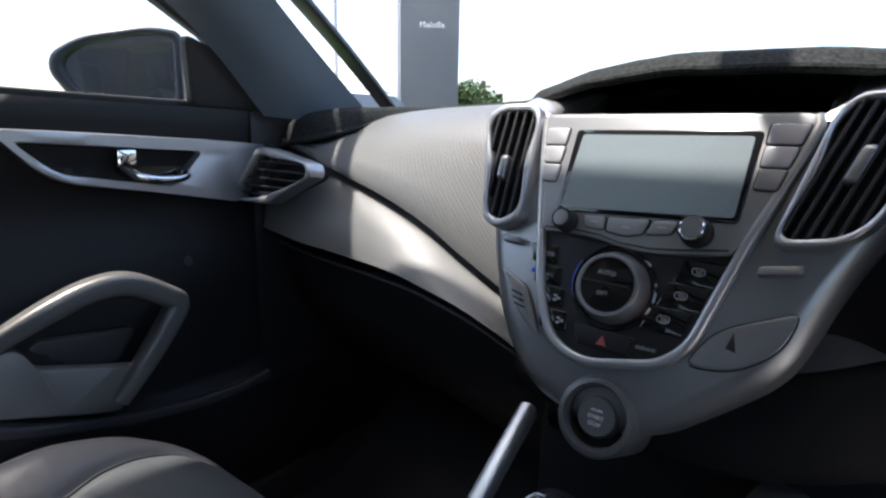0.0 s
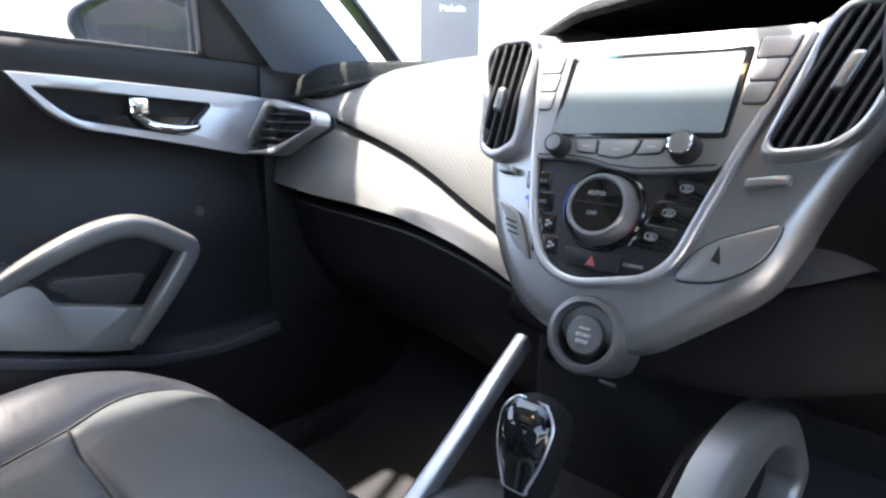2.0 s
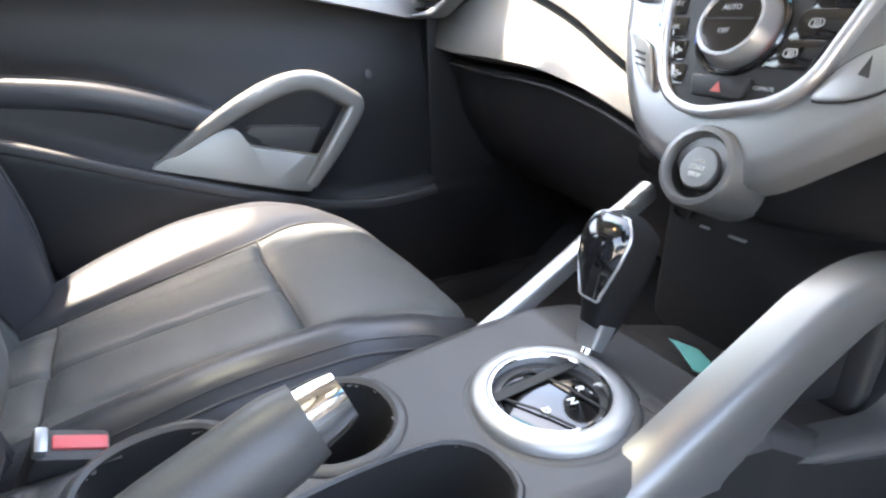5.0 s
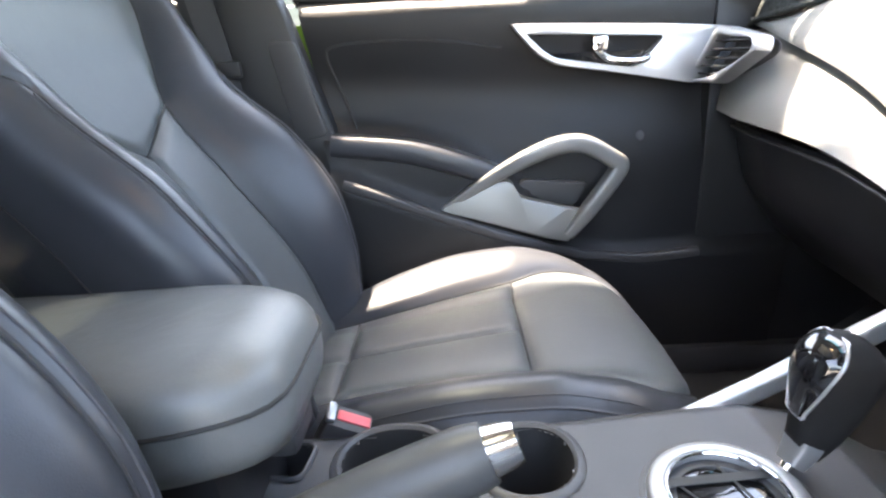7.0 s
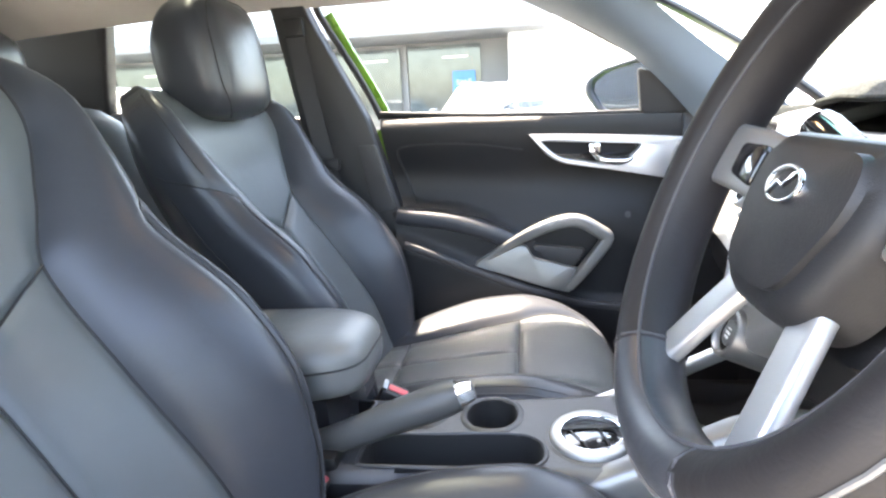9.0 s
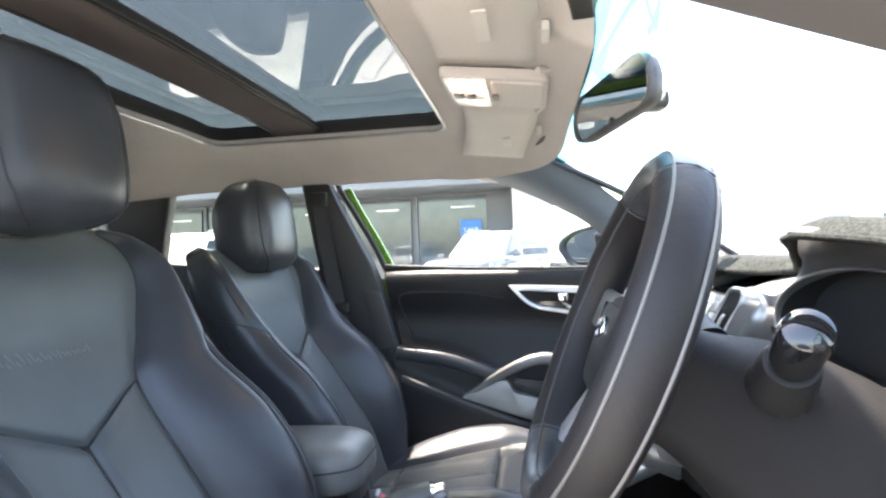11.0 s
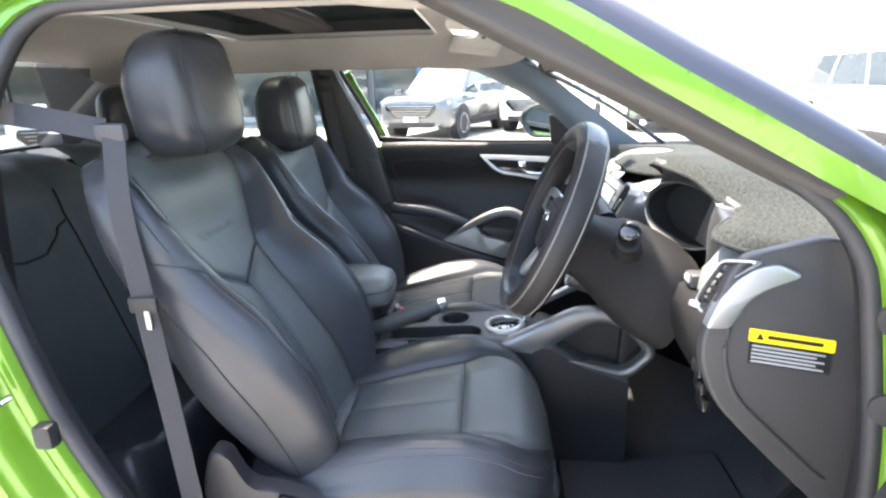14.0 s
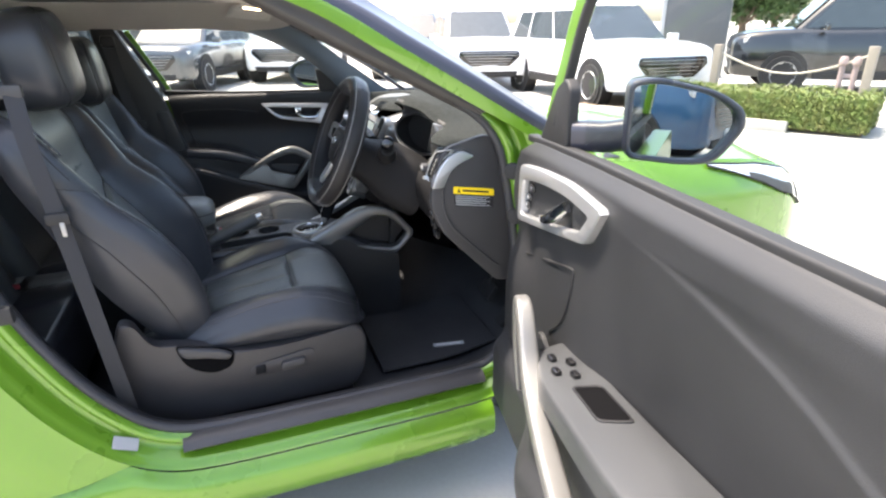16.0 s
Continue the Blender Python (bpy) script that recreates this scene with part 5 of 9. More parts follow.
louvre(vent2, VR, rounded([(-0.001, -0.052), (-0.020, -0.036), (-0.016, 0.007), (-0.004, 0.039), (0.048, 0.049), (0.026, 0.020), (0.008, -0.018)], 0.008, 5), 6, True, 0.006, 0.005, SILVER, None, -0.02, -0.004, 0.012)
part("vent_post", sweep([VR(-0.002, 0.035, 0.002), VR(-0.018, -0.035, 0.002)], slab(0.006, 0.006, 0.002)), PLASTIC, vent2)
part("vent_wheel", plate(rounded([(-0.028, -0.044), (-0.010, -0.044), (-0.010, -0.034), (-0.028, -0.034)], 0.003, 3), lambda a, b, c: VR(a, b, c), 0.006, 0.002), SILVER, vent2)

# centre stack: a V of silver round the screen and the climate controls
stack = thing("centre_stack", "silver and black centre stack with screen, dials and buttons", "control panel")
S0, SR, SU = Vector((0, 0.484, 0.797)), Vector((1, 0, 0)), Vector((0, 0.3714, 0.9285))
ST = plane_to(S0, SR, SU)
STM = lambda u, v, w: plane_matrix(ST(u, v, w), SR, SU)
V_OUT = rounded([(-0.118, 0.285), (-0.128, 0.305), (-0.172, 0.302), (-0.192, 0.262), (-0.166, 0.165), (-0.150, 0.114), (-0.124, 0.062), (-0.078, 0.006), (0.0, -0.014), (0.050, -0.004), (0.096, 0.034), (0.140, 0.074), (0.162, 0.140), (0.196, 0.215), (0.222, 0.275), (0.205, 0.315), (0.150, 0.315), (0.130, 0.285)], [0.02, 0.02, 0.04, 0.05, 0.05, 0.05, 0.05, 0.05, 0.05, 0.04, 0.04, 0.04, 0.05, 0.05, 0.04, 0.04, 0.02, 0.02], 6)
part("stack_body", plate(V_OUT, lambda a, b, c: ST(a, b, c - 0.075), 0.074, 0.02), SILVER_DARK, stack, "titanium grey stack moulding")
V_IN = rounded([(-0.121, 0.292), (-0.108, 0.226), (-0.092, 0.155), (-0.077, 0.096), (-0.054, 0.056), (-0.018, 0.044), (0.050, 0.061), (0.070, 0.082), (0.086, 0.140), (0.102, 0.194), (0.118, 0.240), (0.134, 0.292)], [0.02, 0.05, 0.05, 0.03, 0.03, 0.03, 0.03, 0.03, 0.05, 0.05, 0.05, 0.02], 6)
part("control_face", plate(V_IN, lambda a, b, c: ST(a, b, c), 0.004, 0.002), PLASTIC, stack, "black control face")
vin = resample(V_IN, 120, (0.0, 0.305))
keep = [p for p in vin if p.y < 0.284 or abs(p.x - 0.008) > 0.119]
part("v_trim", sweep([ST(p.x, p.y, 0.004) for p in keep], slab(0.009, 0.014, 0.004), up=ST(0, 0, 1) - ST(0, 0, 0)), SILVER, stack, "satin silver V-shaped trim")
part("audio_face", plate(rounded([(-0.118, 0.288), (-0.106, 0.228), (-0.091, 0.162), (-0.057, 0.164), (-0.030, 0.162), (-0.008, 0.157), (0.020, 0.155), (0.050, 0.158), (0.088, 0.163), (0.104, 0.205), (0.118, 0.244), (0.131, 0.288)], [0.01, 0.03, 0.008, 0.03, 0.02, 0.03, 0.03, 0.03, 0.008, 0.03, 0.03, 0.01], 5), lambda a, b, c: ST(a, b, c + 0.003), 0.008, 0.002), AUDIO, stack, "grey metallic audio panel")
part("screen_bezel", plate(rounded([(-0.080, 0.184), (0.088, 0.190), (0.093, 0.272), (-0.078, 0.271)], 0.005, 4), lambda a, b, c: ST(a, b, c + 0.009), 0.004, 0.002), GLOSS, stack)
part("screen", plate(rounded([(-0.075, 0.188), (0.084, 0.194), (0.087, 0.266), (-0.069, 0.265)], 0.003, 3), lambda a, b, c: ST(a, b, c + 0.013), 0.0012), SCREEN, stack, "glossy dark display screen, sky reflection in its colour")
for k in range(3):
    v = 0.214 + k * 0.0198
    for out in ([(-0.103 - 0.0040 * k, v), (-0.0885 + 0.0008 * k, v), (-0.0865 + 0.0006 * k, v + 0.0188), (-0.1065 - 0.0036 * k, v + 0.0188)],
                [(0.0925 + 0.0012 * k, v + 0.006), (0.1105 + 0.0052 * k, v + 0.006), (0.1155 + 0.0050 * k, v + 0.0248), (0.0942 + 0.0010 * k, v + 0.0248)]):
        c_ = sum((Vector(q) for q in out), Vector((0, 0))) / 4
        part("button_gap", plate(rounded([c_ + (Vector(q) - c_) * 1.07 for q in out], 0.004, 3), lambda a, b, c: ST(a, b, c + 0.009), 0.0025, 0.0005), RUBBER, stack)
        part("side_button", plate(rounded([c_ + (Vector(q) - c_) * 0.96 for q in out], 0.003, 3), lambda a, b, c: ST(a, b, c + 0.009), 0.0042, 0.0012), AUDIO if k == 0 and out[0][0] > 0 else BUTTON, stack, "pale grey push button")


def knob(u, v, r, h, m, parent=stack, cap=None, lift=0.012):
    k = part("knob", lathe([(r * 1.08, 0), (r * 1.08, h * 0.15), (r, h * 0.2), (r * 0.97, h * 0.9), (r * 0.9, h), (r * 0.75, h), (r * 0.72, h - 0.001), (0.0005, h - 0.001)]), m, parent, m=STM(u, v, lift))
    if cap:
        part("knob_cap", lathe([(r * 0.74, h - 0.0008), (r * 0.70, h + 0.0008), (0.0005, h + 0.0012)]), cap, k, m=STM(u, v, lift))
    return k


knob(-0.064, 0.174, 0.0105, 0.017, RUBBER, cap=SILVER_DARK)
knob(0.058, 0.178, 0.0125, 0.019, RUBBER, cap=SILVER_DARK)
part("knob_ring", sweep([ST(0.058 + 0.0095 * math.cos(a), 0.178 + 0.0095 * math.sin(a), 0.0312) for a in [2 * math.pi * k / 28 for k in range(28)]], circle(0.0012, 6), closed=True), CHROME, stack, "chrome ring on the tuning knob")
for out in ([(-0.046, 0.171), (-0.0255, 0.170), (-0.026, 0.184), (-0.049, 0.183)], [(-0.0235, 0.169), (-0.004, 0.1665), (0.012, 0.171), (0.017, 0.1855), (-0.0245, 0.184)], [(0.014, 0.171), (0.037, 0.1735), (0.042, 0.186), (0.019, 0.1855)]):
    c_ = sum((Vector(q) for q in out), Vector((0, 0))) / len(out)
    part("button_gap", plate(rounded([c_ + (Vector(q) - c_) * 1.06 for q in out], 0.004, 3), lambda a, b, c: ST(a, b, c + 0.009), 0.0026, 0.0005), RUBBER, stack)
    b_ = part("audio_button", plate(rounded([c_ + (Vector(q) - c_) * 0.95 for q in out], 0.003, 3), lambda p, q, w: ST(p, q, w + 0.009), 0.0044, 0.001), AUDIO, stack)
    part("print_bar", plate([(c_.x - 0.004, c_.y - 0.001), (c_.x + 0.004, c_.y - 0.001), (c_.x + 0.004, c_.y + 0.001), (c_.x - 0.004, c_.y + 0.001)], lambda p, q, w: ST(p, q, w + 0.0134), 0.0003), GREY_PRINT, b_)
part("panel_groove", sweep([ST(p, q, 0.0105) for p, q in ((-0.088, 0.1665), (-0.057, 0.1675), (-0.030, 0.1655), (-0.008, 0.1605), (0.020, 0.159), (0.050, 0.162), (0.085, 0.167))], circle(0.0012, 6), up=(0, 0, 1)), RUBBER, stack)
# climate dial
part("dial_collar", lathe([(0.0405, 0.0), (0.0405, 0.0035), (0.0385, 0.005), (0.036, 0.004), (0.0355, 0.0)], 48), GLOSS, stack, "dark ring round the dial", m=STM(-0.006, 0.1185, 0.003))
dial = part("climate_dial", lathe([(0.034, 0), (0.034, 0.003), (0.0315, 0.006), (0.0305, 0.017), (0.0285, 0.0205), (0.0262, 0.0205), (0.0250, 0.018), (0.0005, 0.018)], 48), SILVER_DARK, stack, "grey-rimmed climate dial", m=STM(-0.006, 0.1185, 0.003))
part("dial_face", lathe([(0.0255, 0.0178), (0.0245, 0.0188), (0.0005, 0.0195)], 40), GLOSS, dial, m=STM(-0.006, 0.1185, 0.003))
part("dial_split", plate([(-0.031, 0.1194), (0.015, 0.1194), (0.015, 0.1206), (-0.031, 0.1206)], lambda p, q, w: ST(p, q, w + 0.0222), 0.0008), RUBBER, dial)
write_text("dial_text", "AUTO", 0.0062, STM(-0.008, 0.129, 0.0228), GREY_PRINT, dial)
write_text("dial_text", "OFF", 0.0058, STM(-0.008, 0.110, 0.0228), GREY_PRINT, dial)
arc = lambda r, a0, a1: [ST(-0.008 + r * math.cos(radians(a0 + (a1 - a0) * k / 16)), 0.120 + r * math.sin(radians(a0 + (a1 - a0) * k / 16)), 0.006) for k in range(17)]
part("warm_scale", sweep(arc(0.0385, -40, 25), slab(0.0014, 0.002, 0.0008), up=ST(0, 0, 1) - ST(0, 0, 0)), RED, dial, "red warm scale")
part("cool_scale", sweep(arc(0.0385, 150, 205), slab(0.0014, 0.002, 0.0008), up=ST(0, 0, 1) - ST(0, 0, 0)), BLUE_LED, dial, "blue cool scale")
for k, txt in enumerate(("MODE", "A/C", "", "")):
    v = 0.140 - k * 0.021
    u = -0.083 + k * 0.0085
    b = part("climate_button", plate(rounded([(u - 0.014, v - 0.0095), (u + 0.016, v - 0.0095), (u + 0.013, v + 0.0095), (u - 0.018, v + 0.0095)], 0.003, 3), lambda p, q, w: ST(p, q, w + 0.003), 0.002, 0.0008), GLOSS, stack)
    if txt:
        write_text("button_text", txt, 0.0055, STM(u + 0.002, v, 0.0056), GREY_PRINT, b)
    else:
        for j in range(3):
            a = 2 * math.pi * j / 3
            part("fan_mark", plate(ellipse(u + 0.006 + 0.0025 * math.cos(a), v + 0.0025 * math.sin(a), 0.0022, 0.0014, 10), lambda p, q, w: ST(p, q, w + 0.0052), 0.0004), GREY_PRINT, b)
        part("arrow_mark", sweep([ST(u - 0.008, v + (0.0015 if k == 3 else -0.0015), 0.0056), ST(u - 0.005, v + (-0.002 if k == 3 else 0.002), 0.0056), ST(u - 0.002, v + (0.0015 if k == 3 else -0.0015), 0.0056)], slab(0.001, 0.0006, 0.0002, 2), up=ST(0, 0, 1) - ST(0, 0, 0)), GREY_PRINT, b)
part("indicator_lamp", plate(rounded([(-0.094, 0.119), (-0.084, 0.1185), (-0.084, 0.1225), (-0.094, 0.123)], 0.001, 2), lambda p, q, w: ST(p, q, w + 0.0052), 0.0006), BLUE_LED, stack, "small blue indicator")
for k in range(3):
    v = 0.145 - k * 0.023
    u = 0.064 - k * 0.010
    b = part("climate_button", plate(rounded([(u - 0.020, v - 0.0115), (u + 0.018, v - 0.0115), (u + 0.024, v + 0.0115), (u - 0.012, v + 0.0115)], 0.003, 3), lambda p, q, w: ST(p, q, w + 0.003), 0.002, 0.0008), GLOSS, stack)
    out = ellipse(u, v + 0.001, 0.0056, 0.0034, 20, 3)
    part("demist_mark", ring_plate(out, [(u + (p - u) * 0.86, v + 0.001 + (q - v - 0.001) * 0.8) for p, q in out], lambda p, q, w: ST(p, q, w + 0.0050), 0.0006, 0.0002), GREY_PRINT, b)
    for j in (-0.002, 0, 0.002):
        part("demist_mark", sweep([ST(u + j, v - 0.003, 0.0056), ST(u + j + 0.001, v, 0.0056), ST(u + j, v + 0.003, 0.0056)], slab(0.0008, 0.0006, 0.0002, 2), up=ST(0, 0, 1) - ST(0, 0, 0)), GREY_PRINT, b)
hz = part("hazard_button", plate(rounded([(-0.028, 0.060), (0.022, 0.060), (0.024, 0.078), (-0.034, 0.078)], 0.003, 3), lambda p, q, w: ST(p, q, w + 0.004), 0.004, 0.0015), PLASTIC, stack)
tri = [(-0.009, 0.064), (0.001, 0.064), (-0.004, 0.073)]
part("hazard_mark", plate(tri, lambda p, q, w: ST(p, q, w + 0.008), 0.0006), mat("faded_red_mark", (0.45, 0.10, 0.09), 0.6), hz, "red warning triangle")
write_text("panel_text", "CLIMATE", 0.0045, STM(0.035, 0.071, 0.0055), GREY_PRINT, stack)
# start button
# ring is body silver; its shading is put into this darker grey
stt = part("start_ring", lathe([(0.0365, -0.05), (0.0365, 0.013), (0.0345, 0.018), (0.0300, 0.019), (0.0275, 0.014), (0.027, -0.008), (0.0005, -0.008)], 48), LOOP_GREY, stack, "silver-grey ring round the start button, darkened for shading", m=STM(0.005, 0.001, -0.010))
part("start_gap", lathe([(0.0269, -0.007), (0.0269, 0.010), (0.0266, 0.010), (0.0262, -0.004), (0.0005, -0.004)], 40), RUBBER, stt, m=STM(0.005, 0.001, -0.010))
btn = part("start_button", lathe([(0.0190, -0.004), (0.0190, 0.010), (0.0172, 0.0125), (0.0005, 0.013)], 32), LOOP_GREY, stt, "round grey engine start button", m=STM(0.005, 0.001, -0.010))
for i_, tx in enumerate(("ENGINE", "START", "STOP")):
    write_text("button_text", tx, 0.0052 if i_ else 0.0032, STM(0.005, 0.0065 - i_ * 0.0062, 0.0033), WHITE_PAPER, btn)
# side vents and blank switches in the arms of the V
cv_l = thing("centre_vent", "tall silver-framed centre air vent with upright blades", "air vent", "dash vents")
arm_l = rounded([(-0.195, 0.285), (-0.176, 0.300), (-0.132, 0.300), (-0.122, 0.285), (-0.118, 0.17), (-0.145, 0.155), (-0.165, 0.165)], 0.014, 4)
louvre(cv_l, lambda a, b, c: ST(a, b, c + 0.002), arm_l, 5, False, 0.014, 0.010, SILVER, (-0.155, 0.225, 0.005, 0.014), 0.0, 0.008, 0.010)
part("vent_wheel", plate(rounded([(-0.136, 0.145), (-0.116, 0.145), (-0.118, 0.153), (-0.138, 0.153)], 0.003, 3), lambda a, b, c: ST(a, b, c), 0.010, 0.003), SILVER_DARK, cv_l)
cv_r = thing("centre_vent", "tall silver-framed centre air vent with upright blades", "air vent", "dash vents")
arm_r = [Vector((p.x - 0.32 * (p.y - 0.235), p.y)) for p in rounded([(0.112, 0.172), (0.160, 0.180), (0.180, 0.20), (0.212, 0.290), (0.200, 0.305), (0.152, 0.305), (0.138, 0.285)], 0.016, 4)]
louvre(cv_r, lambda a, b, c: ST(a + 0.32 * (b - 0.235), b, c + 0.002), arm_r, 6, False, 0.014, 0.008, SILVER, (0.158, 0.245, 0.005, 0.016), 0.0, 0.008, 0.010)
part("vent_wheel", plate(rounded([(0.108, 0.150), (0.140, 0.156), (0.140, 0.164), (0.108, 0.158)], 0.003, 3), lambda a, b, c: ST(a, b, c), 0.010, 0.003), SILVER_DARK, cv_r)
bl = part("speaker_blank", plate(rounded([(-0.133, 0.118), (-0.098, 0.104), (-0.070, 0.056), (-0.098, 0.074)], 0.008, 4), lambda a, b, c: ST(a, b, c), 0.004, 0.002), SILVER_DARK, stack)
for j in range(3):
    part("blank_slot", sweep([ST(-0.112 + 0.003 * j, 0.096 - j * 0.006, 0.0045), ST(-0.098 + 0.003 * j, 0.093 - j * 0.006, 0.0045)], slab(0.002, 0.001, 0.0004, 2), up=ST(0, 0, 1) - ST(0, 0, 0)), RUBBER, bl)
sw = rounded([(0.068, 0.066), (0.085, 0.100), (0.143, 0.128), (0.135, 0.095), (0.105, 0.070)], [0.01, 0.02, 0.01, 0.03, 0.03], 5)
swp = part("airbag_panel", plate(sw, lambda a, b, c: ST(a, b, c), 0.003, 0.0015), SILVER_DARK, stack)
part("panel_groove", sweep([ST(p.x, p.y, 0.0008) for p in resample(sw, 40)], circle(0.0014, 6), closed=True, up=(0, 0, 1)), RUBBER, swp)
part("belt_mark", plate([(0.096, 0.088), (0.104, 0.086), (0.100, 0.102)], lambda p, q, w: ST(p, q, w + 0.003), 0.0004), RUBBER, swp)
# tops of the silver arms, rolling back under the felt
for u0, u1, v0 in ((-0.192, -0.124, 0.296), (0.142, 0.222, 0.306)):
    rows = []
    for k in range(11):
        t = k / 10
        row = []
        for j in range(11):
            u = u0 + (u1 - u0) * j / 10
            rim = 0.010 * (abs(2 * j / 10 - 1)) ** 4
            e = ST(u, v0, -0.004 - rim)
            row.append(e + Vector((0, 0.15 * t, 0.030 * math.sin(math.pi / 2 * t) + 0.004 * math.sin(math.pi * t))))
        rows.append(row)
    part("arm_top", solid(rows, (0, 0.004, -0.014)), SILVER, stack, "satin silver arm rolling over to the dash", smooth=60)
rows = []
for k in range(9):
    t = k / 8
    row = []
    for j in range(21):
        a = -1 + j / 10
        e = ST(0.008 + a * 0.128, 0.284, 0.004)
        row.append(e + Vector((0, 0.13 * t, 0.022 * t + 0.012 * (1 - a * a) * t)))
    rows.append(row)
part("screen_hood", solid(rows, (0, 0.0, -0.008)), GLOSS, stack, "glossy black panel under the brim", smooth=60)
part("hood_slot", sweep([ST(-0.098, 0.300, -0.02), ST(-0.070, 0.302, -0.022)], slab(0.004, 0.003, 0.001)), SILVER_DARK, stack)

# instrument binnacle
clus = thing("instrument_cluster", "dark round instrument binnacle with silver rim", "gauge")
CO = plane_to((0.345, 0.657, 1.047), (0.90, 0.42, 0.02), (-0.10, -0.02, 0.99))
co = ellipse(0, 0, 0.112, 0.069, 64, 2.1)
part("binnacle_rim", ring_plate(co, [(p * 0.965, q * 0.945) for p, q in co], CO, 0.010, 0.003, -0.02), SILVER_DARK, clus, "thin grey binnacle rim")
part("binnacle_tube", grid([[CO(p * k, q * k, w) for p, q in co] for k, w in ((0.966, 0.004), (0.95, -0.02), (0.92, -0.05))], closed_u=True), RUBBER, clus, "black tube behind the rim", smooth=60)
part("dial_glass", plate([(p * 0.925, q * 0.925) for p, q in co], lambda a, b, c: CO(a, b, c - 0.052), 0.004), RUBBER, clus, "black dial face")
hood_edge = spline([(0.222, 0.668, 1.098), (0.262, 0.625, 1.135), (0.321, 0.593, 1.158), (0.40, 0.617, 1.147), (0.48, 0.645, 1.130), (0.559, 0.674, 1.104)], 6)
n_h = len(hood_edge) - 1
rows = []
for k in range(9):
    t = k / 8
    row = []
    for j, e in enumerate(hood_edge):
        a = radians(178 - 172 * j / n_h)
        r_ = CO(0.112 * math.cos(a), 0.069 * math.sin(a), 0.004)
        row.append(e.lerp(r_, t) + Vector((0, 0.012, 0.006)) * math.sin(math.pi * t))
    rows.append(row)
part("binnacle_hood", solid(rows, (0, 0.006, 0.006)), PLASTIC_SOFT, clus, "charcoal peaked hood over the dials", smooth=60)
rows = []
for j in range(33):
    a = radians(186 + 168 * j / 32)
    r_ = CO(0.112 * math.cos(a), 0.069 * math.sin(a), 0.002)
    o_ = CO(0.150 * math.cos(a), 0.115 * math.sin(a), -0.035)
    rows.append([r_.lerp(o_, k / 5) - Vector((0, 0.010 * math.sin(math.pi * k / 5), 0)) for k in range(6)])
part("binnacle_apron", grid(rows), SHROUD, clus, "grey-black apron under the dials", smooth=60)
# silver cheek in a darker grey that stands for the weaker light on it
arc_l = spline([(0.541, 0.640, 1.114), (0.519, 0.640, 1.072), (0.501, 0.647, 1.030), (0.484, 0.658, 0.986)], 6)
arc_r = spline([(0.557, 0.652, 1.110), (0.573, 0.656, 1.078), (0.560, 0.657, 1.030), (0.522, 0.657, 0.984)], 6)
part("silver_cheek", solid([[a.lerp(b, k / 5) - Vector((0, 0.008 * math.sin(math.pi * k / 5), 0)) for k in range(6)] for a, b in zip(arc_l, arc_r)], (0, 0.012, 0)), LOOP_GREY, clus, "satin silver cheek by the dials, greyed for weak light", smooth=60)
# felt mat over the dash top
felt = thing("dash_mat", "dark grey felt mat laid over the dashboard top", "mat")


def felt_z(x, y):
    hood = 0.026 * math.exp(-(((x - 0.37) / 0.17) ** 4)) * (1 - smooth01(0.62, 0.95, y))
    hood += 0.006 * math.exp(-(((x - 0.02) / 0.16) ** 4)) * (1 - smooth01(0.62, 0.9, y))
    return top_z(x) + 0.012 + hood - 0.06 * smooth01(0.95, 1.15, y)


def felt_front(x):
    return lerp_table([(-0.73, 0.66), (-0.66, 0.645), (-0.60, 0.67), (-0.55, 0.76), (-0.48, 0.84), (-0.42, 0.86), (-0.30, 0.82), (-0.20, 0.68), (-0.10, 0.610), (0.0, 0.590), (0.12, 0.595), (0.20, 0.655), (0.26, 0.622), (0.32, 0.588), (0.40, 0.611), (0.48, 0.640), (0.555, 0.668), (0.59, 0.628), (0.635, 0.602), (0.68, 0.632), (0.72, 0.70)], x)


rows = []
for k in range(31):
    t = k / 30
    row = []
    for j in range(73):
        x = -0.73 + 1.45 * j / 72
        y = felt_front(x) + (1.10 - felt_front(x)) * t
        row.append(Vector((x, y, felt_z(x, y) - (0.018 + 0.03 * smooth01(-0.52, -0.62, -abs(x) if x < 0 else 0)) * (1 - smooth01(0, 0.05, t)) + 0.0012 * noise.noise(Vector((x * 30, y * 30, 0))))))
    rows.append(row)
part("felt_sheet", solid(rows, (0, 0.003, -0.007)), MATCLOTH, felt, smooth=60)
part("felt_edge", sweep([Vector((r.x, r.y - 0.001, r.z - 0.002)) for r in rows[0]], circle(0.0045, 8)), MATCLOTH, felt, "bound felt edge")

# ---------------------------------------------------------------- steering
wheel = thing("steering_wheel", "black steering wheel in a perforated leather cover with grey piping", "steering wheel")
WC = Vector((0.402, 0.373, 1.054))
wa = radians(23.2)
WN = Vector((0, -math.cos(wa), math.sin(wa)))
WU = Vector((0, math.sin(wa), math.cos(wa)))
Wto = plane_to(WC, (1, 0, 0), WU)
R = 0.183


def arc_path(a0, a1, n, r=R, lift=0.0):
    return [Wto(r * math.cos(radians(a0 + (a1 - a0) * k / n)), r * math.sin(radians(a0 + (a1 - a0) * k / n)), lift) for k in range(n + 1)]


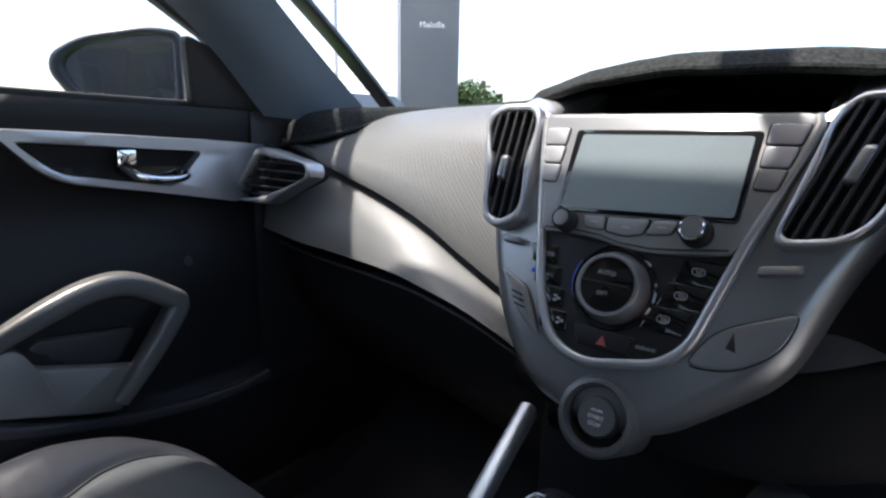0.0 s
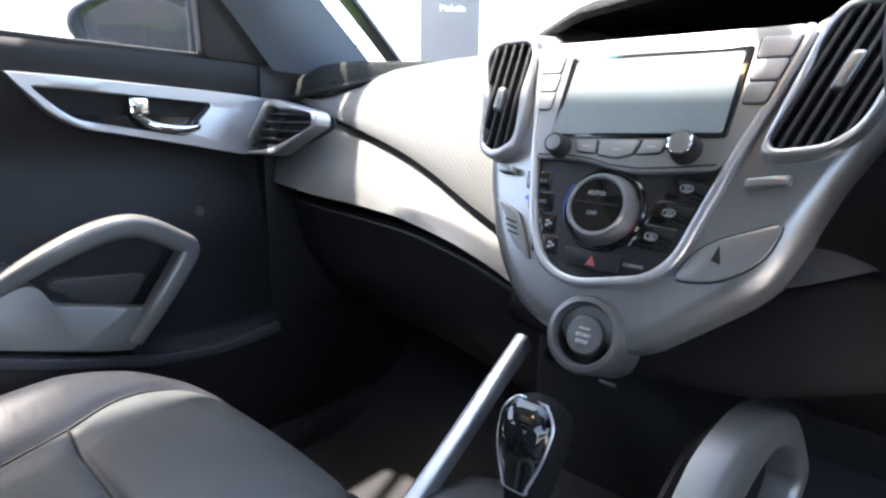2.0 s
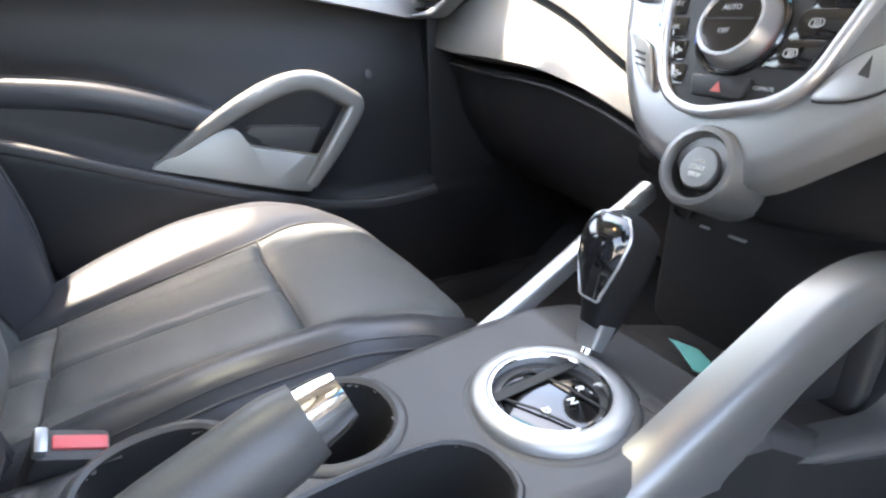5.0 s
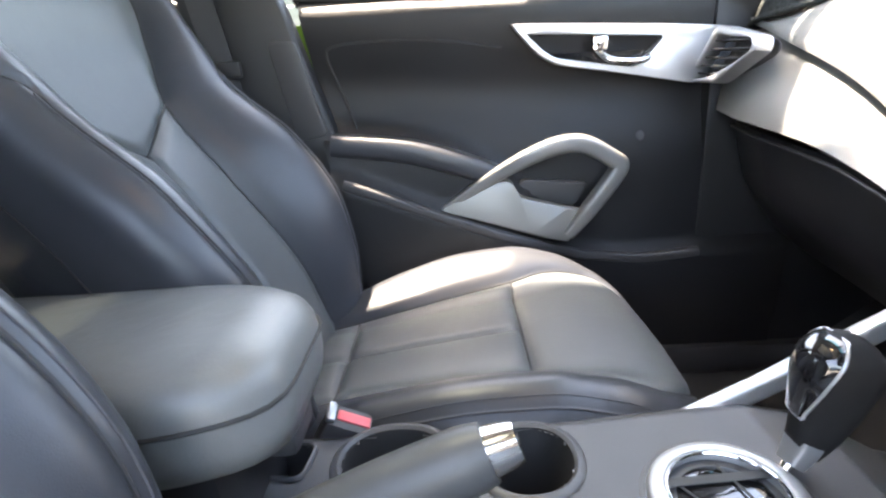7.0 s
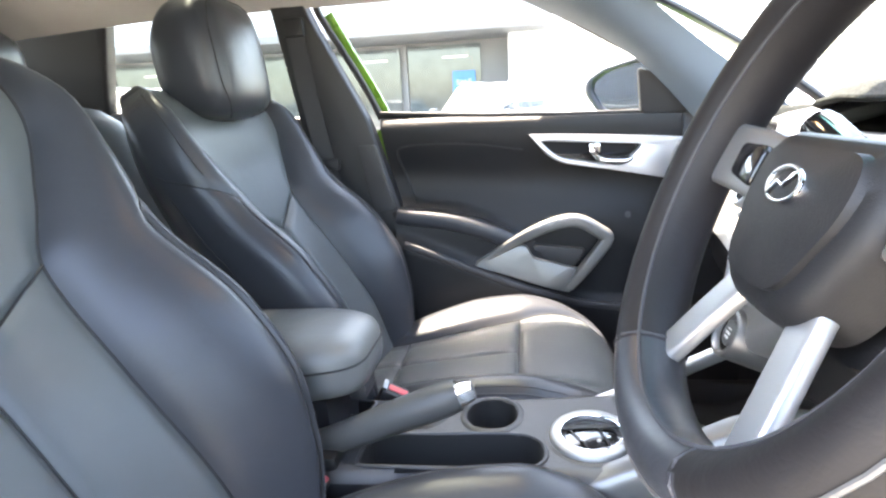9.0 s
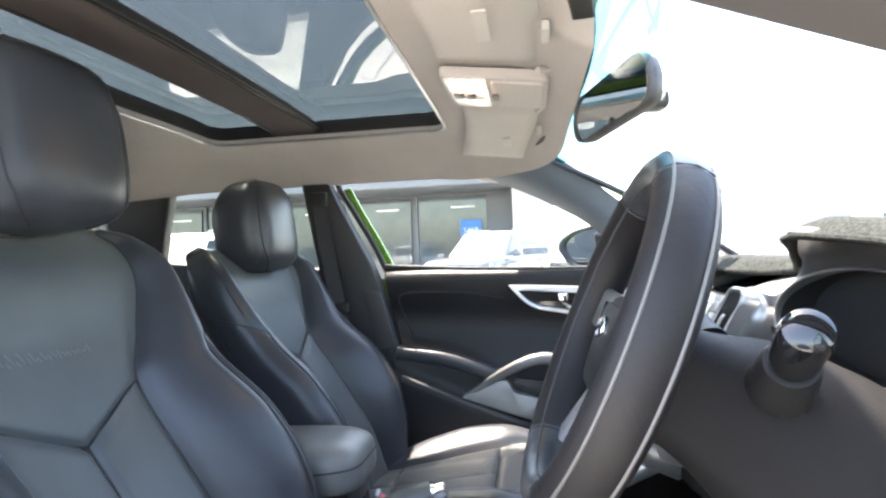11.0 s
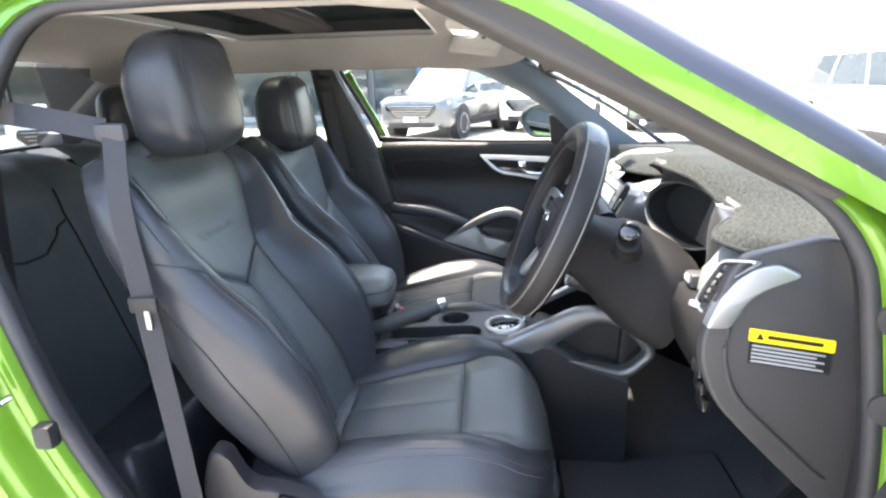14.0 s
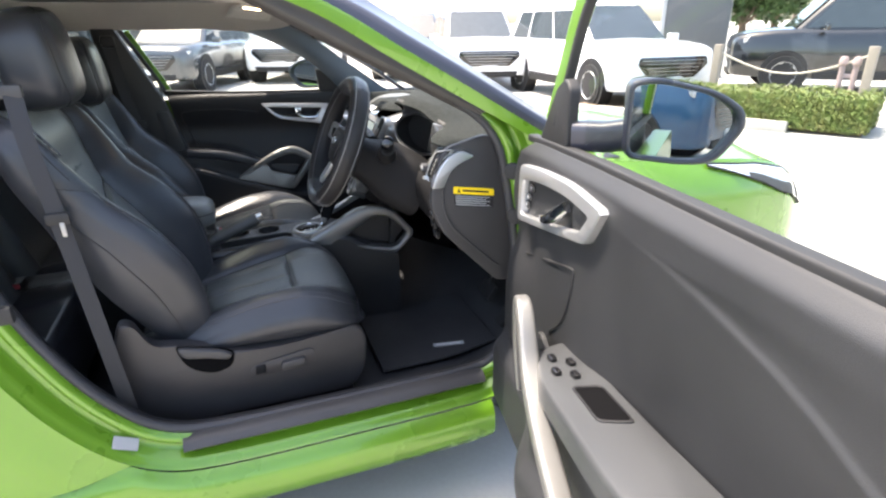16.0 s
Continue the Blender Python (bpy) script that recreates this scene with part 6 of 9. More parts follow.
prof = [(0.0225 * math.cos(2 * math.pi * k / 20), 0.0300 * math.sin(2 * math.pi * k / 20)) for k in range(20)]
for a0, a1, m_, lb in ((-58, 58, GRIP, "perforated black leather grip"), (62, 118, LEATHER, "smooth black leather top of the rim"), (122, 238, GRIP, "perforated black leather grip"), (242, 298, LEATHER, "smooth black leather foot of the rim")):
    part("rim_grip", sweep(arc_path(a0 - 3.5, a1 + 3.5, 26), prof, up=WN), m_, wheel, lb)
for lift, r in ((0.0190, R + 0.0180), (-0.0190, R + 0.0180), (0.0190, R - 0.0178)):
    part("rim_piping", sweep(arc_path(0, 354, 59, r, lift), circle(0.0016, 6), up=WN, closed=True), PIPING if r > R else STITCH, wheel, "grey piping")
for a in (60, 120, 240, 300):
    part("rim_seam", sweep([Wto(R * math.cos(radians(a)) + 0.0228 * math.cos(radians(a)) * math.cos(t * 0.6283), R * math.sin(radians(a)) + 0.0228 * math.sin(radians(a)) * math.cos(t * 0.6283), 0.0303 * math.sin(t * 0.6283)) for t in range(10)], circle(0.0015, 6), up=WU, closed=True), STITCH, wheel)
part("airbag_cover", plate(rounded([(-0.075, 0.045), (0.075, 0.045), (0.082, 0.0), (0.05, -0.075), (-0.05, -0.075), (-0.082, 0.0)], 0.03, 6), lambda a, b, c: Wto(a, b, c - 0.045), 0.045, 0.018, 0.010), PLASTIC, wheel, "black airbag cover")
em = ellipse(0, 0.005, 0.022, 0.013, 32)
part("emblem", ring_plate(em, [(p * 0.82, 0.005 + (q - 0.005) * 0.76) for p, q in em], lambda a, b, c: Wto(a, b, c + 0.008), 0.004, 0.001), CHROME, wheel, "chrome oval emblem")
part("emblem", sweep([Wto(-0.012, -0.003, 0.012), Wto(-0.004, 0.006, 0.0125), Wto(0.004, 0.004, 0.0125), Wto(0.012, 0.013, 0.012)], circle(0.0016, 6), up=WN), CHROME, wheel)
for sg in (-1, 1):
    part("spoke", sweep([Wto(sg * 0.070, 0.012, -0.022), Wto(sg * 0.11, 0.016, -0.016), Wto(sg * 0.175, 0.018, -0.008)], slab(0.055, 0.016, 0.007), up=WN), SILVER_DARK, wheel, "grey spoke with buttons")
    part("spoke_buttons", plate(rounded([(sg * 0.088, -0.004), (sg * 0.135, 0.002), (sg * 0.135, 0.030), (sg * 0.088, 0.030)], 0.008, 4), lambda a, b, c: Wto(a, b, c - 0.012), 0.008, 0.003), GLOSS, wheel)
    part("spoke", sweep([Wto(sg * 0.045, -0.060, -0.022), Wto(sg * 0.065, -0.11, -0.014), Wto(sg * 0.085, -0.165, -0.006)], slab(0.030, 0.014, 0.006), up=WN), SILVER, wheel, "satin silver lower spoke")
col = thing("steering_column", "dark grey plastic steering column shroud with stalks", "steering column")
rows = []
for k in range(9):
    t = k / 8
    cpos = WC - WN * (0.05 + 0.20 * t) + Vector((0, 0, -0.01 - 0.03 * t))
    w, h = 0.076 + 0.088 * smooth01(0.05, 0.9, t), 0.052 + 0.034 * smooth01(0.1, 0.7, t)
    rows.append([cpos + Vector((1, 0, 0)) * q[0] + WU * q[1] for q in [(w * math.copysign(abs(math.cos(a)) ** 0.6, math.cos(a)), h * math.copysign(abs(math.sin(a)) ** 0.6, math.sin(a)) - 0.02 * (math.sin(a) < 0)) for a in [2 * math.pi * j / 32 for j in range(32)]]])
part("shroud", grid(rows, closed_u=True, caps=True), SHROUD, col, "dark grey column shroud", smooth=50)
for sg in (-1, 1):
    b0 = WC - WN * 0.10 + Vector((sg * 0.075, 0, -0.005))
    tip = Vector((0.400 + sg * 0.205, 0.482, 1.082))
    b0 = Vector((0.400 + sg * 0.075, 0.510, 1.005))
    part("stalk", sweep([b0, b0.lerp(tip, 0.5), b0.lerp(tip, 0.72)], slab(0.026, 0.018, 0.007), up=WN, scales=[1.1, 0.9, 1.0]), PLASTIC, col)
    d = (tip - b0).normalized()
    part("stalk_collar", sweep([b0.lerp(tip, 0.22), b0.lerp(tip, 0.34), b0.lerp(tip, 0.50), b0.lerp(tip, 0.60)], circle(0.025, 28), up=WN, scales=[1.12, 1.0, 0.95, 0.80]), PLASTIC, col, "stepped black boss round the stalk")
    part("stalk_end", sweep([b0.lerp(tip, 0.58), b0.lerp(tip, 0.64), b0.lerp(tip, 0.98), b0.lerp(tip, 1.05), b0.lerp(tip, 1.08)], circle(0.0185, 28), up=WN, scales=[0.9, 1, 1, 0.88, 0.5]), GLOSS, col, "black twist end of the stalk")
part("key_switch", box(0.585, 0.604, 0.992, 0.036, 0.03, 0.024, 0.006), CONSOLE, dash, "small grey switch block")
part("switch_face", box(0.585, 0.5885, 0.994, 0.020, 0.004, 0.012, 0.002), GREY_PRINT, dash)
for k in range(3):
    part("trim_switch", box(0.70, 0.578 + 0.006 * k, 0.885 - 0.030 * k, 0.035, 0.012, 0.022, 0.004), GLOSS, dash)

# ---------------------------------------------------------------- passenger door (closed)
pd = thing("passenger_door", "closed passenger door with black trim and silver pull handle", "car door", "doors")


def belt_z(y):
    return lerp_table([(-0.22, 1.112), (-0.1, 1.104), (0.1, 1.092), (0.3, 1.086), (0.5, 1.082), (0.68, 1.08)], y)


def rear_edge(z):
    return lerp_table([(0.35, -0.06), (0.49, -0.075), (0.825, -0.155), (1.105, -0.19)], z)


def arm_z(y):
    return curve([(-0.2, 0.862), (-0.11, 0.850), (0.0, 0.838), (0.12, 0.802), (0.2, 0.760), (0.3, 0.70), (0.36, 0.66)], y)


def pocket_z(y):
    return curve([(-0.2, 0.80), (-0.106, 0.772), (0.07, 0.702), (0.276, 0.626), (0.372, 0.592), (0.49, 0.579), (0.60, 0.588), (0.78, 0.60)], y)


def door_x(y, z):
    x = -0.775
    x += 0.030 * (1 - smooth01(1.075, 1.11, z))
    # hollow between the waist roll and the armrest
    b = belt_z(y)
    x -= 0.030 * math.exp(-((z - (b - 0.17)) / 0.085) ** 2)
    a = arm_z(y)
    x += 0.055 * (1 - smooth01(a - 0.015, a + 0.02, z)) * (1 - smooth01(0.18, 0.42, y))
    low = pocket_z(y)
    x += 0.030 * (1 - smooth01(low - 0.01, low + 0.012, z))
    x -= 0.02 * (1 - smooth01(0.36, 0.50, z))
    return x


rows = []
for k in range(51):
    t = k / 50
    row = []
    for j in range(64):
        s_ = j / 63
        y0_ = -0.15
        z = 0.34 + (belt_z(0.2) - 0.34) * t
        y = rear_edge(z) + (0.78 - rear_edge(z)) * s_
        z = 0.34 + (belt_z(y) - 0.34) * t
        row.append((door_x(y, z), y, z))
    rows.append(row)
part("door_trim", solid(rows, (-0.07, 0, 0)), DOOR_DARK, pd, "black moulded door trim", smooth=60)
part("waist_seal", sweep([(-0.778, y, belt_z(y) + 0.004) for y in [-0.19 + 0.05 * k for k in range(18)]], slab(0.020, 0.014, 0.005)), RUBBER, pd)
wg = part("window_pane", grid([[(-0.80 + tumble(z) * 0.9, y, z) for y in (-0.30, 0, 0.3, 0.56)] for z in (1.08, 1.2, 1.3, 1.42)]), SIDE_GLASS, pd, "clear side window")
wg.visible_shadow = False
# window frame: along the rear edge and the top
fr = [(-0.80 + tumble(z) * 0.6, y, z) for y, z in ((-0.19, 1.10), (-0.222, 1.18), (-0.270, 1.28), (-0.320, 1.385), (-0.295, 1.412), (-0.22, 1.42), (-0.05, 1.428), (0.08, 1.42), (0.16, 1.396), (0.30, 1.33), (0.45, 1.25), (0.58, 1.18), (0.68, 1.115))]
part("window_frame", sweep(spline(fr, 4), slab(0.016, 0.024, 0.005), up=(1, 0, 0)), RUBBER, pd, "black window frame")
gf = [(-0.825 + tumble(z) * 0.6, y, z) for y, z in ((-0.178, 1.10), (-0.212, 1.18), (-0.26, 1.28), (-0.302, 1.375))]
part("outer_frame", sweep(spline(gf, 4), slab(0.03, 0.012, 0.004), up=(1, 0, 0)), GREEN, pd, "lime green edge of the door frame")
sail = rounded([(0.485, 1.195), (0.50, 1.082), (0.70, 1.075), (0.62, 1.15)], 0.012, 4)
part("mirror_sail", plate(sail, lambda a, b, c: Vector((-0.765 + tumble(b) * 0.5 + c, a, b)), 0.02, 0.006), PLASTIC, pd, "black mirror corner cover")

DP = lambda a, b, c: Vector((-0.760 + c, a, b))
# silver strip with the door-handle recess
strip = rounded([(0.215, 1.043), (0.30, 1.040), (0.55, 1.026), (0.628, 1.018), (0.572, 0.917), (0.45, 0.940), (0.30, 0.965), (0.265, 0.985)], [0.006, 0.05, 0.05, 0.006, 0.01, 0.08, 0.03, 0.02], 6)
recess = rounded([(0.245, 1.024), (0.505, 1.008), (0.455, 0.952), (0.30, 0.978), (0.278, 0.992)], [0.008, 0.01, 0.02, 0.02, 0.01], 8)
so = resample(strip, 96, (0.215, 1.043))
ri = resample(recess, 96, (0.245, 1.024))
part("handle_surround", frame_plate(so, ri, DP, 0.026, 0.004), SILVER, pd, "satin silver handle surround", smooth=28)
part("handle_recess", plate(recess, lambda a, b, c: DP(a, b, c - 0.012), 0.012), GLOSS, pd)
part("door_handle", sweep(spline([DP(0.385, 0.985, 0.010), DP(0.40, 0.972, 0.026), DP(0.43, 0.966, 0.030), DP(0.465, 0.966, 0.026), DP(0.48, 0.972, 0.016)], 5), slab(0.012, 0.020, 0.005), up=(1, 0, 0)), CHROME, pd, "chrome door handle")
part("lock_tab", box(-0.738, 0.385, 1.000, 0.012, 0.028, 0.026, 0.004), CHROME, pd, "chrome lock tab")
# pull handle
GP = lambda a, b, c: Vector((-0.735 + 0.06 * smooth01(0.05, 0.25, a) * 0.7 + c, a, b))
HP = lambda a, b, c: Vector((max(GP(a, b, 0).x, door_x(a, b) - 0.012) + c, a, b))
bar = spline([HP(0.074, 0.707, 0.012), HP(0.16, 0.760, 0.026), HP(0.235, 0.802, 0.030), HP(0.295, 0.823, 0.030), HP(0.343, 0.823, 0.030), HP(0.392, 0.796, 0.030), HP(0.410, 0.778, 0.030), HP(0.388, 0.740, 0.030), HP(0.350, 0.688, 0.028), HP(0.318, 0.644, 0.022)], 8)
nb = len(bar) - 1
part("pull_handle", sweep(bar, slab(0.034, 0.036, 0.012, 5), up=(1, 0, 0), scales=[curve([(0, 0.35), (0.12, 0.72), (0.3, 0.95), (0.5, 1.0), (0.85, 0.9), (1, 0.7)], i / nb) for i in range(nb + 1)]), HANDLE_GREY, pd, "warm grey pull handle", smooth=60)
base_ = rounded([(0.066, 0.706), (0.150, 0.748), (0.205, 0.762), (0.222, 0.724), (0.318, 0.698), (0.352, 0.690), (0.320, 0.628), (0.272, 0.638)], [0.004, 0.03, 0.02, 0.012, 0.01, 0.01, 0.006, 0.03], 6)
part("handle_base", plate(base_, lambda a, b, c: HP(a, b, c), 0.024, 0.005), HANDLE_GREY, pd, "flat taupe foot of the pull handle", smooth=45)
part("pull_cup", plate(rounded([(0.19, 0.70), (0.26, 0.80), (0.34, 0.83), (0.41, 0.78), (0.33, 0.67)], 0.03, 6), lambda a, b, c: GP(a, b, c - 0.045), 0.004), RUBBER, pd)
part("cup_floor", plate(rounded([(0.205, 0.705), (0.335, 0.690), (0.365, 0.738), (0.23, 0.752)], 0.012), lambda a, b, c: GP(a, b, c - 0.030), 0.016, 0.006), PLASTIC_SOFT, pd)
part("panel_seam", sweep(spline([Vector((door_x(a, b) + 0.0005, a, b)) for a, b in ((-0.096, 0.862), (-0.118, 0.925), (-0.142, 1.000), (-0.125, 1.022), (-0.04, 1.027), (0.08, 1.022), (0.20, 1.002))], 8), circle(0.0028, 6), up=(1, 0, 0)), RUBBER, pd)
part("arm_ledge", sweep(spline([(-0.718, -0.14, 0.838), (-0.708, 0.0, 0.822), (-0.704, 0.10, 0.794), (-0.706, 0.175, 0.764)], 8), slab(0.058, 0.046, 0.020, 6)), LEATHER, pd, "black padded armrest ledge")
part("pocket_lip", sweep([Vector((door_x(y_, pocket_z(y_) - 0.014) - 0.006, y_, pocket_z(y_) - 0.010)) for y_ in [-0.12 + 0.03 * k for k in range(25)]], slab(0.018, 0.020, 0.007)), PLASTIC_SOFT, pd, "dark grey lip of the door pocket")
part("door_speaker", plate(ellipse(0.475, 0.830, 0.045, 0.052, 36), lambda a, b, c: Vector((door_x(a, b) - 0.0062 + c, a, b)), 0.004, 0.003), DOOR_DARK, pd, "small round door speaker")
# small paler disc painted in as the highlight on the speaker
part("speaker_glint", plate(ellipse(0.476, 0.820, 0.008, 0.009, 20), lambda a, b, c: Vector((door_x(a, b) + c - 0.001, a, b)), 0.002, 0.001), PLASTIC_SOFT, pd)
rows = [[Vector((-0.872 - 0.022 * math.sin(math.pi * k / 10) + 0.02 * (k == 10), -0.235 + 1.14 * j / 10, 0.28 + 0.79 * k / 10)) for j in range(11)] for k in range(11)]
part("door_skin", grid(rows), GREEN, pd, "lime green outer door skin", smooth=60)
part("outer_handle", sweep([(-0.90, -0.16, 0.93), (-0.915, -0.10, 0.935), (-0.915, -0.02, 0.935), (-0.90, 0.03, 0.93)], slab(0.02, 0.03, 0.008)), GREEN, pd)
# outer mirror
om = thing("wing_mirror", "black and green wing mirror outside the passenger window", "wing mirror", "wing mirrors")


def wing_mirror(root, c, facing, sg, size=(0.115, 0.072)):
    """c: centre of the glass; facing: where it looks; sg: +1 on the car's right."""
    f = Vector(facing).normalized()
    r = f.cross(Vector((0, 0, 1))).normalized() * -1
    u = f.cross(r).normalized()
    u = u if u.z > 0 else -u
    to = lambda a, b, w: Vector(c) + r * a + u * b + f * w
    w, h = size
    out = rounded([(-w * 0.88, -h * 0.86), (w * 0.10, -h), (w * 0.62, -h * 0.95), (w * 1.02, -h * 0.12), (w * 0.98, h * 0.30), (w * 0.55, h * 0.72), (-w * 0.45, h * 1.03), (-w * 0.90, h * 0.95)], [0.02, 0.05, 0.03, 0.02, 0.02, 0.06, 0.05, 0.015], 7)
    out = [Vector((sg * p.x, p.y)) for p in out][::int(sg)]
    o = resample(out, 72)
    part("mirror_housing", ring_plate(o, [p * (0.87 if sg > 0 else 0.82) - Vector((0.004 * sg, 0)) for p in o], to, 0.012, 0.006, -0.03), NAVY, root, "black mirror rim")
    rows = []
    for k in range(9):
        t = k / 8
        sc = math.sqrt(max(0.0, 1 - t ** 2.4)) * 0.98 + 0.02
        rows.append([to(p.x * sc + 0.02 * t * sg, p.y * sc, -0.03 - 0.085 * t) for p in o])
    part("mirror_shell", grid(rows, closed_u=True, caps=True), NAVY, root, "glossy black mirror shell")
    part("shell_cap", grid([[to(p.x * a_ + 0.02 * t_ * sg, max(p.y, -0.2 * h) * a_ + 0.002, -0.028 - 0.085 * t_) for p in o] for t_, a_ in ((0.25, 0.99), (0.5, 0.93), (0.75, 0.76))], closed_u=True), GREEN, root, "lime green mirror cap") if sg > 0 else None
    part("mirror_glass", plate([p * 0.88 - Vector((0.004 * sg, 0)) for p in o], lambda a, b, w: to(a, b, w - 0.004), 0.003), WING_GLASS, root, "mirror glass")


wing_mirror(om, (-1.02, 0.50, 1.155), (0.85, -0.52, 0.0), -1, (0.122, 0.082))
part("mirror_arm", sweep([(-0.80, 0.62, 1.11), (-0.94, 0.63, 1.125)], slab(0.05, 0.04, 0.014)), NAVY, om)

# ---------------------------------------------------------------- driver's door (open)
dd = thing("driver_door", "open driver's door with grey-black trim, silver pull handle and switches", "car door", "doors")
DORG = Vector((0.85, 0.735, 0))
DDIR = Vector((0.425, -0.079, 0)).normalized()
DNRM = Vector((DDIR.y, -DDIR.x, 0))


def DR(s_, z, w):
    """s_ along the door from its hinge, w out from the trim towards the seat side."""
    return DORG + DDIR * s_ + DNRM * w + Vector((0, 0, z))


def dbelt(s_):
    return lerp_table([(0.0, 1.125), (0.25, 1.142), (0.5, 1.154), (0.9, 1.166), (1.25, 1.178)], s_)


def dtrim(s_, z):
    w = 0.0
    b = dbelt(s_)
    w -= 0.025 * smooth01(b - 0.03, b + 0.01, z)
    cre = lerp_table([(0.55, 1.092), (0.70, 1.087), (0.80, 1.080), (0.89, 1.071), (0.98, 1.058), (1.04, 1.044), (1.10, 1.023), (1.25, 0.96)], s_)
    top = lerp_table([(0.55, 1.094), (0.80, 1.094), (0.94, 1.107), (1.03, 1.112), (1.25, 1.125)], s_)
    deep = 0.0035 * smooth01(0.62, 0.95, s_)
    if z > cre:
        w -= deep * smooth01(cre, cre + 0.012, z) * (1 - smooth01(cre + 0.4 * (top - cre), top + 0.004, z))
    w += 0.0010 * math.exp(-((z - cre) / 0.012) ** 2) * smooth01(0.50, 0.60, s_)
    w -= 0.022 * (1 - smooth01(cre - 0.26, cre, z)) * smooth01(0.50, 0.70, s_)
    w -= 0.025 * math.exp(-((z - 0.88) / 0.07) ** 2) * smooth01(0.3, 0.1, s_) if s_ < 0.3 else 0.0
    a = lerp_table([(0.2, 0.60), (0.4, 0.66), (0.55, 0.755), (0.9, 0.81), (1.2, 0.84)], s_)
    w += 0.085 * (1 - smooth01(a - 0.02, a + 0.015, z)) * smooth01(0.32, 0.54, s_) * (1 - 0.4 * smooth01(0.5, 0.3, z) if z < 0.5 else 1)
    w += 0.03 * (1 - smooth01(0.52, 0.58, z))
    return w


def dcrease(s_):
    return lerp_table([(0.0, 1.085), (0.55, 1.092), (0.70, 1.087), (0.80, 1.080), (0.89, 1.071), (0.98, 1.058), (1.04, 1.044), (1.10, 1.023), (1.25, 0.96)], s_)


rows = []
for k in range(121):
    row = []
    for j in range(101):
        zz = 0.36 + 0.78 * k / 120
        s0 = lerp_table([(0.36, 0.025), (0.70, 0.04), (0.85, 0.075), (0.95, 0.10), (1.05, 0.115), (1.13, 0.15)], zz)
        s_ = s0 + (1.22 - s0) * j / 100
        c = dcrease(s_)
        z = 0.36 + (c - 0.36) * (1 - (1 - k / 90) ** 1.4) if k <= 90 else c + (dbelt(s_) - c) * ((k - 90) / 30) ** 1.2
        row.append(DR(s_, z, dtrim(s_, z)))
    rows.append(row)
part("door_trim", solid(rows, tuple(-DNRM * 0.05)), DOOR_TRIM, dd, "dark grey moulded door trim", smooth=60)
rows = []
for k in range(13):
    t = k / 12
    rows.append([DR(-0.02 + 1.28 * j / 24, 0.26 + (dbelt(-0.02 + 1.28 * j / 24) - 0.05 - 0.26) * t, -0.125 - 0.02 * math.sin(math.pi * t)) for j in range(25)])
part("door_skin", solid(rows, tuple(DNRM * 0.05)), GREEN, dd, "lime green outer door skin", smooth=60)
part("waist_seal", sweep([DR(s_, dbelt(s_) + 0.004, -0.035) for s_ in [0.10 + 0.06 * k for k in range(20)]], slab(0.026, 0.016, 0.005)), RUBBER, dd)
pane = part("window_pane", grid([[DR(s_, z, -0.05 - 0.0 * z) for s_ in (0.36, 0.7, 1.0, 1.2)] for z in (1.17, 1.25, 1.34, 1.46)]), SIDE_GLASS, dd)
pane.visible_shadow = False
fp = [DR(0.215, 1.19, -0.040), DR(0.243, 1.28, -0.048), DR(0.285, 1.415, -0.060), DR(0.34, 1.49, -0.075), DR(0.56, 1.50, -0.085), DR(0.8, 1.52, -0.095), DR(1.1, 1.50, -0.09), DR(1.2, 1.42, -0.08), DR(1.2, 1.18, -0.05)]
part("window_frame", sweep(spline(fp, 6), slab(0.050, 0.022, 0.006), up=DNRM), GREEN, dd, "lime green window frame")
part("window_seal", sweep([p + DDIR * 0.030 + DNRM * 0.004 for p in spline(fp[:4], 6)], slab(0.014, 0.020, 0.005), up=DNRM), RUBBER, dd, "black seal inside the window frame")
sailr = rounded([(0.155, 1.128), (0.322, 1.152), (0.322, 1.270), (0.296, 1.290), (0.250, 1.268)], 0.012, 4)
part("mirror_sail", plate(sailr, lambda a, b, c: DR(a, b, c - 0.05), 0.022, 0.006), RUBBER, dd, "black mirror corner cover")
hs = rounded([(0.162, 1.088), (0.30, 1.108), (0.46, 1.120), (0.598, 1.110), (0.540, 1.032), (0.36, 0.992), (0.155, 0.952)], [0.02, 0.05, 0.05, 0.015, 0.015, 0.08, 0.015], 6)
hr = rounded([(0.185, 1.058), (0.31, 1.080), (0.45, 1.092), (0.548, 1.086), (0.510, 1.045), (0.36, 1.008), (0.180, 0.972)], [0.015, 0.05, 0.04, 0.01, 0.012, 0.05, 0.012], 6)
part("handle_surround", frame_plate(resample(hs, 96, (0.162, 1.088)), resample(hr, 96, (0.185, 1.058)), lambda a, b, c: DR(a, b, c - 0.012), 0.028, 0.004), SILVER, dd, "satin silver handle surround", smooth=28)
part("handle_recess", plate(hr, lambda a, b, c: DR(a, b, c - 0.03), 0.026), PLASTIC, dd)
part("handle_bowl", plate(rounded([(0.245, 1.052), (0.438, 1.079), (0.405, 1.022), (0.375, 1.008), (0.236, 0.982)], 0.018, 6), lambda a, b, c: DR(a, b, c - 0.006), 0.004, 0.002), GLOSS, dd)
part("door_handle", sweep(spline([DR(0.295, 1.012, -0.002), DR(0.325, 1.012, 0.016), DR(0.372, 1.024, 0.024), DR(0.412, 1.044, 0.022), DR(0.446, 1.072, 0.012)], 6), slab(0.020, 0.014, 0.006), up=DNRM, scales=[curve([(0, 0.6), (0.5, 0.95), (0.8, 1.25), (1, 1.1)], i / 24) for i in range(25)]), CHROME, dd, "chrome door handle")
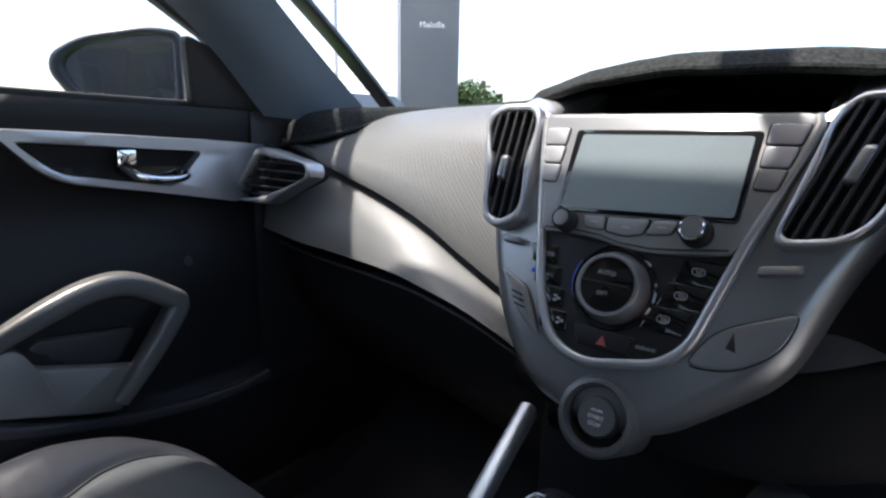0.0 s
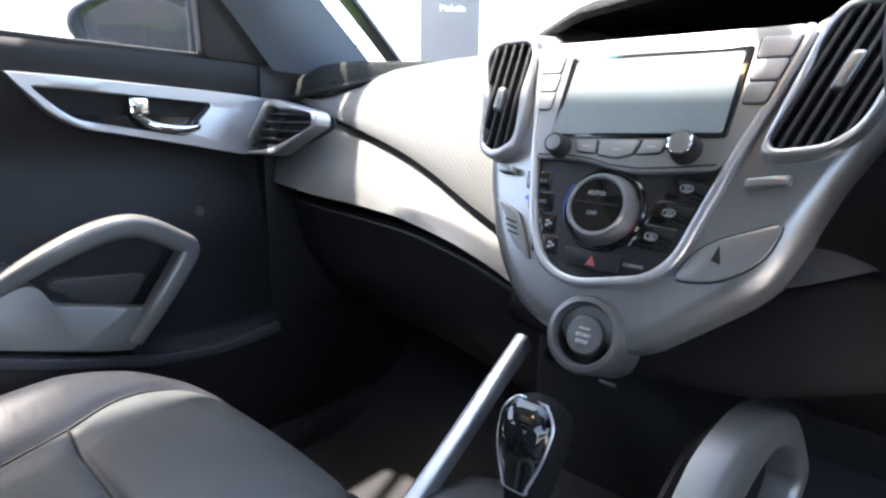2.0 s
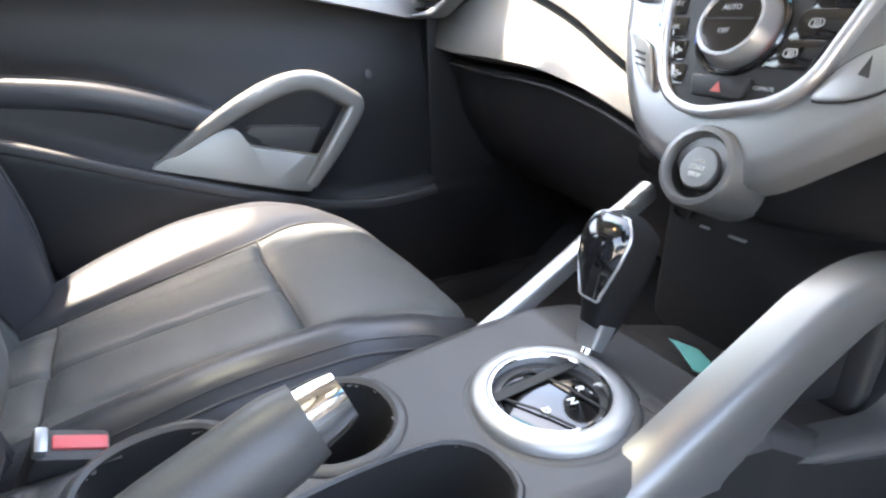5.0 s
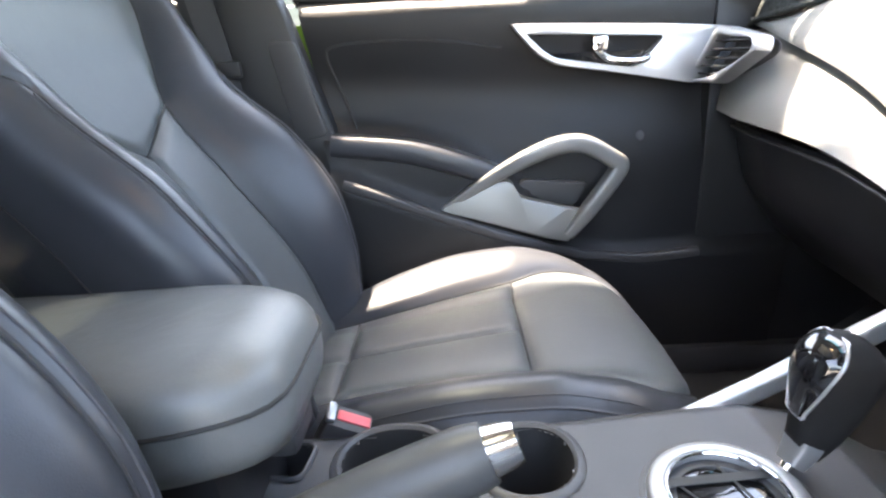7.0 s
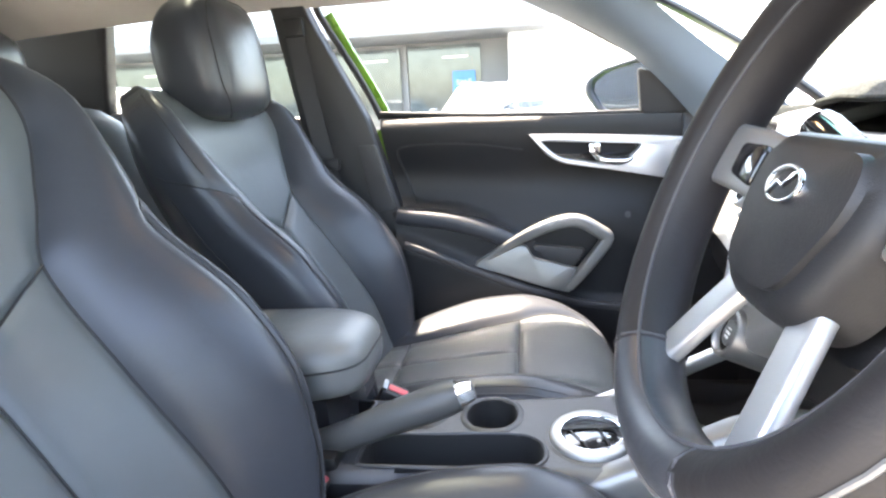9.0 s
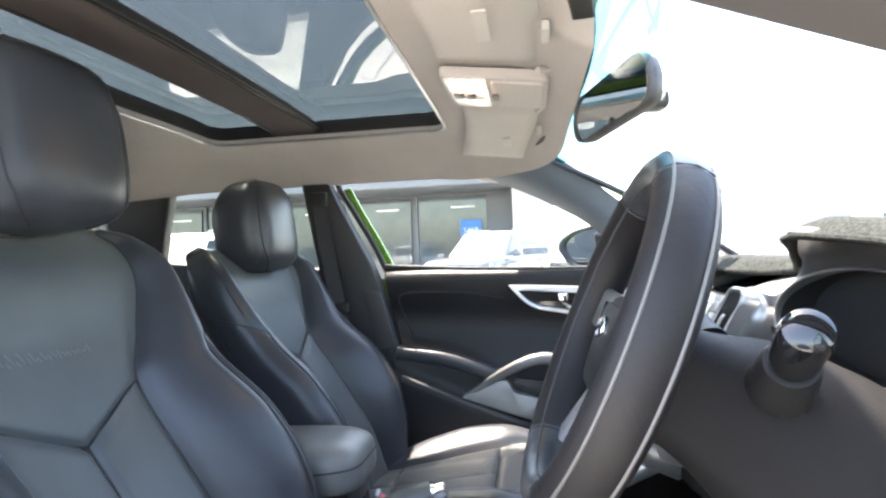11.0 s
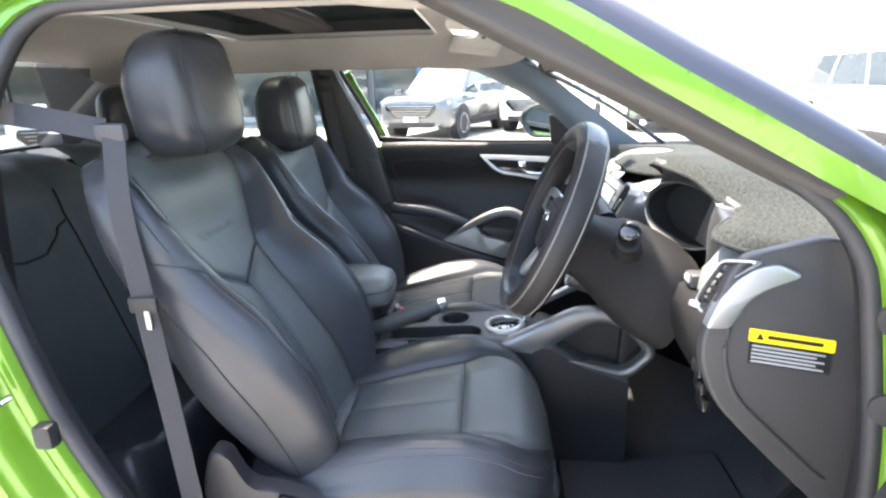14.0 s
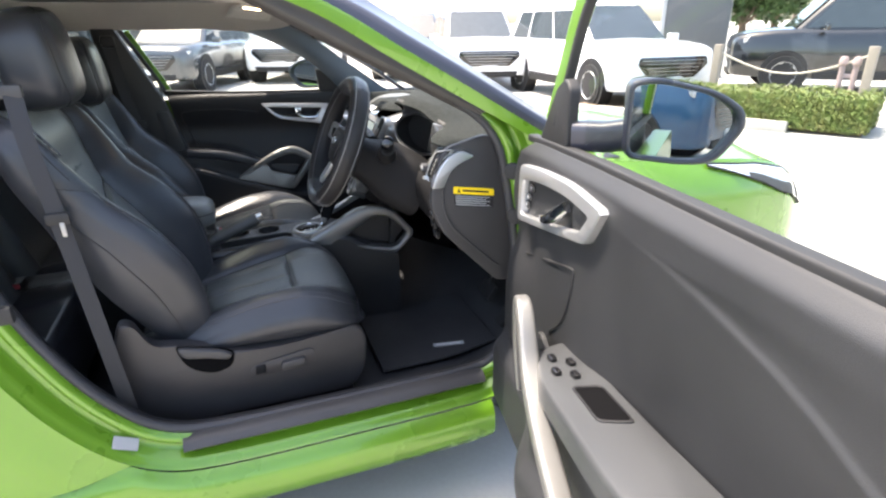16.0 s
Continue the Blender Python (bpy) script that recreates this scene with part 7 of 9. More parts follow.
for q, z in ((0.222, 1.046), (0.204, 1.020), (0.194, 1.000)):
    part("mirror_switch", plate(ellipse(q, z, 0.014, 0.009, 20, 3), lambda a, b, c: DR(a, b, c - 0.004), 0.010, 0.003), GLOSS, dd)
    part("switch_mark", plate(ellipse(q, z, 0.005, 0.003, 12), lambda a, b, c: DR(a, b, c + 0.006), 0.0006), GREY_PRINT, dd)
# edge of the sunken lower panel
part("panel_edge", sweep(spline([DR(a, b, dtrim(a, b) + 0.001) for a, b in ((0.140, 0.854), (0.341, 0.919), (0.456, 0.951), (0.475, 0.944), (0.460, 0.878), (0.430, 0.818), (0.374, 0.766))], 6), circle(0.003, 6), up=DNRM), RUBBER, dd)
# blank panel beside the handle
part("blank_panel", plate(rounded([(0.455, 1.084), (0.545, 1.086), (0.506, 1.042), (0.425, 1.026)], 0.008, 4), lambda a, b, c: DR(a, b, c - 0.006), 0.008, 0.002), DOOR_TRIM, dd)
# pull handle and armrest
gp = spline([DR(0.345, 0.60, 0.05), DR(0.340, 0.70, 0.058), DR(0.352, 0.80, 0.066), DR(0.378, 0.848, 0.072), DR(0.418, 0.862, 0.078), DR(0.458, 0.838, 0.084), DR(0.505, 0.785, 0.090), DR(0.553, 0.752, 0.096), DR(0.644, 0.700, 0.102), DR(0.74, 0.65, 0.104)], 8)
ng = len(gp) - 1
part("pull_handle", sweep(gp, slab(0.026, 0.034, 0.009, 5), up=DNRM, scales=[curve([(0, 0.55), (0.3, 0.75), (0.5, 1.0), (1, 1.25)], i / ng) for i in range(ng + 1)]), HANDLE_GREY, dd, "satin grey pull handle", smooth=60)
part("grab_slot", plate(rounded([(0.36, 0.62), (0.362, 0.74), (0.375, 0.77), (0.40, 0.775), (0.44, 0.75), (0.50, 0.70), (0.53, 0.62)], 0.02, 5), lambda a, b, c: DR(a, b, c + 0.020), 0.010, 0.003), RUBBER, dd, "dark slot behind the pull handle")
arm = rounded([(0.43, -0.02), (0.60, -0.02), (0.85, -0.02), (1.15, -0.02), (1.15, 0.10), (0.85, 0.110), (0.60, 0.100), (0.46, 0.065)], 0.035, 6)
part("armrest", plate(arm, lambda a, b, c: DR(a, 0.742 + 0.15 * (a - 0.5) + c, b), 0.045, 0.014), ARMREST, dd, "grey armrest with window switches")
for q, w in ((0.520, 0.050), (0.545, 0.022), (0.575, 0.062), (0.595, 0.034)):
    part("window_switch", box(*DR(q, 0.790 + 0.15 * (q - 0.5), w), 0.020, 0.014, 0.014, 0.004), GLOSS, dd)
cup = rounded([(0.627, 0.056), (0.634, 0.002), (0.760, 0.004), (0.745, 0.060)], 0.012, 5)
cu = resample(cup, 64)
cc = sum(cu, Vector((0, 0))) / 64
part("grab_pocket", ring_plate(cu, [cc + (p - cc) * 0.88 for p in cu], lambda a, b, c: DR(a, 0.784 + 0.15 * (a - 0.5) + c, b), 0.006, 0.002), PLASTIC, dd)
# lies flush on the armrest; its black stands for the pocket's shaded depth
part("pocket_floor", plate([cc + (p - cc) * 0.9 for p in cu], lambda a, b, c: DR(a, 0.786 + 0.15 * (a - 0.5) + c, b), 0.002), HOLLOW_SHADE, dd, "near-black plate shading the grab pocket")
part("door_end", sweep([DR(lerp_table([(0.36, 0.05), (0.7, 0.06), (0.95, 0.12), (1.10, 0.15)], z), z, -0.06) for z in (0.36, 0.6, 0.9, 1.10)], slab(0.05, 0.02, 0.006), up=DNRM), RUBBER, dd)
wm = thing("wing_mirror", "black wing mirror with green shell on the open door", "wing mirror", "wing mirrors")
wing_mirror(wm, (1.335, 0.835, 1.222), (0.88, -0.47, 0.035), 1, (0.107, 0.076))
part("mirror_arm", sweep([(1.165, 0.735, 1.178), (1.22, 0.765, 1.182), (1.29, 0.815, 1.200)], slab(0.06, 0.060, 0.020), up=(0, 0, 1)), NAVY, wm)

# ---------------------------------------------------------------- centre console
con = thing("centre_console", "grey-black plastic centre console with cup holders between the seats", "console")


def con_z(y):
    return lerp_table([(-0.45, 0.62), (-0.1, 0.645), (0.1, 0.652), (0.2, 0.655), (0.36, 0.662), (0.42, 0.650), (0.50, 0.60), (0.62, 0.56)], y)


def con_half(y):
    return lerp_table([(-0.45, 0.105), (0.0, 0.105), (0.12, 0.100), (0.3, 0.112), (0.45, 0.115), (0.62, 0.125)], y)


CX = 0.035
WELLS = ((-0.018, 0.030, 0.046, 0.050), (-0.008, 0.150, 0.046, 0.042))
TRAY = rounded([(0.052, -0.03), (0.126, -0.03), (0.130, 0.205), (0.110, 0.229), (0.070, 0.227), (0.050, 0.205), (0.046, 0.150), (0.049, 0.08)], [0.01, 0.01, 0.03, 0.03, 0.03, 0.03, 0.04, 0.03], 5)
BIN = rounded([(-0.055, -0.110), (-0.010, -0.110), (0.0, -0.050), (-0.045, -0.045)], 0.01, 4)


def inside(loop, x, y):
    hit = False
    for p, q in zip(loop, loop[1:] + loop[:1]):
        if (p[1] > y) != (q[1] > y) and x < (q[0] - p[0]) * (y - p[1]) / (q[1] - p[1]) + p[0]:
            hit = not hit
    return hit


def in_well(x, y):
    return any(((x - a) / (c * 0.96)) ** 2 + ((y - b) / (d * 0.96)) ** 2 < 1 for a, b, c, d in WELLS) or inside(TRAY, x, y) or inside(BIN, x, y)


fine = []
for k in range(215):
    y = -0.45 + 1.07 * k / 214
    zt, h = con_z(y), con_half(y)
    prof = [(-h - 0.015, 0.27), (-h - 0.004, zt - 0.06), (-h, zt - 0.018), (-h + 0.006, zt - 0.005), (-h + 0.018, zt)] + [(-h + 0.018 + (2 * h - 0.036) * j / 44, zt) for j in range(1, 44)] + [(h - 0.018, zt), (h - 0.006, zt - 0.005), (h, zt - 0.018), (h + 0.004, zt - 0.06), (h + 0.015, 0.27)]
    fine.append([(CX + x, y, z) for x, z in prof])
bm = grid(fine)
gone = []
for f in bm.faces:
    c = f.calc_center_median()
    if c.z > con_z(c.y) - 0.004 and in_well(c.x, c.y):
        gone.append(f)
bmesh.ops.delete(bm, geom=gone, context="FACES")
sides = grid([[r[0], r[1], r[2]] for r in fine])
part("console_side", sides, PLASTIC, con, "black console side")
part("console_side", grid([[r[-3], r[-2], r[-1]] for r in fine]), PLASTIC, con, "black console side")
bmesh.ops.delete(bm, geom=[f for f in bm.faces if f.calc_center_median().z < con_z(f.calc_center_median().y) - 0.03], context="FACES")
part("console_body", bm, CONSOLE, con, "grey-black console moulding", smooth=45)


def well(loop, depth, name, rim=0.006):
    """A sunken well with a rounded rim round a 2D outline on the console's top."""
    n_ = 56
    o = resample(loop, n_)
    c = sum(o, Vector((0, 0))) / n_
    rows = []
    for grow, dz in ((rim * 1.2, 0.0008), (rim * 0.7, 0.0035), (0.0, 0.0040), (-rim * 0.5, 0.0015), (-rim * 0.6, -0.006), (-rim * 0.9, -depth * 0.6), (-rim * 1.4, -depth), (-9, -depth)):
        row = []
        for p in o:
            q = p + (p - c).normalized() * grow if grow > -1 else c + (p - c) * 0.01
            row.append(TOPZ(q.x, q.y, dz))
        rows.append(row)
    part(name, grid(rows[:4], closed_u=True), CONSOLE, con)
    part("well_wall", grid(rows[3:], closed_u=True), RUBBER, con, "dark moulded well")
# cup holders: dark wells set in a raised rim
TOPZ = lambda a, b, c: Vector((a, b, con_z(b) + c))
for cx, cy, rx, ry in WELLS:
    well(ellipse(cx, cy, rx, ry, 48, 2.2), 0.075, "cup_holder")
well(TRAY, 0.06, "side_tray", 0.004)
well(BIN, 0.04, "front_bin", 0.003)
# selector plate and ring
gear = thing("gear_selector", "black and silver automatic gear lever with chrome ring gate", "gear lever")
GCX, GCY = 0.053, 0.293
go = ellipse(GCX, GCY, 0.061, 0.058, 64)
GZ = lambda a, b, c: Vector((a, b, 0.658 + 0.05 * (b - 0.29) + c))
shrink = lambda k: [(GCX - 0.002 * (1 - k) + (p - GCX) * k, GCY + (q - GCY) * k) for p, q in go]
part("gate_ring", grid([[GZ(p, q, w) for p, q in shrink(k)] for k, w in ((1.0, -0.006), (1.0, 0.004), (0.985, 0.0075), (0.95, 0.0098), (0.86, 0.0115), (0.79, 0.0115), (0.765, 0.0105), (0.752, 0.0080), (0.748, -0.004))], closed_u=True), RING, gear, "broad satin silver gate ring", smooth=50)
part("ring_lip", sweep([GZ(p, q, 0.0085) for p, q in shrink(0.742)], circle(0.0016, 6), closed=True), CHROME, gear, "thin chrome lip inside the ring")
part("ring_collar", grid([[GZ(p, q, w) for p, q in shrink(k)] for k, w in ((1.16, -0.004), (1.12, 0.0006), (1.06, 0.0022), (1.0, 0.0022))], closed_u=True), CONSOLE, gear, "grey-black collar round the gate ring", smooth=60)
part("gate_plate", grid([[GZ(p, q, w) for p, q in shrink(k)] for k, w in ((0.75, -0.004), (0.72, -0.0005), (0.6, 0.0012), (0.4, 0.0026), (0.2, 0.0036), (0.01, 0.0040))], closed_u=True, caps=True), GLOSS, gear, "gloss black domed gate plate", smooth=60)
for q0, q1 in (((0.016, 0.300), (0.090, 0.318)), ((0.034, 0.262), (0.088, 0.288))):
    part("gate_line", sweep([GZ(*q0, 0.0035), GZ((q0[0] + q1[0]) / 2, (q0[1] + q1[1]) / 2, 0.0058), GZ(*q1, 0.0035)], slab(0.0022, 0.0012, 0.0005)), RUBBER, gear)
part("lock_cover", box(0.098, 0.350, 0.6605, 0.016, 0.012, 0.004, 0.0015), PLASTIC_SOFT, gear, "small shift-lock cover")
for tx, u, v in (("P", 0.064, 0.330), ("R", 0.060, 0.316), ("N", 0.068, 0.302), ("D", 0.066, 0.280)):
    write_text("gate_text", tx, 0.009, Matrix.Translation(GZ(u, v, 0.0056)) @ Matrix.Rotation(radians(-8), 4, "Z"), WHITE_PAPER, gear)
part("gate_slot", sweep([GZ(0.035, 0.255, 0.0055), GZ(0.033, 0.335, 0.0055)], slab(0.009, 0.0015, 0.0006)), RUBBER, gear)
lv = [Vector((0.032, 0.340, 0.655)), Vector((0.028, 0.350, 0.668)), Vector((0.025, 0.360, 0.681))]
part("lever_shaft", sweep(lv, circle(0.0052, 16), up=(1, 0, 0)), CHROME, gear, "chrome lever shaft")
part("knob_collar", sweep([Vector((0.0275, 0.353, 0.670)), Vector((0.025, 0.360, 0.681)), Vector((0.024, 0.364, 0.690))], slab(0.020, 0.026, 0.006), up=(1, 0, 0), scales=[0.75, 0.95, 1.05]), SILVER_DARK, gear, "satin collar under the knob")
# club-shaped knob: rear and front edges of its sections
KS = [((0.350, 0.694), (0.374, 0.672), 0.012), ((0.351, 0.712), (0.388, 0.690), 0.0155), ((0.350, 0.733), (0.400, 0.714), 0.0200), ((0.349, 0.752), (0.409, 0.739), 0.0235), ((0.353, 0.767), (0.412, 0.755), 0.0240), ((0.361, 0.776), (0.406, 0.766), 0.0200), ((0.371, 0.7805), (0.398, 0.7745), 0.0130), ((0.383, 0.782), (0.389, 0.780), 0.0040)]
ka, kb = spline([(0, *r[0]) for r in KS], 5), spline([(0, *r[1]) for r in KS], 5)
kw = [max(0.002, curve([(i * 5, r[2]) for i, r in enumerate(KS)], i)) for i in range(len(ka))]
rows, mids_ = [], []
for i, (a_, b_, w) in enumerate(zip(ka, kb, kw)):
    c_ = (a_ + b_) / 2 + Vector((0.024 - 0.003 * i / len(ka), 0, 0))
    h_ = (b_ - a_) / 2
    mids_.append(c_)
    rows.append([c_ + Vector((w * math.copysign(abs(math.cos(t)) ** 0.8, math.cos(t)), 0, 0)) + h_ * math.copysign(abs(math.sin(t)) ** 0.8, math.sin(t)) for t in [2 * math.pi * j / 32 for j in range(32)]])
part("lever_knob", grid(rows, closed_u=True, caps=True), SHROUD, gear, "grey-black leather lever knob", smooth=70)
i0, i1 = 6, len(rows) - 5
wide = lambda i: 1.12 * math.sin(math.pi * min(1.0, (i - i0 + 0.9) / (i1 - i0 + 1.5) * 0.66 + 0.08)) ** 0.75


def skin(i, t, d):
    """A point on the knob's skin at section i and angle t, d proud of it."""
    h_ = (kb[i] - ka[i]) / 2
    v_ = Vector((kw[i] * math.copysign(abs(math.cos(t)) ** 0.8, math.cos(t)), 0, 0)) + h_ * math.copysign(abs(math.sin(t)) ** 0.8, math.sin(t))
    return mids_[i] + v_ * (1 + d / max(0.004, v_.length))


part("knob_inlay", grid([[skin(i, 1.5 * math.pi + wide(i) * (k - 8) / 8, 0.0012) for k in range(17)] for i in range(i0, i1)]), GLOSS, gear, "gloss black inlay", smooth=70)
loop_ = [skin(i, 1.5 * math.pi - wide(i), 0.0012) for i in range(i0, i1)] + [skin(i, 1.5 * math.pi + wide(i), 0.0012) for i in range(i1 - 1, i0 - 1, -1)]
part("knob_trim", sweep(spline(loop_, 2, True), circle(0.0014, 6), up=(1, 0.2, 0), closed=True), SILVER, gear, "silver line round the inlay")
# silver rails at both sides, with the loop towards the driver
rail = spline([(-0.106, 0.552, 0.738), (-0.098, 0.49, 0.712), (-0.087, 0.41, 0.677), (-0.076, 0.335, 0.648), (-0.066, 0.27, 0.630), (-0.056, 0.20, 0.618)], 8)
part("console_rail", sweep(rail, slab(0.018, 0.022, 0.007), scales=[lerp_table([(0, 1.1), (0.6, 1.0), (1, 0.5)], i / (len(rail) - 1)) for i in range(len(rail))]), SILVER, con, "satin silver console rail")
side = rounded([(0.240, 0.630), (0.50, 0.758), (0.600, 0.742), (0.692, 0.635), (0.615, 0.548), (0.36, 0.622)], [0.015, 0.06, 0.05, 0.03, 0.04, 0.02], 8)
hole = rounded([(0.420, 0.642), (0.53, 0.716), (0.592, 0.706), (0.658, 0.633), (0.610, 0.578), (0.440, 0.608)], [0.02, 0.05, 0.04, 0.02, 0.03, 0.02], 8)
CS = lambda a, b, c: Vector((0.117 + 0.10 * max(0, a - 0.45) + c, a, b))
part("rail_loop", ring_plate(resample(side, 110, (0.240, 0.630)), resample(hole, 110, (0.420, 0.642)), CS, 0.032, 0.009), LOOP_GREY, con, "grey loop-shaped console side")
part("loop_pocket", plate(hole, lambda a, b, c: CS(a, b, c - 0.03), 0.004), PLASTIC, con)
part("stack_foot_panel", plate(rounded([(-0.115, 0.56), (0.125, 0.56), (0.13, 0.77), (-0.12, 0.77)], 0.02), lambda a, b, c: Vector((a, 0.62 - c - 0.25 * (b - 0.66) * -0.2, b)), 0.02, 0.008), RUBBER, con, "black lower stack panel")
for x, w in ((-0.06, 0.012), (-0.02, 0.02)):
    part("socket_mark", box(x, 0.597, 0.70, w, 0.004, 0.003, 0.001), GREY_PRINT, con)
part("power_socket", lathe([(0.014, 0), (0.014, 0.006), (0.011, 0.007), (0.010, 0.002), (0.0005, 0.002)], 24), PLASTIC, con, m=Matrix.Translation((-0.09, 0.598, 0.715)) @ Matrix.Rotation(radians(90), 4, "X"))
card = thing("folded_card", "teal paper card lying in the console tray", "card")
part("card_sheet", solid([[(0.026, 0.452, 0.648), (0.047, 0.441, 0.651), (0.070, 0.430, 0.648)], [(0.034, 0.486, 0.630), (0.055, 0.475, 0.632), (0.078, 0.464, 0.628)]], (0, 0, -0.001)), TEAL_CARD, card)

# handbrake
hb = thing("handbrake", "black leather handbrake lever with chrome release button", "handbrake")
hp = spline([(0.098, -0.105, 0.660), (0.096, -0.05, 0.676), (0.092, 0.02, 0.704), (0.087, 0.075, 0.724), (0.083, 0.112, 0.737)], 6)
nn = len(hp)
part("brake_grip", sweep(hp, [(q[0] * 1.0, q[1] * 1.1) for q in circle(0.0215, 24)], scales=[lerp_table([(0, 0.75), (0.25, 0.9), (0.6, 1.05), (0.9, 1.05), (1, 0.92)], i / (nn - 1)) for i in range(nn)]), GRIP_SOFT, hb, "black leather grip", smooth=60)
part("release_button", sweep([(0.083, 0.112, 0.737), (0.082, 0.124, 0.741), (0.0815, 0.132, 0.744)], slab(0.026, 0.028, 0.008), scales=[1.1, 1.0, 0.85]), CHROME, hb, "chrome release button")
part("lever_boot", box(0.098, -0.10, 0.648, 0.07, 0.09, 0.03, 0.012), PLASTIC, hb)

# armrest lid
arm_ = thing("console_armrest", "black leather armrest lid over the console box", "armrest")
AX, AY = -0.004, -0.218
ao = rounded([(-0.105, -0.22), (0.105, -0.22), (0.105, 0.12), (0.075, 0.19), (-0.075, 0.19), (-0.105, 0.12)], [0.05, 0.05, 0.08, 0.07, 0.07, 0.08], 8)
pts = resample(ao, 72)
rows = []
for sc, dz in ((0.90, 0.0), (0.985, 0.006), (1.0, 0.022), (1.0, 0.040), (0.985, 0.056), (0.95, 0.068), (0.88, 0.076), (0.7, 0.082), (0.45, 0.085), (0.2, 0.086), (0.02, 0.086)):
    rows.append([Vector((AX + p.x * sc, AY + p.y * sc, 0.715 + dz + 0.02 * (p.y * sc + 0.2))) for p in pts])
part("armrest_pad", grid(rows, closed_u=True, caps=True), LEATHER_COARSE, arm_, "grained black leather pad, lightened for the sun on it", smooth=70)
part("pad_seam", sweep([Vector((AX + p.x * 1.002, AY + p.y * 1.002, 0.715 + 0.047 + 0.02 * (p.y + 0.2))) for p in pts], circle(0.0016, 6), closed=True), RUBBER, arm_)
part("armrest_box", box(AX, AY - 0.03, 0.66, 0.165, 0.34, 0.12, 0.02), PLASTIC, arm_)
part("lid_latch", box(AX, AY + 0.165, 0.705, 0.06, 0.03, 0.03, 0.01), PLASTIC_SOFT, arm_)

# buckles
for nm, x, y, z, ry in (("buckle", -0.075, -0.02, 0.655, 14), ("buckle", 0.145, -0.085, 0.645, -12)):
    bk = thing("seat_belt_buckle", "black seat belt buckle with red release button", "buckle", "belt buckles")
    M_ = Matrix.Translation((x, y, z - 0.004)) @ Matrix.Rotation(radians(ry), 4, "Y") @ Matrix.Rotation(radians(-28), 4, "X") @ Matrix.Scale(0.85, 4)
    part("buckle_body", box(0, 0, -0.03, 0.034, 0.056, 0.075, 0.008), PLASTIC_SOFT, bk, m=M_)
    part("release_button", box(0, 0.004, 0.007, 0.014, 0.040, 0.006, 0.002), RED, bk, "red release button", m=M_)
    part("buckle_rim", box(0, -0.024, 0.008, 0.026, 0.010, 0.010, 0.003), SILVER_DARK, bk, m=M_)
    part("buckle_strap", sweep([M_ @ Vector((0, 0, -0.06)), M_ @ Vector((0, -0.01, -0.20))], slab(0.006, 0.03, 0.002), up=(1, 0, 0)), BELT, bk)

# ---------------------------------------------------------------- belts
belt = thing("driver_seat_belt", "grey seat belt webbing hanging beside the driver's seat", "seat belt", "seat belts")


def webbing(pts, width, flat):
    rows = []
    f = Vector(flat).normalized()
    for i, p in enumerate(pts):
        d = (pts[min(i + 1, len(pts) - 1)] - pts[max(i - 1, 0)]).normalized()
        w = d.cross(f).normalized()
        rows.append([p - w * width / 2, p - w * width / 6, p + w * width / 6, p + w * width / 2])
    return solid(rows, tuple(f * 0.0016))


p1 = spline([(0.655, -0.66, 1.318), (0.640, -0.50, 1.294), (0.628, -0.380, 1.268)], 6)
part("shoulder_strap", webbing(p1, 0.038, (0.85, 0.1, 0.35)), BELT, belt)
p2 = spline([(0.634, -0.362, 1.258), (0.668, -0.350, 1.15), (0.686, -0.330, 1.0), (0.700, -0.308, 0.78), (0.712, -0.290, 0.58), (0.718, -0.275, 0.40)], 8)
part("hanging_strap", webbing(p2, 0.036, (1, 0.2, 0)), BELT, belt)
part("strap_guide", box(0.629, -0.368, 1.264, 0.018, 0.052, 0.030, 0.008), PLASTIC_SOFT, belt, "black strap guide on the seat shoulder")
part("belt_tongue", box(0.690, -0.328, 0.985, 0.012, 0.050, 0.028, 0.005), PLASTIC, belt)
part("tongue_plate", box(0.698, -0.320, 0.960, 0.004, 0.010, 0.034, 0.002), SILVER_DARK, belt, "steel belt tongue")
belt2 = thing("passenger_seat_belt", "grey seat belt webbing against the passenger side pillar", "seat belt", "seat belts")
part("hanging_strap", webbing(spline([(-0.655, -0.365, 1.33), (-0.672, -0.345, 1.15), (-0.684, -0.320, 0.98), (-0.69, -0.29, 0.80), (-0.70, -0.26, 0.55)], 8), 0.046, (1, 0.25, 0)), BELT, belt2)
part("upper_guide", box(-0.652, -0.362, 1.335, 0.02, 0.055, 0.045, 0.008), PLASTIC, belt2)
part("belt_tongue", box(-0.672, -0.312, 0.99, 0.014, 0.06, 0.03, 0.006), PLASTIC, belt2)

# ---------------------------------------------------------------- overhead
oh = thing("overhead_console", "beige overhead console with lit map lamps", "interior lamp")
OZ = lambda a, b, c: Vector((a, b, roof_z(a, b) - 0.006 - c))
part("console_base", plate(rounded([(-0.095, 0.148), (0.095, 0.148), (0.090, 0.335), (-0.090, 0.335)], 0.02, 6), OZ, 0.018, 0.006), VISOR, oh, "beige overhead moulding")
part("lamp_panel", plate(rounded([(-0.088, 0.155), (0.088, 0.155), (0.088, 0.228), (-0.088, 0.228)], 0.008, 4), lambda a, b, c: OZ(a, b, c + 0.017), 0.004, 0.002), LENS, oh)
part("lamp_lens", plate(rounded([(0.022, 0.163), (0.080, 0.163), (0.080, 0.220), (0.022, 0.220)], 0.006, 4), lambda a, b, c: OZ(a, b, c + 0.020), 0.004, 0.002), LAMP, oh, "lit warm map lamp")
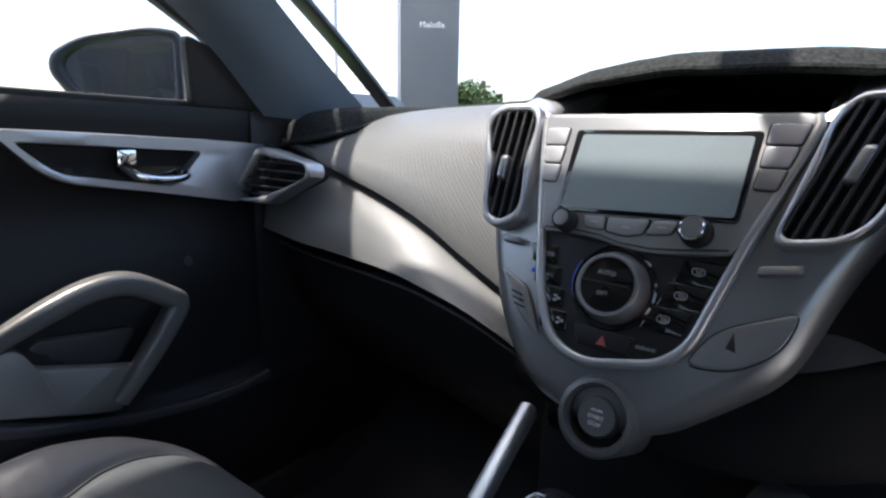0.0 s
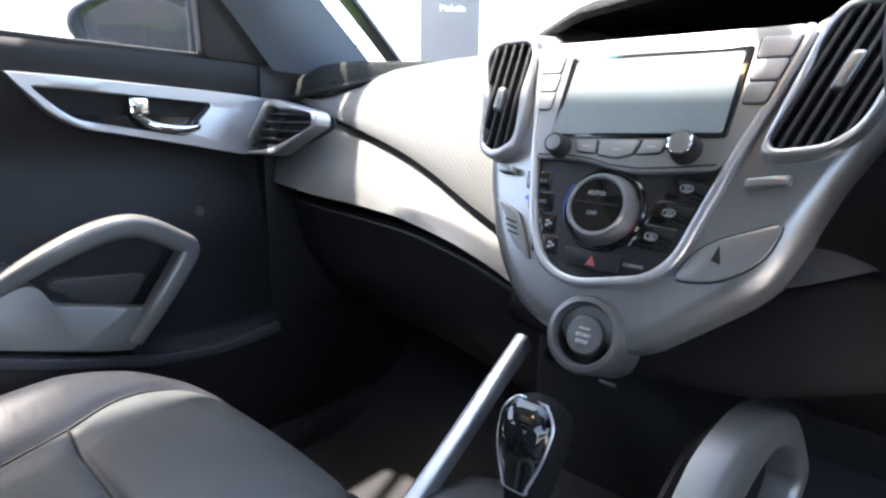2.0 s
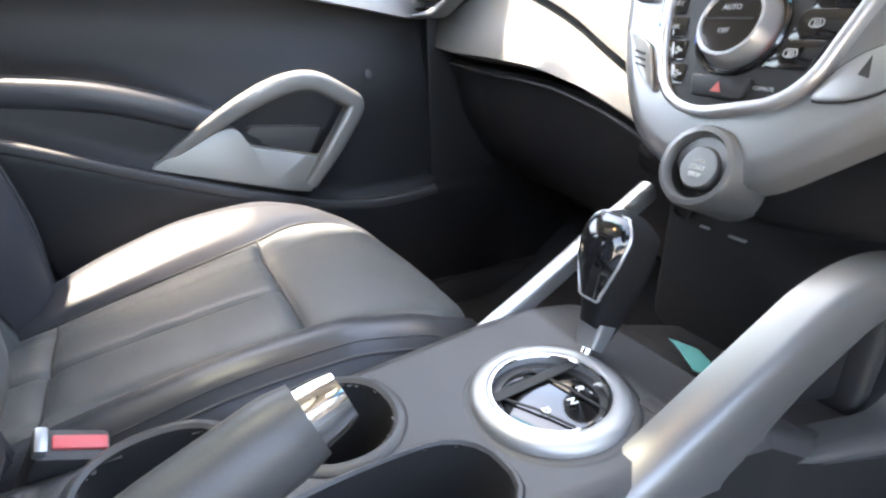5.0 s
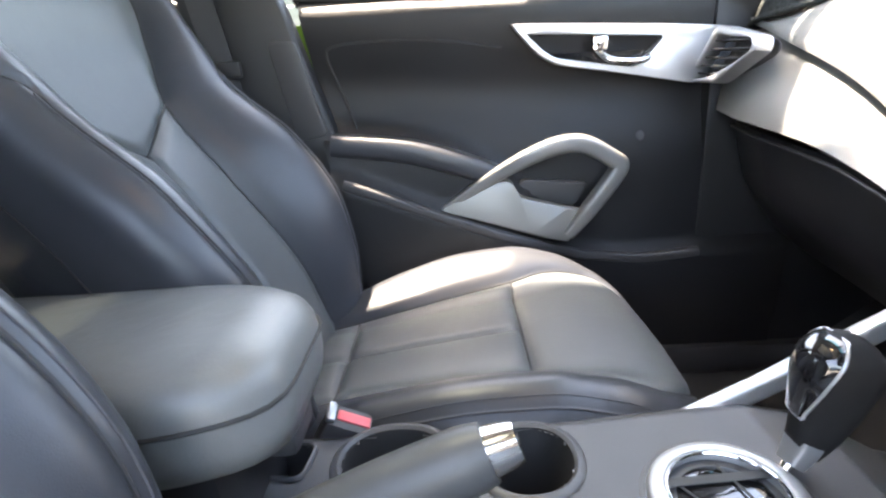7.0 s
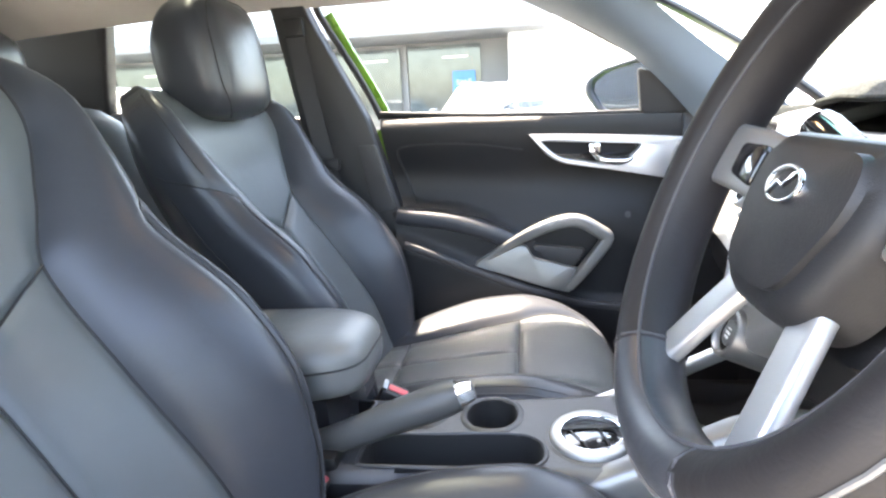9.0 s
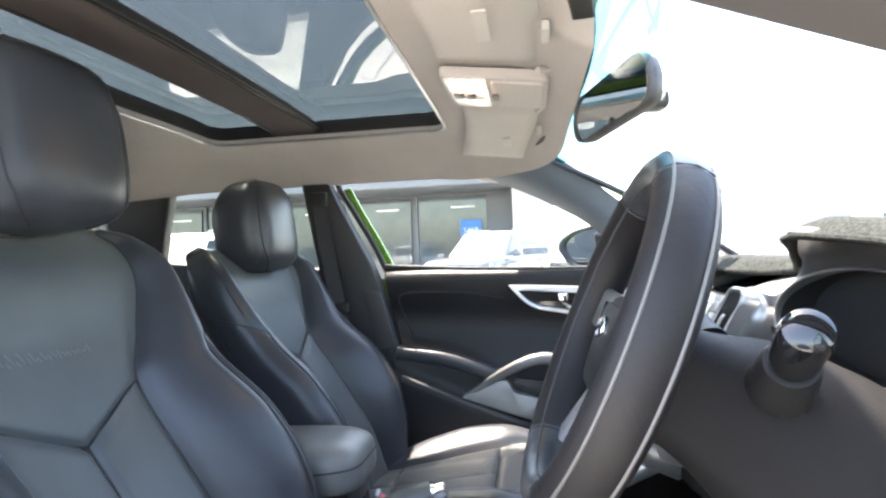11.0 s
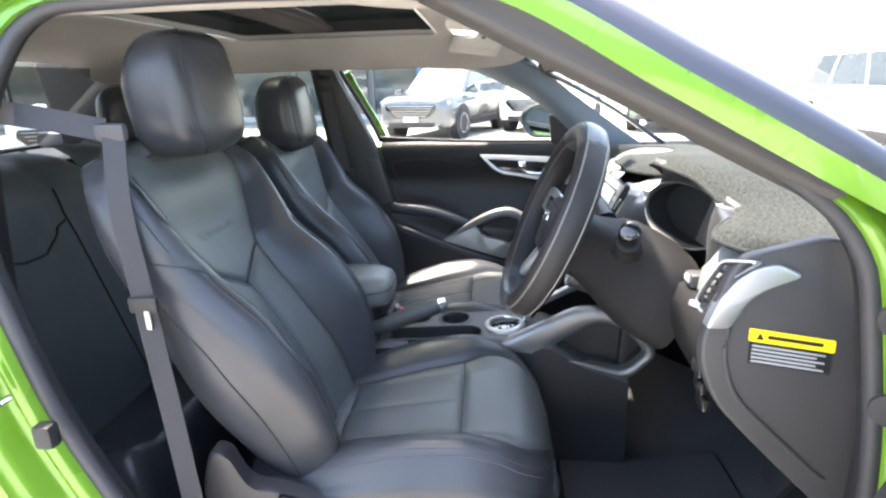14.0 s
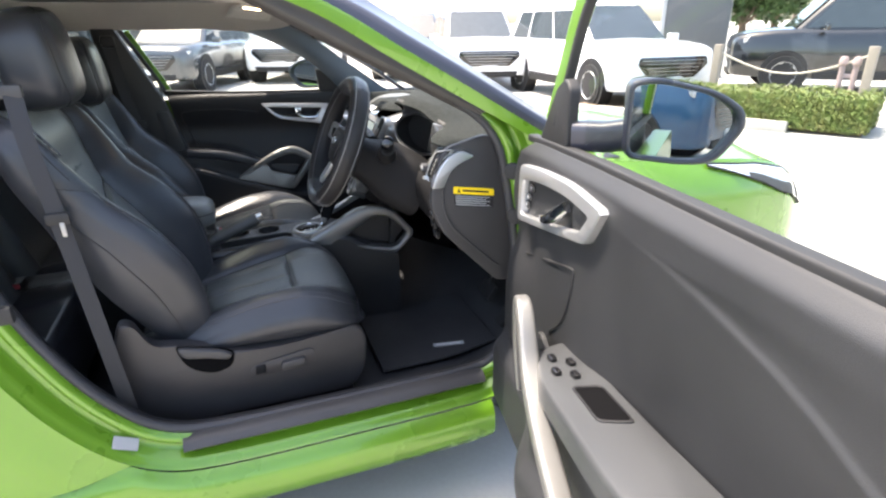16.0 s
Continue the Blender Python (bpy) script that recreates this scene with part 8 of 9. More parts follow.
part("lamp_lens", plate(rounded([(-0.080, 0.163), (-0.022, 0.163), (-0.022, 0.220), (-0.080, 0.220)], 0.006, 4), lambda a, b, c: OZ(a, b, c + 0.020), 0.004, 0.002), LENS, oh, "unlit map lamp")
for y in (0.172, 0.195):
    part("lamp_switch", box(0, y, roof_z(0, y) - 0.030, 0.034, 0.016, 0.006, 0.002), PLASTIC_SOFT, oh)
part("glasses_lid", plate(rounded([(-0.080, 0.236), (0.080, 0.236), (0.078, 0.326), (-0.078, 0.326)], 0.012, 5), lambda a, b, c: OZ(a, b, c + 0.017), 0.006, 0.003), VISOR, oh, "beige glasses-box lid")
part("lid_catch", box(0, 0.240, roof_z(0, 0.24) - 0.032, 0.03, 0.012, 0.006, 0.002), PLASTIC_SOFT, oh)
for sg in (-1, 1):
    v = thing("sun_visor", "beige vinyl sun visor folded up against the headliner", "sun visor", "sun visors")
    rows = []
    for k in range(11):
        t = k / 10
        row = []
        for j in range(17):
            u = j / 16
            x = sg * (0.135 + 0.40 * u)
            y = 0.155 + 0.165 * t - 0.05 * u * u + 0.01 * u
            puff = 0.012 * (max(0.0, 1 - (2 * t - 1) ** 6) * max(0, 1 - (2 * u - 1) ** 8)) ** 0.5
            row.append(Vector((x, y, roof_z(x, y) - 0.007 - (0.012 if sg < 0 else -0.014) * u - puff)))
        rows.append(row)
    part("visor_panel", solid(rows, (0, 0, 0.006)), VISOR, v, smooth=60)
    part("visor_pivot", sweep([(sg * 0.135, 0.315, roof_z(0.135, 0.315) - 0.022), (sg * 0.115, 0.335, roof_z(0.115, 0.33) - 0.010)], circle(0.006, 10)), VISOR, v)
    part("visor_clip", box(sg * 0.30, 0.322, roof_z(0.3, 0.322) - 0.024, 0.05, 0.012, 0.014, 0.004), VISOR, v)
    part("visor_strip", box(sg * 0.36, 0.245, roof_z(0.36, 0.245) - 0.042, 0.09, 0.018, 0.004, 0.0015), VISOR, v)
mr = thing("rear_view_mirror", "dark framed rear-view mirror on the windscreen", "mirror")
MC = Vector((0.045, 0.435, 1.398))
mf = Vector((0.46, -0.87, 0.05)).normalized()
mr_r = mf.cross(Vector((0, 0, 1))).normalized() * -1
mr_u = mr_r.cross(mf).normalized() * -1
mr_u = mr_u if mr_u.z > 0 else -mr_u
ROLL = radians(10)
mto = lambda a, b, c: MC + mr_r * (a * math.cos(ROLL) - b * math.sin(ROLL)) + mr_u * (a * math.sin(ROLL) + b * math.cos(ROLL)) + mf * c
mo = resample(rounded([(-0.100, -0.042), (0.102, -0.047), (0.114, 0.0), (0.098, 0.045), (-0.092, 0.043), (-0.112, 0.0)], 0.022, 6), 64)
part("mirror_case", ring_plate(mo, [p * 0.92 for p in mo], mto, 0.006, 0.003, -0.008), PLASTIC_SOFT, mr)
part("mirror_back", grid([[mto(p.x * s_, p.y * s_, w) for p in mo] for s_, w in ((1.0, -0.006), (0.97, -0.022), (0.8, -0.034), (0.3, -0.040), (0.02, -0.040))], closed_u=True, caps=True), PLASTIC_SOFT, mr, smooth=60)
part("mirror_glass", plate([p * 0.93 for p in mo], lambda a, b, c: mto(a, b, c - 0.001), 0.003), MIRROR, mr)
part("mirror_stem", sweep([mto(0, 0.0, -0.038), mto(0.0, 0.02, -0.075), (0.005, 0.505, 1.408)], slab(0.028, 0.022, 0.008)), PLASTIC, mr)
part("mirror_mount", box(0.0, 0.515, 1.402, 0.055, 0.05, 0.03, 0.010), PLASTIC, mr)
part("dip_tab", box(*mto(0.0, -0.038, 0.0), 0.018, 0.008, 0.014, 0.003), PLASTIC, mr)

# ---------------------------------------------------------------- rear seat and mats
rs = thing("rear_bench", "black leather rear bench with sculpted back panels", "car seat")
for cx in (-0.34, 0.34):
    rows = []
    for k in range(21):
        v = k / 20
        row = []
        for j in range(31):
            a = -1 + j / 15
            w = 0.28
            bol = 0.055 * smooth01(0.45, 0.85, abs(a)) - 0.06 * smooth01(0.85, 1, abs(a)) ** 2
            vee_ = -0.012 * math.exp(-((v - 0.68 - 0.10 * smooth01(0.1, 0.55, abs(a))) / 0.02) ** 2) * (abs(a) < 0.56)
            sm = -0.012 * math.exp(-((abs(a) - 0.56) * w / 0.010) ** 2)
            row.append(Vector((cx + a * w, -0.68 - 0.20 * v + bol + vee_ + sm - 0.06 * smooth01(0.9, 1, v) ** 2, 0.52 + 0.64 * v)))
        rows.append(row)
    part("rear_back", solid(rows, (0, -0.10, 0.02)), LEATHER_SMOOTH, rs, smooth=70)
    vee_row = []
    for j in range(7, 24):
        q = 20 * (0.68 + 0.10 * smooth01(0.1, 0.55, abs(-1 + j / 15)))
        vee_row.append(rows[int(q)][j].lerp(rows[int(q) + 1][j], q - int(q)) + Vector((0, 0.004, 0)))
    part("seam", sweep(vee_row, circle(0.003, 6), up=(0, 1, 0.2)), RUBBER, rs)
    for j in (7, 23):
        part("seam", sweep([rows[k][j] + Vector((0, 0.004, 0)) for k in range(1, 19)], circle(0.003, 6), up=(1, 0, 0)), RUBBER, rs)
    rows = []
    for k in range(21):
        v = k / 20
        row = []
        for j in range(25):
            a = -1 + j / 12
            bol = 0.035 * smooth01(0.45, 0.85, abs(a)) - 0.04 * smooth01(0.85, 1, abs(a)) ** 2
            sm = -0.008 * math.exp(-((abs(a) - 0.56) * 0.28 / 0.008) ** 2)
            row.append(Vector((cx + a * 0.28, -0.80 + 0.34 * v, 0.53 + 0.05 * v + bol + sm - 0.08 * smooth01(0.88, 1, v) ** 2)))
        rows.append(row)
    part("rear_cushion", solid(rows, (0, 0, -0.12)), LEATHER, rs, smooth=70)
    rows = []
    for k in range(13):
        v = -1 + k / 6
        vv = math.sin(math.pi / 2 * v)
        r = max(0.0, 1 - abs(vv) ** 3) ** 0.4
        rows.append([Vector((cx + 0.12 * r * math.copysign(abs(math.cos(t)) ** 0.65, math.cos(t)), -0.97 + 0.055 * r * math.sin(t), 1.255 + 0.090 * vv)) for t in [2 * math.pi * j / 28 for j in range(28)]])
    part("headrest", grid(rows, closed_u=True, caps=True), LEATHER, rs, smooth=80)
part("rear_console", box(0, -0.62, 0.50, 0.14, 0.4, 0.16, 0.02), PLASTIC, rs)
bk = thing("seat_belt_buckle", "rear seat belt buckle with red button on the bench", "buckle", "belt buckles")
part("buckle_body", box(0.09, -0.66, 0.61, 0.06, 0.04, 0.03, 0.008), PLASTIC, bk)
part("release_button", box(0.122, -0.66, 0.614, 0.006, 0.03, 0.018, 0.002), RED, bk)
fm = thing("floor_mat", "black carpet floor mat in the driver's footwell", "mat")
part("mat_sheet", solid([[(0.16 + 0.40 * i / 8, 0.44 + 0.42 * j / 8, 0.297 + 0.004 + 0.04 * smooth01(0.62, 0.95, 0.44 + 0.42 * j / 8)) for i in range(9)] for j in range(9)], (0, 0, -0.008)), CARPET, fm)
part("mat_badge", plate(rounded([(-0.055, -0.010), (0.055, -0.010), (0.055, 0.010), (-0.055, 0.010)], 0.002), plane_to((0.50, 0.70, 0.312), (0.25, 1, 0.05), (-1, 0.25, 0)), 0.002), GREY_PRINT, fm, "pale woven badge strip")
part("badge_bar", plate([(-0.045, -0.003), (0.045, -0.003), (0.045, 0.003), (-0.045, 0.003)], plane_to((0.50, 0.70, 0.3142), (0.25, 1, 0.05), (-1, 0.25, 0)), 0.0006), WHITE_PAPER, fm)
for nm, x, y, z, w, h in (("accelerator_pedal", 0.52, 0.93, 0.42, 0.05, 0.14), ("brake_pedal", 0.40, 0.90, 0.45, 0.09, 0.06)):
    pe = thing(nm, "black rubber foot pedal under the dash", "pedal")
    part("pedal_pad", box(0, 0, 0, w, 0.02, h, 0.006), RUBBER, pe, m=Matrix.Translation((x, y, z)) @ Matrix.Rotation(radians(-35), 4, "X"))
    part("pedal_arm", sweep([(x, y + 0.01, z + 0.02), (x, y + 0.06, z + 0.16), (x, y + 0.14, z + 0.26)], slab(0.016, 0.022, 0.004)), PLASTIC, pe)

# ---------------------------------------------------------------- outside
ground = new("ground", bpy.data.meshes.new("ground"))
bm = bmesh.new()
bmesh.ops.create_grid(bm, x_segments=60, y_segments=60, size=400)
bm.to_mesh(ground.data)
bm.free()
ground.data.materials.append(CONCRETE)
ground.location = (0, 0, -0.01)
tagged(ground, "pale concrete car park ground", "ground", kind="structure")


bm = bmesh.new()
for k in range(-6, 7):
    for p, q in (((k * 4.0, -30, 0), (k * 4.0, 30, 0)), ((-30, k * 4.0, 0), (30, k * 4.0, 0))):
        a, b = Matrix.Rotation(radians(42), 3, "Z") @ Vector(p), Matrix.Rotation(radians(42), 3, "Z") @ Vector(q)
        n_ = (b - a).normalized().cross(Vector((0, 0, 1))) * 0.008
        bm.faces.new([bm.verts.new(v + Vector((2.4, 2.6, -0.006))) for v in (a - n_, b - n_, b + n_, a + n_)])
part("ground_joint", bm, JOINT, ground, "dark sawn joints", smooth=0)


def wheel_bm(r=0.36, w=0.24):
    return lathe([(r * 0.62, -w / 2), (r * 0.94, -w / 2), (r, -w * 0.32), (r, w * 0.32), (r * 0.94, w / 2), (r * 0.62, w / 2)], 28)


def suv(name, label, x, y, heading, paint, length=4.7, width=1.88, height=1.70, kind="suv", group="parked cars", rack=False):
    """A parked car whose nose points along heading (degrees from +x)."""
    root = thing(name, label, "car", group)
    L, W, Hh = length, width / 2, height
    M_ = Matrix.Translation((x, y, 0)) @ Matrix.Rotation(radians(heading), 4, "Z")
    van = kind == "van"
    # lower body: stations along its length
    st = [(-0.50, 0.80, 0.62, 0.90), (-0.485, 0.92, 0.50, 0.98), (-0.40, 0.98, 0.34, 1.03), (-0.2, 1.0, 0.30, 1.05), (0.0, 1.0, 0.30, 1.04), (0.17, 1.0, 0.30, 1.03), (0.25, 1.0, 0.32, 1.05), (0.36, 0.99, 0.32, 1.03), (0.44, 0.96, 0.34, 0.99), (0.48, 0.90, 0.36, 0.94), (0.496, 0.82, 0.38, 0.89), (0.50, 0.76, 0.42, 0.84)]
    k = Hh / 1.70
    rows = []
    for s_, w, z0, z1 in st:
        z0, z1 = z0 * 0.9, z1 * k
        hw = W * w
        sec = [(-hw * 0.94, z0), (-hw, z0 + 0.10), (-hw * 1.0, (z0 + z1) * 0.5), (-hw * 0.985, z1 - 0.10), (-hw * 0.93, z1 - 0.015), (-hw * 0.80, z1 + 0.012), (0, z1 + 0.045), (hw * 0.80, z1 + 0.012), (hw * 0.93, z1 - 0.015), (hw * 0.985, z1 - 0.10), (hw * 1.0, (z0 + z1) * 0.5), (hw, z0 + 0.10), (hw * 0.94, z0)]
        rows.append([(s_ * L, a, b) for a, b in sec])
    part("body", grid(rows, closed_u=True, caps=True), paint, root, m=M_.copy(), smooth=50)
    # cabin
    base = 1.03 * k
    front_b, front_t, rear_t, rear_b = (0.25, 0.07, -0.40, -0.485) if not van else (0.30, 0.16, -0.47, -0.495)

    def cab(t, inset):
        a = rear_b + (rear_t - rear_b) * t
        b = front_b + (front_t - front_b) * t
        z = base + (Hh - base) * t
        hw = W * (0.93 - 0.17 * t ** 1.3) - inset
        return a * L, b * L, z, hw

    rows = []
    for t in (0, 0.25, 0.5, 0.75, 0.92, 0.98, 1.0):
        a, b, z, hw = cab(t, 0.0)
        sh = 0.0 if t < 0.9 else (t - 0.9) * 1.2
        a2, b2, hw2 = a + sh * 0.8, b - sh * 0.8, hw - sh * 0.5
        loop = rounded([(a2, -hw2), (b2, -hw2 * 0.92), (b2, hw2 * 0.92), (a2, hw2)], 0.20, 6)
        rows.append([(q.x, q.y, z) for q in loop])
    part("cabin", grid(rows, closed_u=True, caps=True), paint, root, m=M_.copy(), smooth=50)

    def pane_pts(t0, t1, u0, u1, side):
        out = []
        for t, u in ((t0, u0), (t0, u1), (t1, u1), (t1, u0)):
            a, b, z, hw = cab(t, -0.006)
            xx = a + (b - a) * u
            out.append(Vector((xx, side * (hw * (1 - 0.08 * u) + 0.004), z)))
        return out

    for side in (-1, 1):
        for u0, u1 in ((0.09, 0.30), (0.315, 0.62), (0.635, 0.955)):
            bmx = bmesh.new()
            p = pane_pts(0.05, 0.80, u0, u1, side)
            bmx.faces.new([bmx.verts.new(q) for q in p])
            part("side_window", bmx, CAR_GLASS, root, m=M_.copy(), smooth=0)
    for t0, t1, fr_, nm in ((0.06, 0.90, True, "windscreen"), (0.15, 0.85, False, "rear_window")):
        bmx = bmesh.new()
        p = []
        for t, sg in ((t0, -1), (t0, 1), (t1, 1), (t1, -1)):
            a, b, z, hw = cab(t, 0.0)
            p.append(bmx.verts.new(((b + 0.008) if fr_ else (a - 0.008), sg * hw * 0.84, z + 0.004)))
        bmx.faces.new(p)
        part(nm, bmx, CAR_GLASS, root, m=M_.copy(), smooth=0)
    # nose: grille, lamps, plate, bumper
    nose = plane_to((0.5 * L + 0.004, 0, 0), (0, 1, 0), (0, 0, 1))
    part("grille", plate(rounded([(-W * 0.46, 0.52), (W * 0.46, 0.52), (W * 0.70, 0.72 * k), (W * 0.66, 0.83 * k), (-W * 0.66, 0.83 * k), (-W * 0.70, 0.72 * k)], 0.04, 4), lambda a, b, c: nose(a, b, c - 0.06), 0.07, 0.01), GLOSS, root, "black grille", m=M_.copy())
    for j in range(5):
        zz = 0.57 + j * 0.055
        part("grille_bar", sweep([nose(-W * (0.42 + 0.05 * j), zz, 0.012), nose(W * (0.42 + 0.05 * j), zz, 0.012)], slab(0.012, 0.010, 0.003), up=(1, 0, 0)), SILVER_DARK, root, m=M_.copy())
    part("number_plate", plate([(-0.18, 0.44), (0.18, 0.44), (0.18, 0.54), (-0.18, 0.54)], nose, 0.018), WHITE_PAPER, root, m=M_.copy())
    part("air_intake", plate(rounded([(-W * 0.6, 0.30), (W * 0.6, 0.30), (W * 0.66, 0.42), (-W * 0.66, 0.42)], 0.04, 4), lambda a, b, c: nose(a, b, c - 0.06), 0.064, 0.01), RUBBER, root, m=M_.copy())
    for sg in (-1, 1):
        part("side_cladding", box(0.01 * L, sg * (W + 0.004), 0.36, 0.40 * L, 0.03, 0.16, 0.01), RUBBER, root, "black lower side cladding", m=M_.copy())
        part("lamp_recess", box(0.47 * L, sg * W * 0.78, 0.50, 0.10, 0.24, 0.16, 0.03), RUBBER, root, "dark lamp recess in the bumper", m=M_.copy())
        hl = rounded([(W * 0.66, 0.76 * k), (W * 0.90, 0.80 * k), (W * 0.97, 0.90 * k), (W * 0.66, 0.86 * k)], 0.03, 4)
        part("headlamp", plate(hl, lambda a, b, c, sg=sg: Vector((0.5 * L - 0.06 - 0.55 * max(0, a - W * 0.60) + c, sg * a, b)), 0.05, 0.01), HEADLAMP, root, m=M_.copy())
        tl = rounded([(W * 0.62, 0.82 * k), (W * 0.95, 0.82 * k), (W * 0.92, 0.98 * k), (W * 0.62, 0.94 * k)], 0.03, 4)
        part("tail_lamp", plate(tl, lambda a, b, c, sg=sg: Vector((-0.49 * L - c + 0.02 + 0.2 * max(0, a - W * 0.7), sg * a, b)), 0.03, 0.01), RED, root, m=M_.copy())
        part("door_mirror", box(0.20 * L, sg * (W + 0.10), base + 0.06, 0.10, 0.20, 0.13, 0.03), paint, root, m=M_.copy())
        for wx in (-0.29, 0.31):
            wm_ = Matrix.Translation((wx * L, sg * (W - 0.10), 0.36)) @ Matrix.Rotation(radians(90), 4, "X")
            part("wheel_arch", lathe([(0.36, 0.118), (0.375, 0.124), (0.43, 0.122), (0.43, -0.10)], 28), RUBBER, root, m=M_ @ Matrix.Translation((wx * L, sg * (W - 0.115), 0.38)) @ Matrix.Rotation(radians(-90 * sg), 4, "X"))
            w_ = part("wheel", wheel_bm(), TYRE, root, m=M_ @ wm_)
            rim = lathe([(0.24, -0.10), (0.245, 0.0), (0.235, 0.015), (0.22, 0.0), (0.215, -0.03), (0.02, -0.03)], 28)
            part("rim", rim, SILVER_DARK, w_, m=M_ @ Matrix.Translation((wx * L, sg * (W + 0.015), 0.36)) @ Matrix.Rotation(radians(-90 * sg), 4, "X"))
            for j in range(5):
                a = 2 * math.pi * j / 5
                part("spoke", sweep([(0.0, 0, -0.012), (0.235 * math.cos(a), 0.235 * math.sin(a), -0.004)], slab(0.07, 0.02, 0.006)), ALLOY, w_, m=M_ @ Matrix.Translation((wx * L, sg * (W + 0.015), 0.36)) @ Matrix.Rotation(radians(-90 * sg), 4, "X"))
        if rack:
            part("roof_rail", sweep([(-0.34 * L, sg * W * 0.66, Hh + 0.02), (-0.3 * L, sg * W * 0.68, Hh + 0.06), (0.0, sg * W * 0.68, Hh + 0.06), (0.05 * L, sg * W * 0.67, Hh + 0.0)], circle(0.02, 8)), SILVER_DARK, root, m=M_.copy())
    return root


suv("silver_suv", "silver sports utility car parked nose-out before the showroom", -13.85, -0.7, -20, PAINT_SILVER, 4.75, 1.9, 1.70, rack=True)
suv("white_suv", "white sports utility car with roof rails in the parking row", -15.2, 2.2, -22, PAINT_WHITE, 4.7, 1.88, 1.72, rack=True)
suv("silver_suv", "dark silver sports utility car in the parking row", -14.4, 5.3, -24, PAINT_SILVER, 4.6, 1.86, 1.66)
suv("white_suv", "white sports utility car behind the green bonnet", -11.4, 5.9, -15, PAINT_WHITE, 4.7, 1.88, 1.70, rack=True)
suv("white_suv", "white sports utility car parked beside the hedge", -7.8, 6.95, -3, PAINT_WHITE, 4.75, 1.9, 1.72, rack=True)
suv("white_suv", "white sports utility car parked behind the hatchback", -8.5, -6.2, 10, PAINT_WHITE, 4.7, 1.88, 1.70, rack=True)
suv("silver_suv", "grey sports utility car in the far row", -14.0, -9.5, 8, PAINT_SILVER, 4.7, 1.88, 1.68)
suv("black_van", "black people carrier parked beyond the hedge", -6.1, 12.3, 228, PAINT_BLACK, 5.1, 1.95, 1.95, kind="van")
suv("blue_van", "blue van parked across from the open door", 9.0, -2.7, 98, PAINT_BLUE, 4.9, 1.9, 1.95, kind="van")
suv("white_suv", "white sports utility car parked past the blue van", 14.5, 0.6, 200, PAINT_WHITE)

# showroom
sh = thing("showroom_building", "dark grey car showroom with tall shop windows and light fascia", "building")
BX = -20.0
part("wall", box(BX - 4, -16.2, 3.2, 8, 34, 6.4, 0), WALL_GREY, sh, "dark grey clad wall")
part("fascia", box(BX + 0.3, -16.2, 4.6, 1.4, 34.2, 2.0, 0.02), WALL_LIGHT, sh, "light grey fascia")
part("canopy", box(BX + 1.3, -16.2, 3.55, 2.8, 34.2, 0.25, 0.02), WALL_GREY, sh, "dark canopy edge")
for k in range(11):
    y = -31.6 + k * 2.9
    w_ = part("window", box(BX + 0.05, y, 1.75, 0.10, 2.6, 3.1, 0), SHOP_GLASS, sh, "tall shop window")
    part("window_frame", box(BX + 0.14, y - 1.38, 1.75, 0.12, 0.12, 3.3, 0.01), WALL_GREY, w_)
    part("window_frame", box(BX + 0.12, y, 0.10, 0.10, 2.7, 0.2, 0.01), WALL_LIGHT, w_)
    part("ceiling_lamp", box(BX + 0.112, y + 0.4, 2.9, 0.01, 0.9, 0.06, 0), WHITE_PAPER, w_)
part("end_pier", box(BX + 0.5, 0.4, 3.2, 1.8, 1.4, 6.4, 0.02), WALL_LIGHT, sh, "light grey end pier")
sale = part("sale_poster", box(BX + 0.22, -1.9, 1.55, 0.04, 0.8, 1.7, 0.005), BLUE_SIGN, sh, "blue window poster")
write_text("poster_text", "SALE", 0.26, plane_matrix((BX + 0.26, -1.9, 2.0), (0, 1, 0), (0, 0, 1)), WHITE_PAPER, sale)
for k in range(3):
    part("poster_bar", box(BX + 0.245, -1.9, 1.65 - 0.2 * k, 0.01, 0.5, 0.06, 0), WHITE_PAPER, sale)

for k in range(6):
    part("sign_bar", box(BX + 1.005, -2.15 + 0.24 * k, 4.05, 0.01, 0.15, 0.34 if k in (0, 3) else 0.24, 0), WHITE_PAPER, sh, "pale fascia lettering")
# sign pylon, poles
py = thing("sign_pylon", "tall dark grey sign pylon with pale lettering", "sign")
PYM = Matrix.Translation((-10.05, 11.52, 0)) @ Matrix.Rotation(radians(42), 4, "Z")
part("pylon_panel", box(0, 0, 4.5, 1.5, 0.4, 9.0, 0.02), WALL_GREY, py, "dark grey pylon panel", m=PYM.copy())
part("pylon_edge", box(-0.80, 0.0, 4.5, 0.10, 0.44, 9.0, 0.02), WALL_LIGHT, py, "light edge strip", m=PYM.copy())
write_text("pylon_text", "Melville", 0.215, PYM @ plane_matrix((0.05, -0.205, 3.70), (1, 0, 0), (0, 0, 1)), WHITE_PAPER, py)
pole = thing("light_pole", "thin grey light pole", "lamp post")
part("pole", sweep([(-15.2, 12.6, 0), (-15.2, 12.6, 9)], circle(0.07, 10), up=(1, 0, 0)), WALL_LIGHT, pole)
part("pole_arm", sweep([(-15.2, 12.6, 8.8), (-14.0, 12.2, 9.1)], circle(0.05, 8)), WALL_LIGHT, pole)
up_ = thing("utility_pole", "distant wooden utility pole with a crossarm", "pole")
part("pole", sweep([(-17.5, 24.0, 0), (-17.5, 24.0, 3.6)], circle(0.14, 8), up=(1, 0, 0)), BARK, up_)
part("crossarm", box(-17.5, 24.0, 3.3, 1.0, 0.10, 0.10, 0.01), BARK, up_)

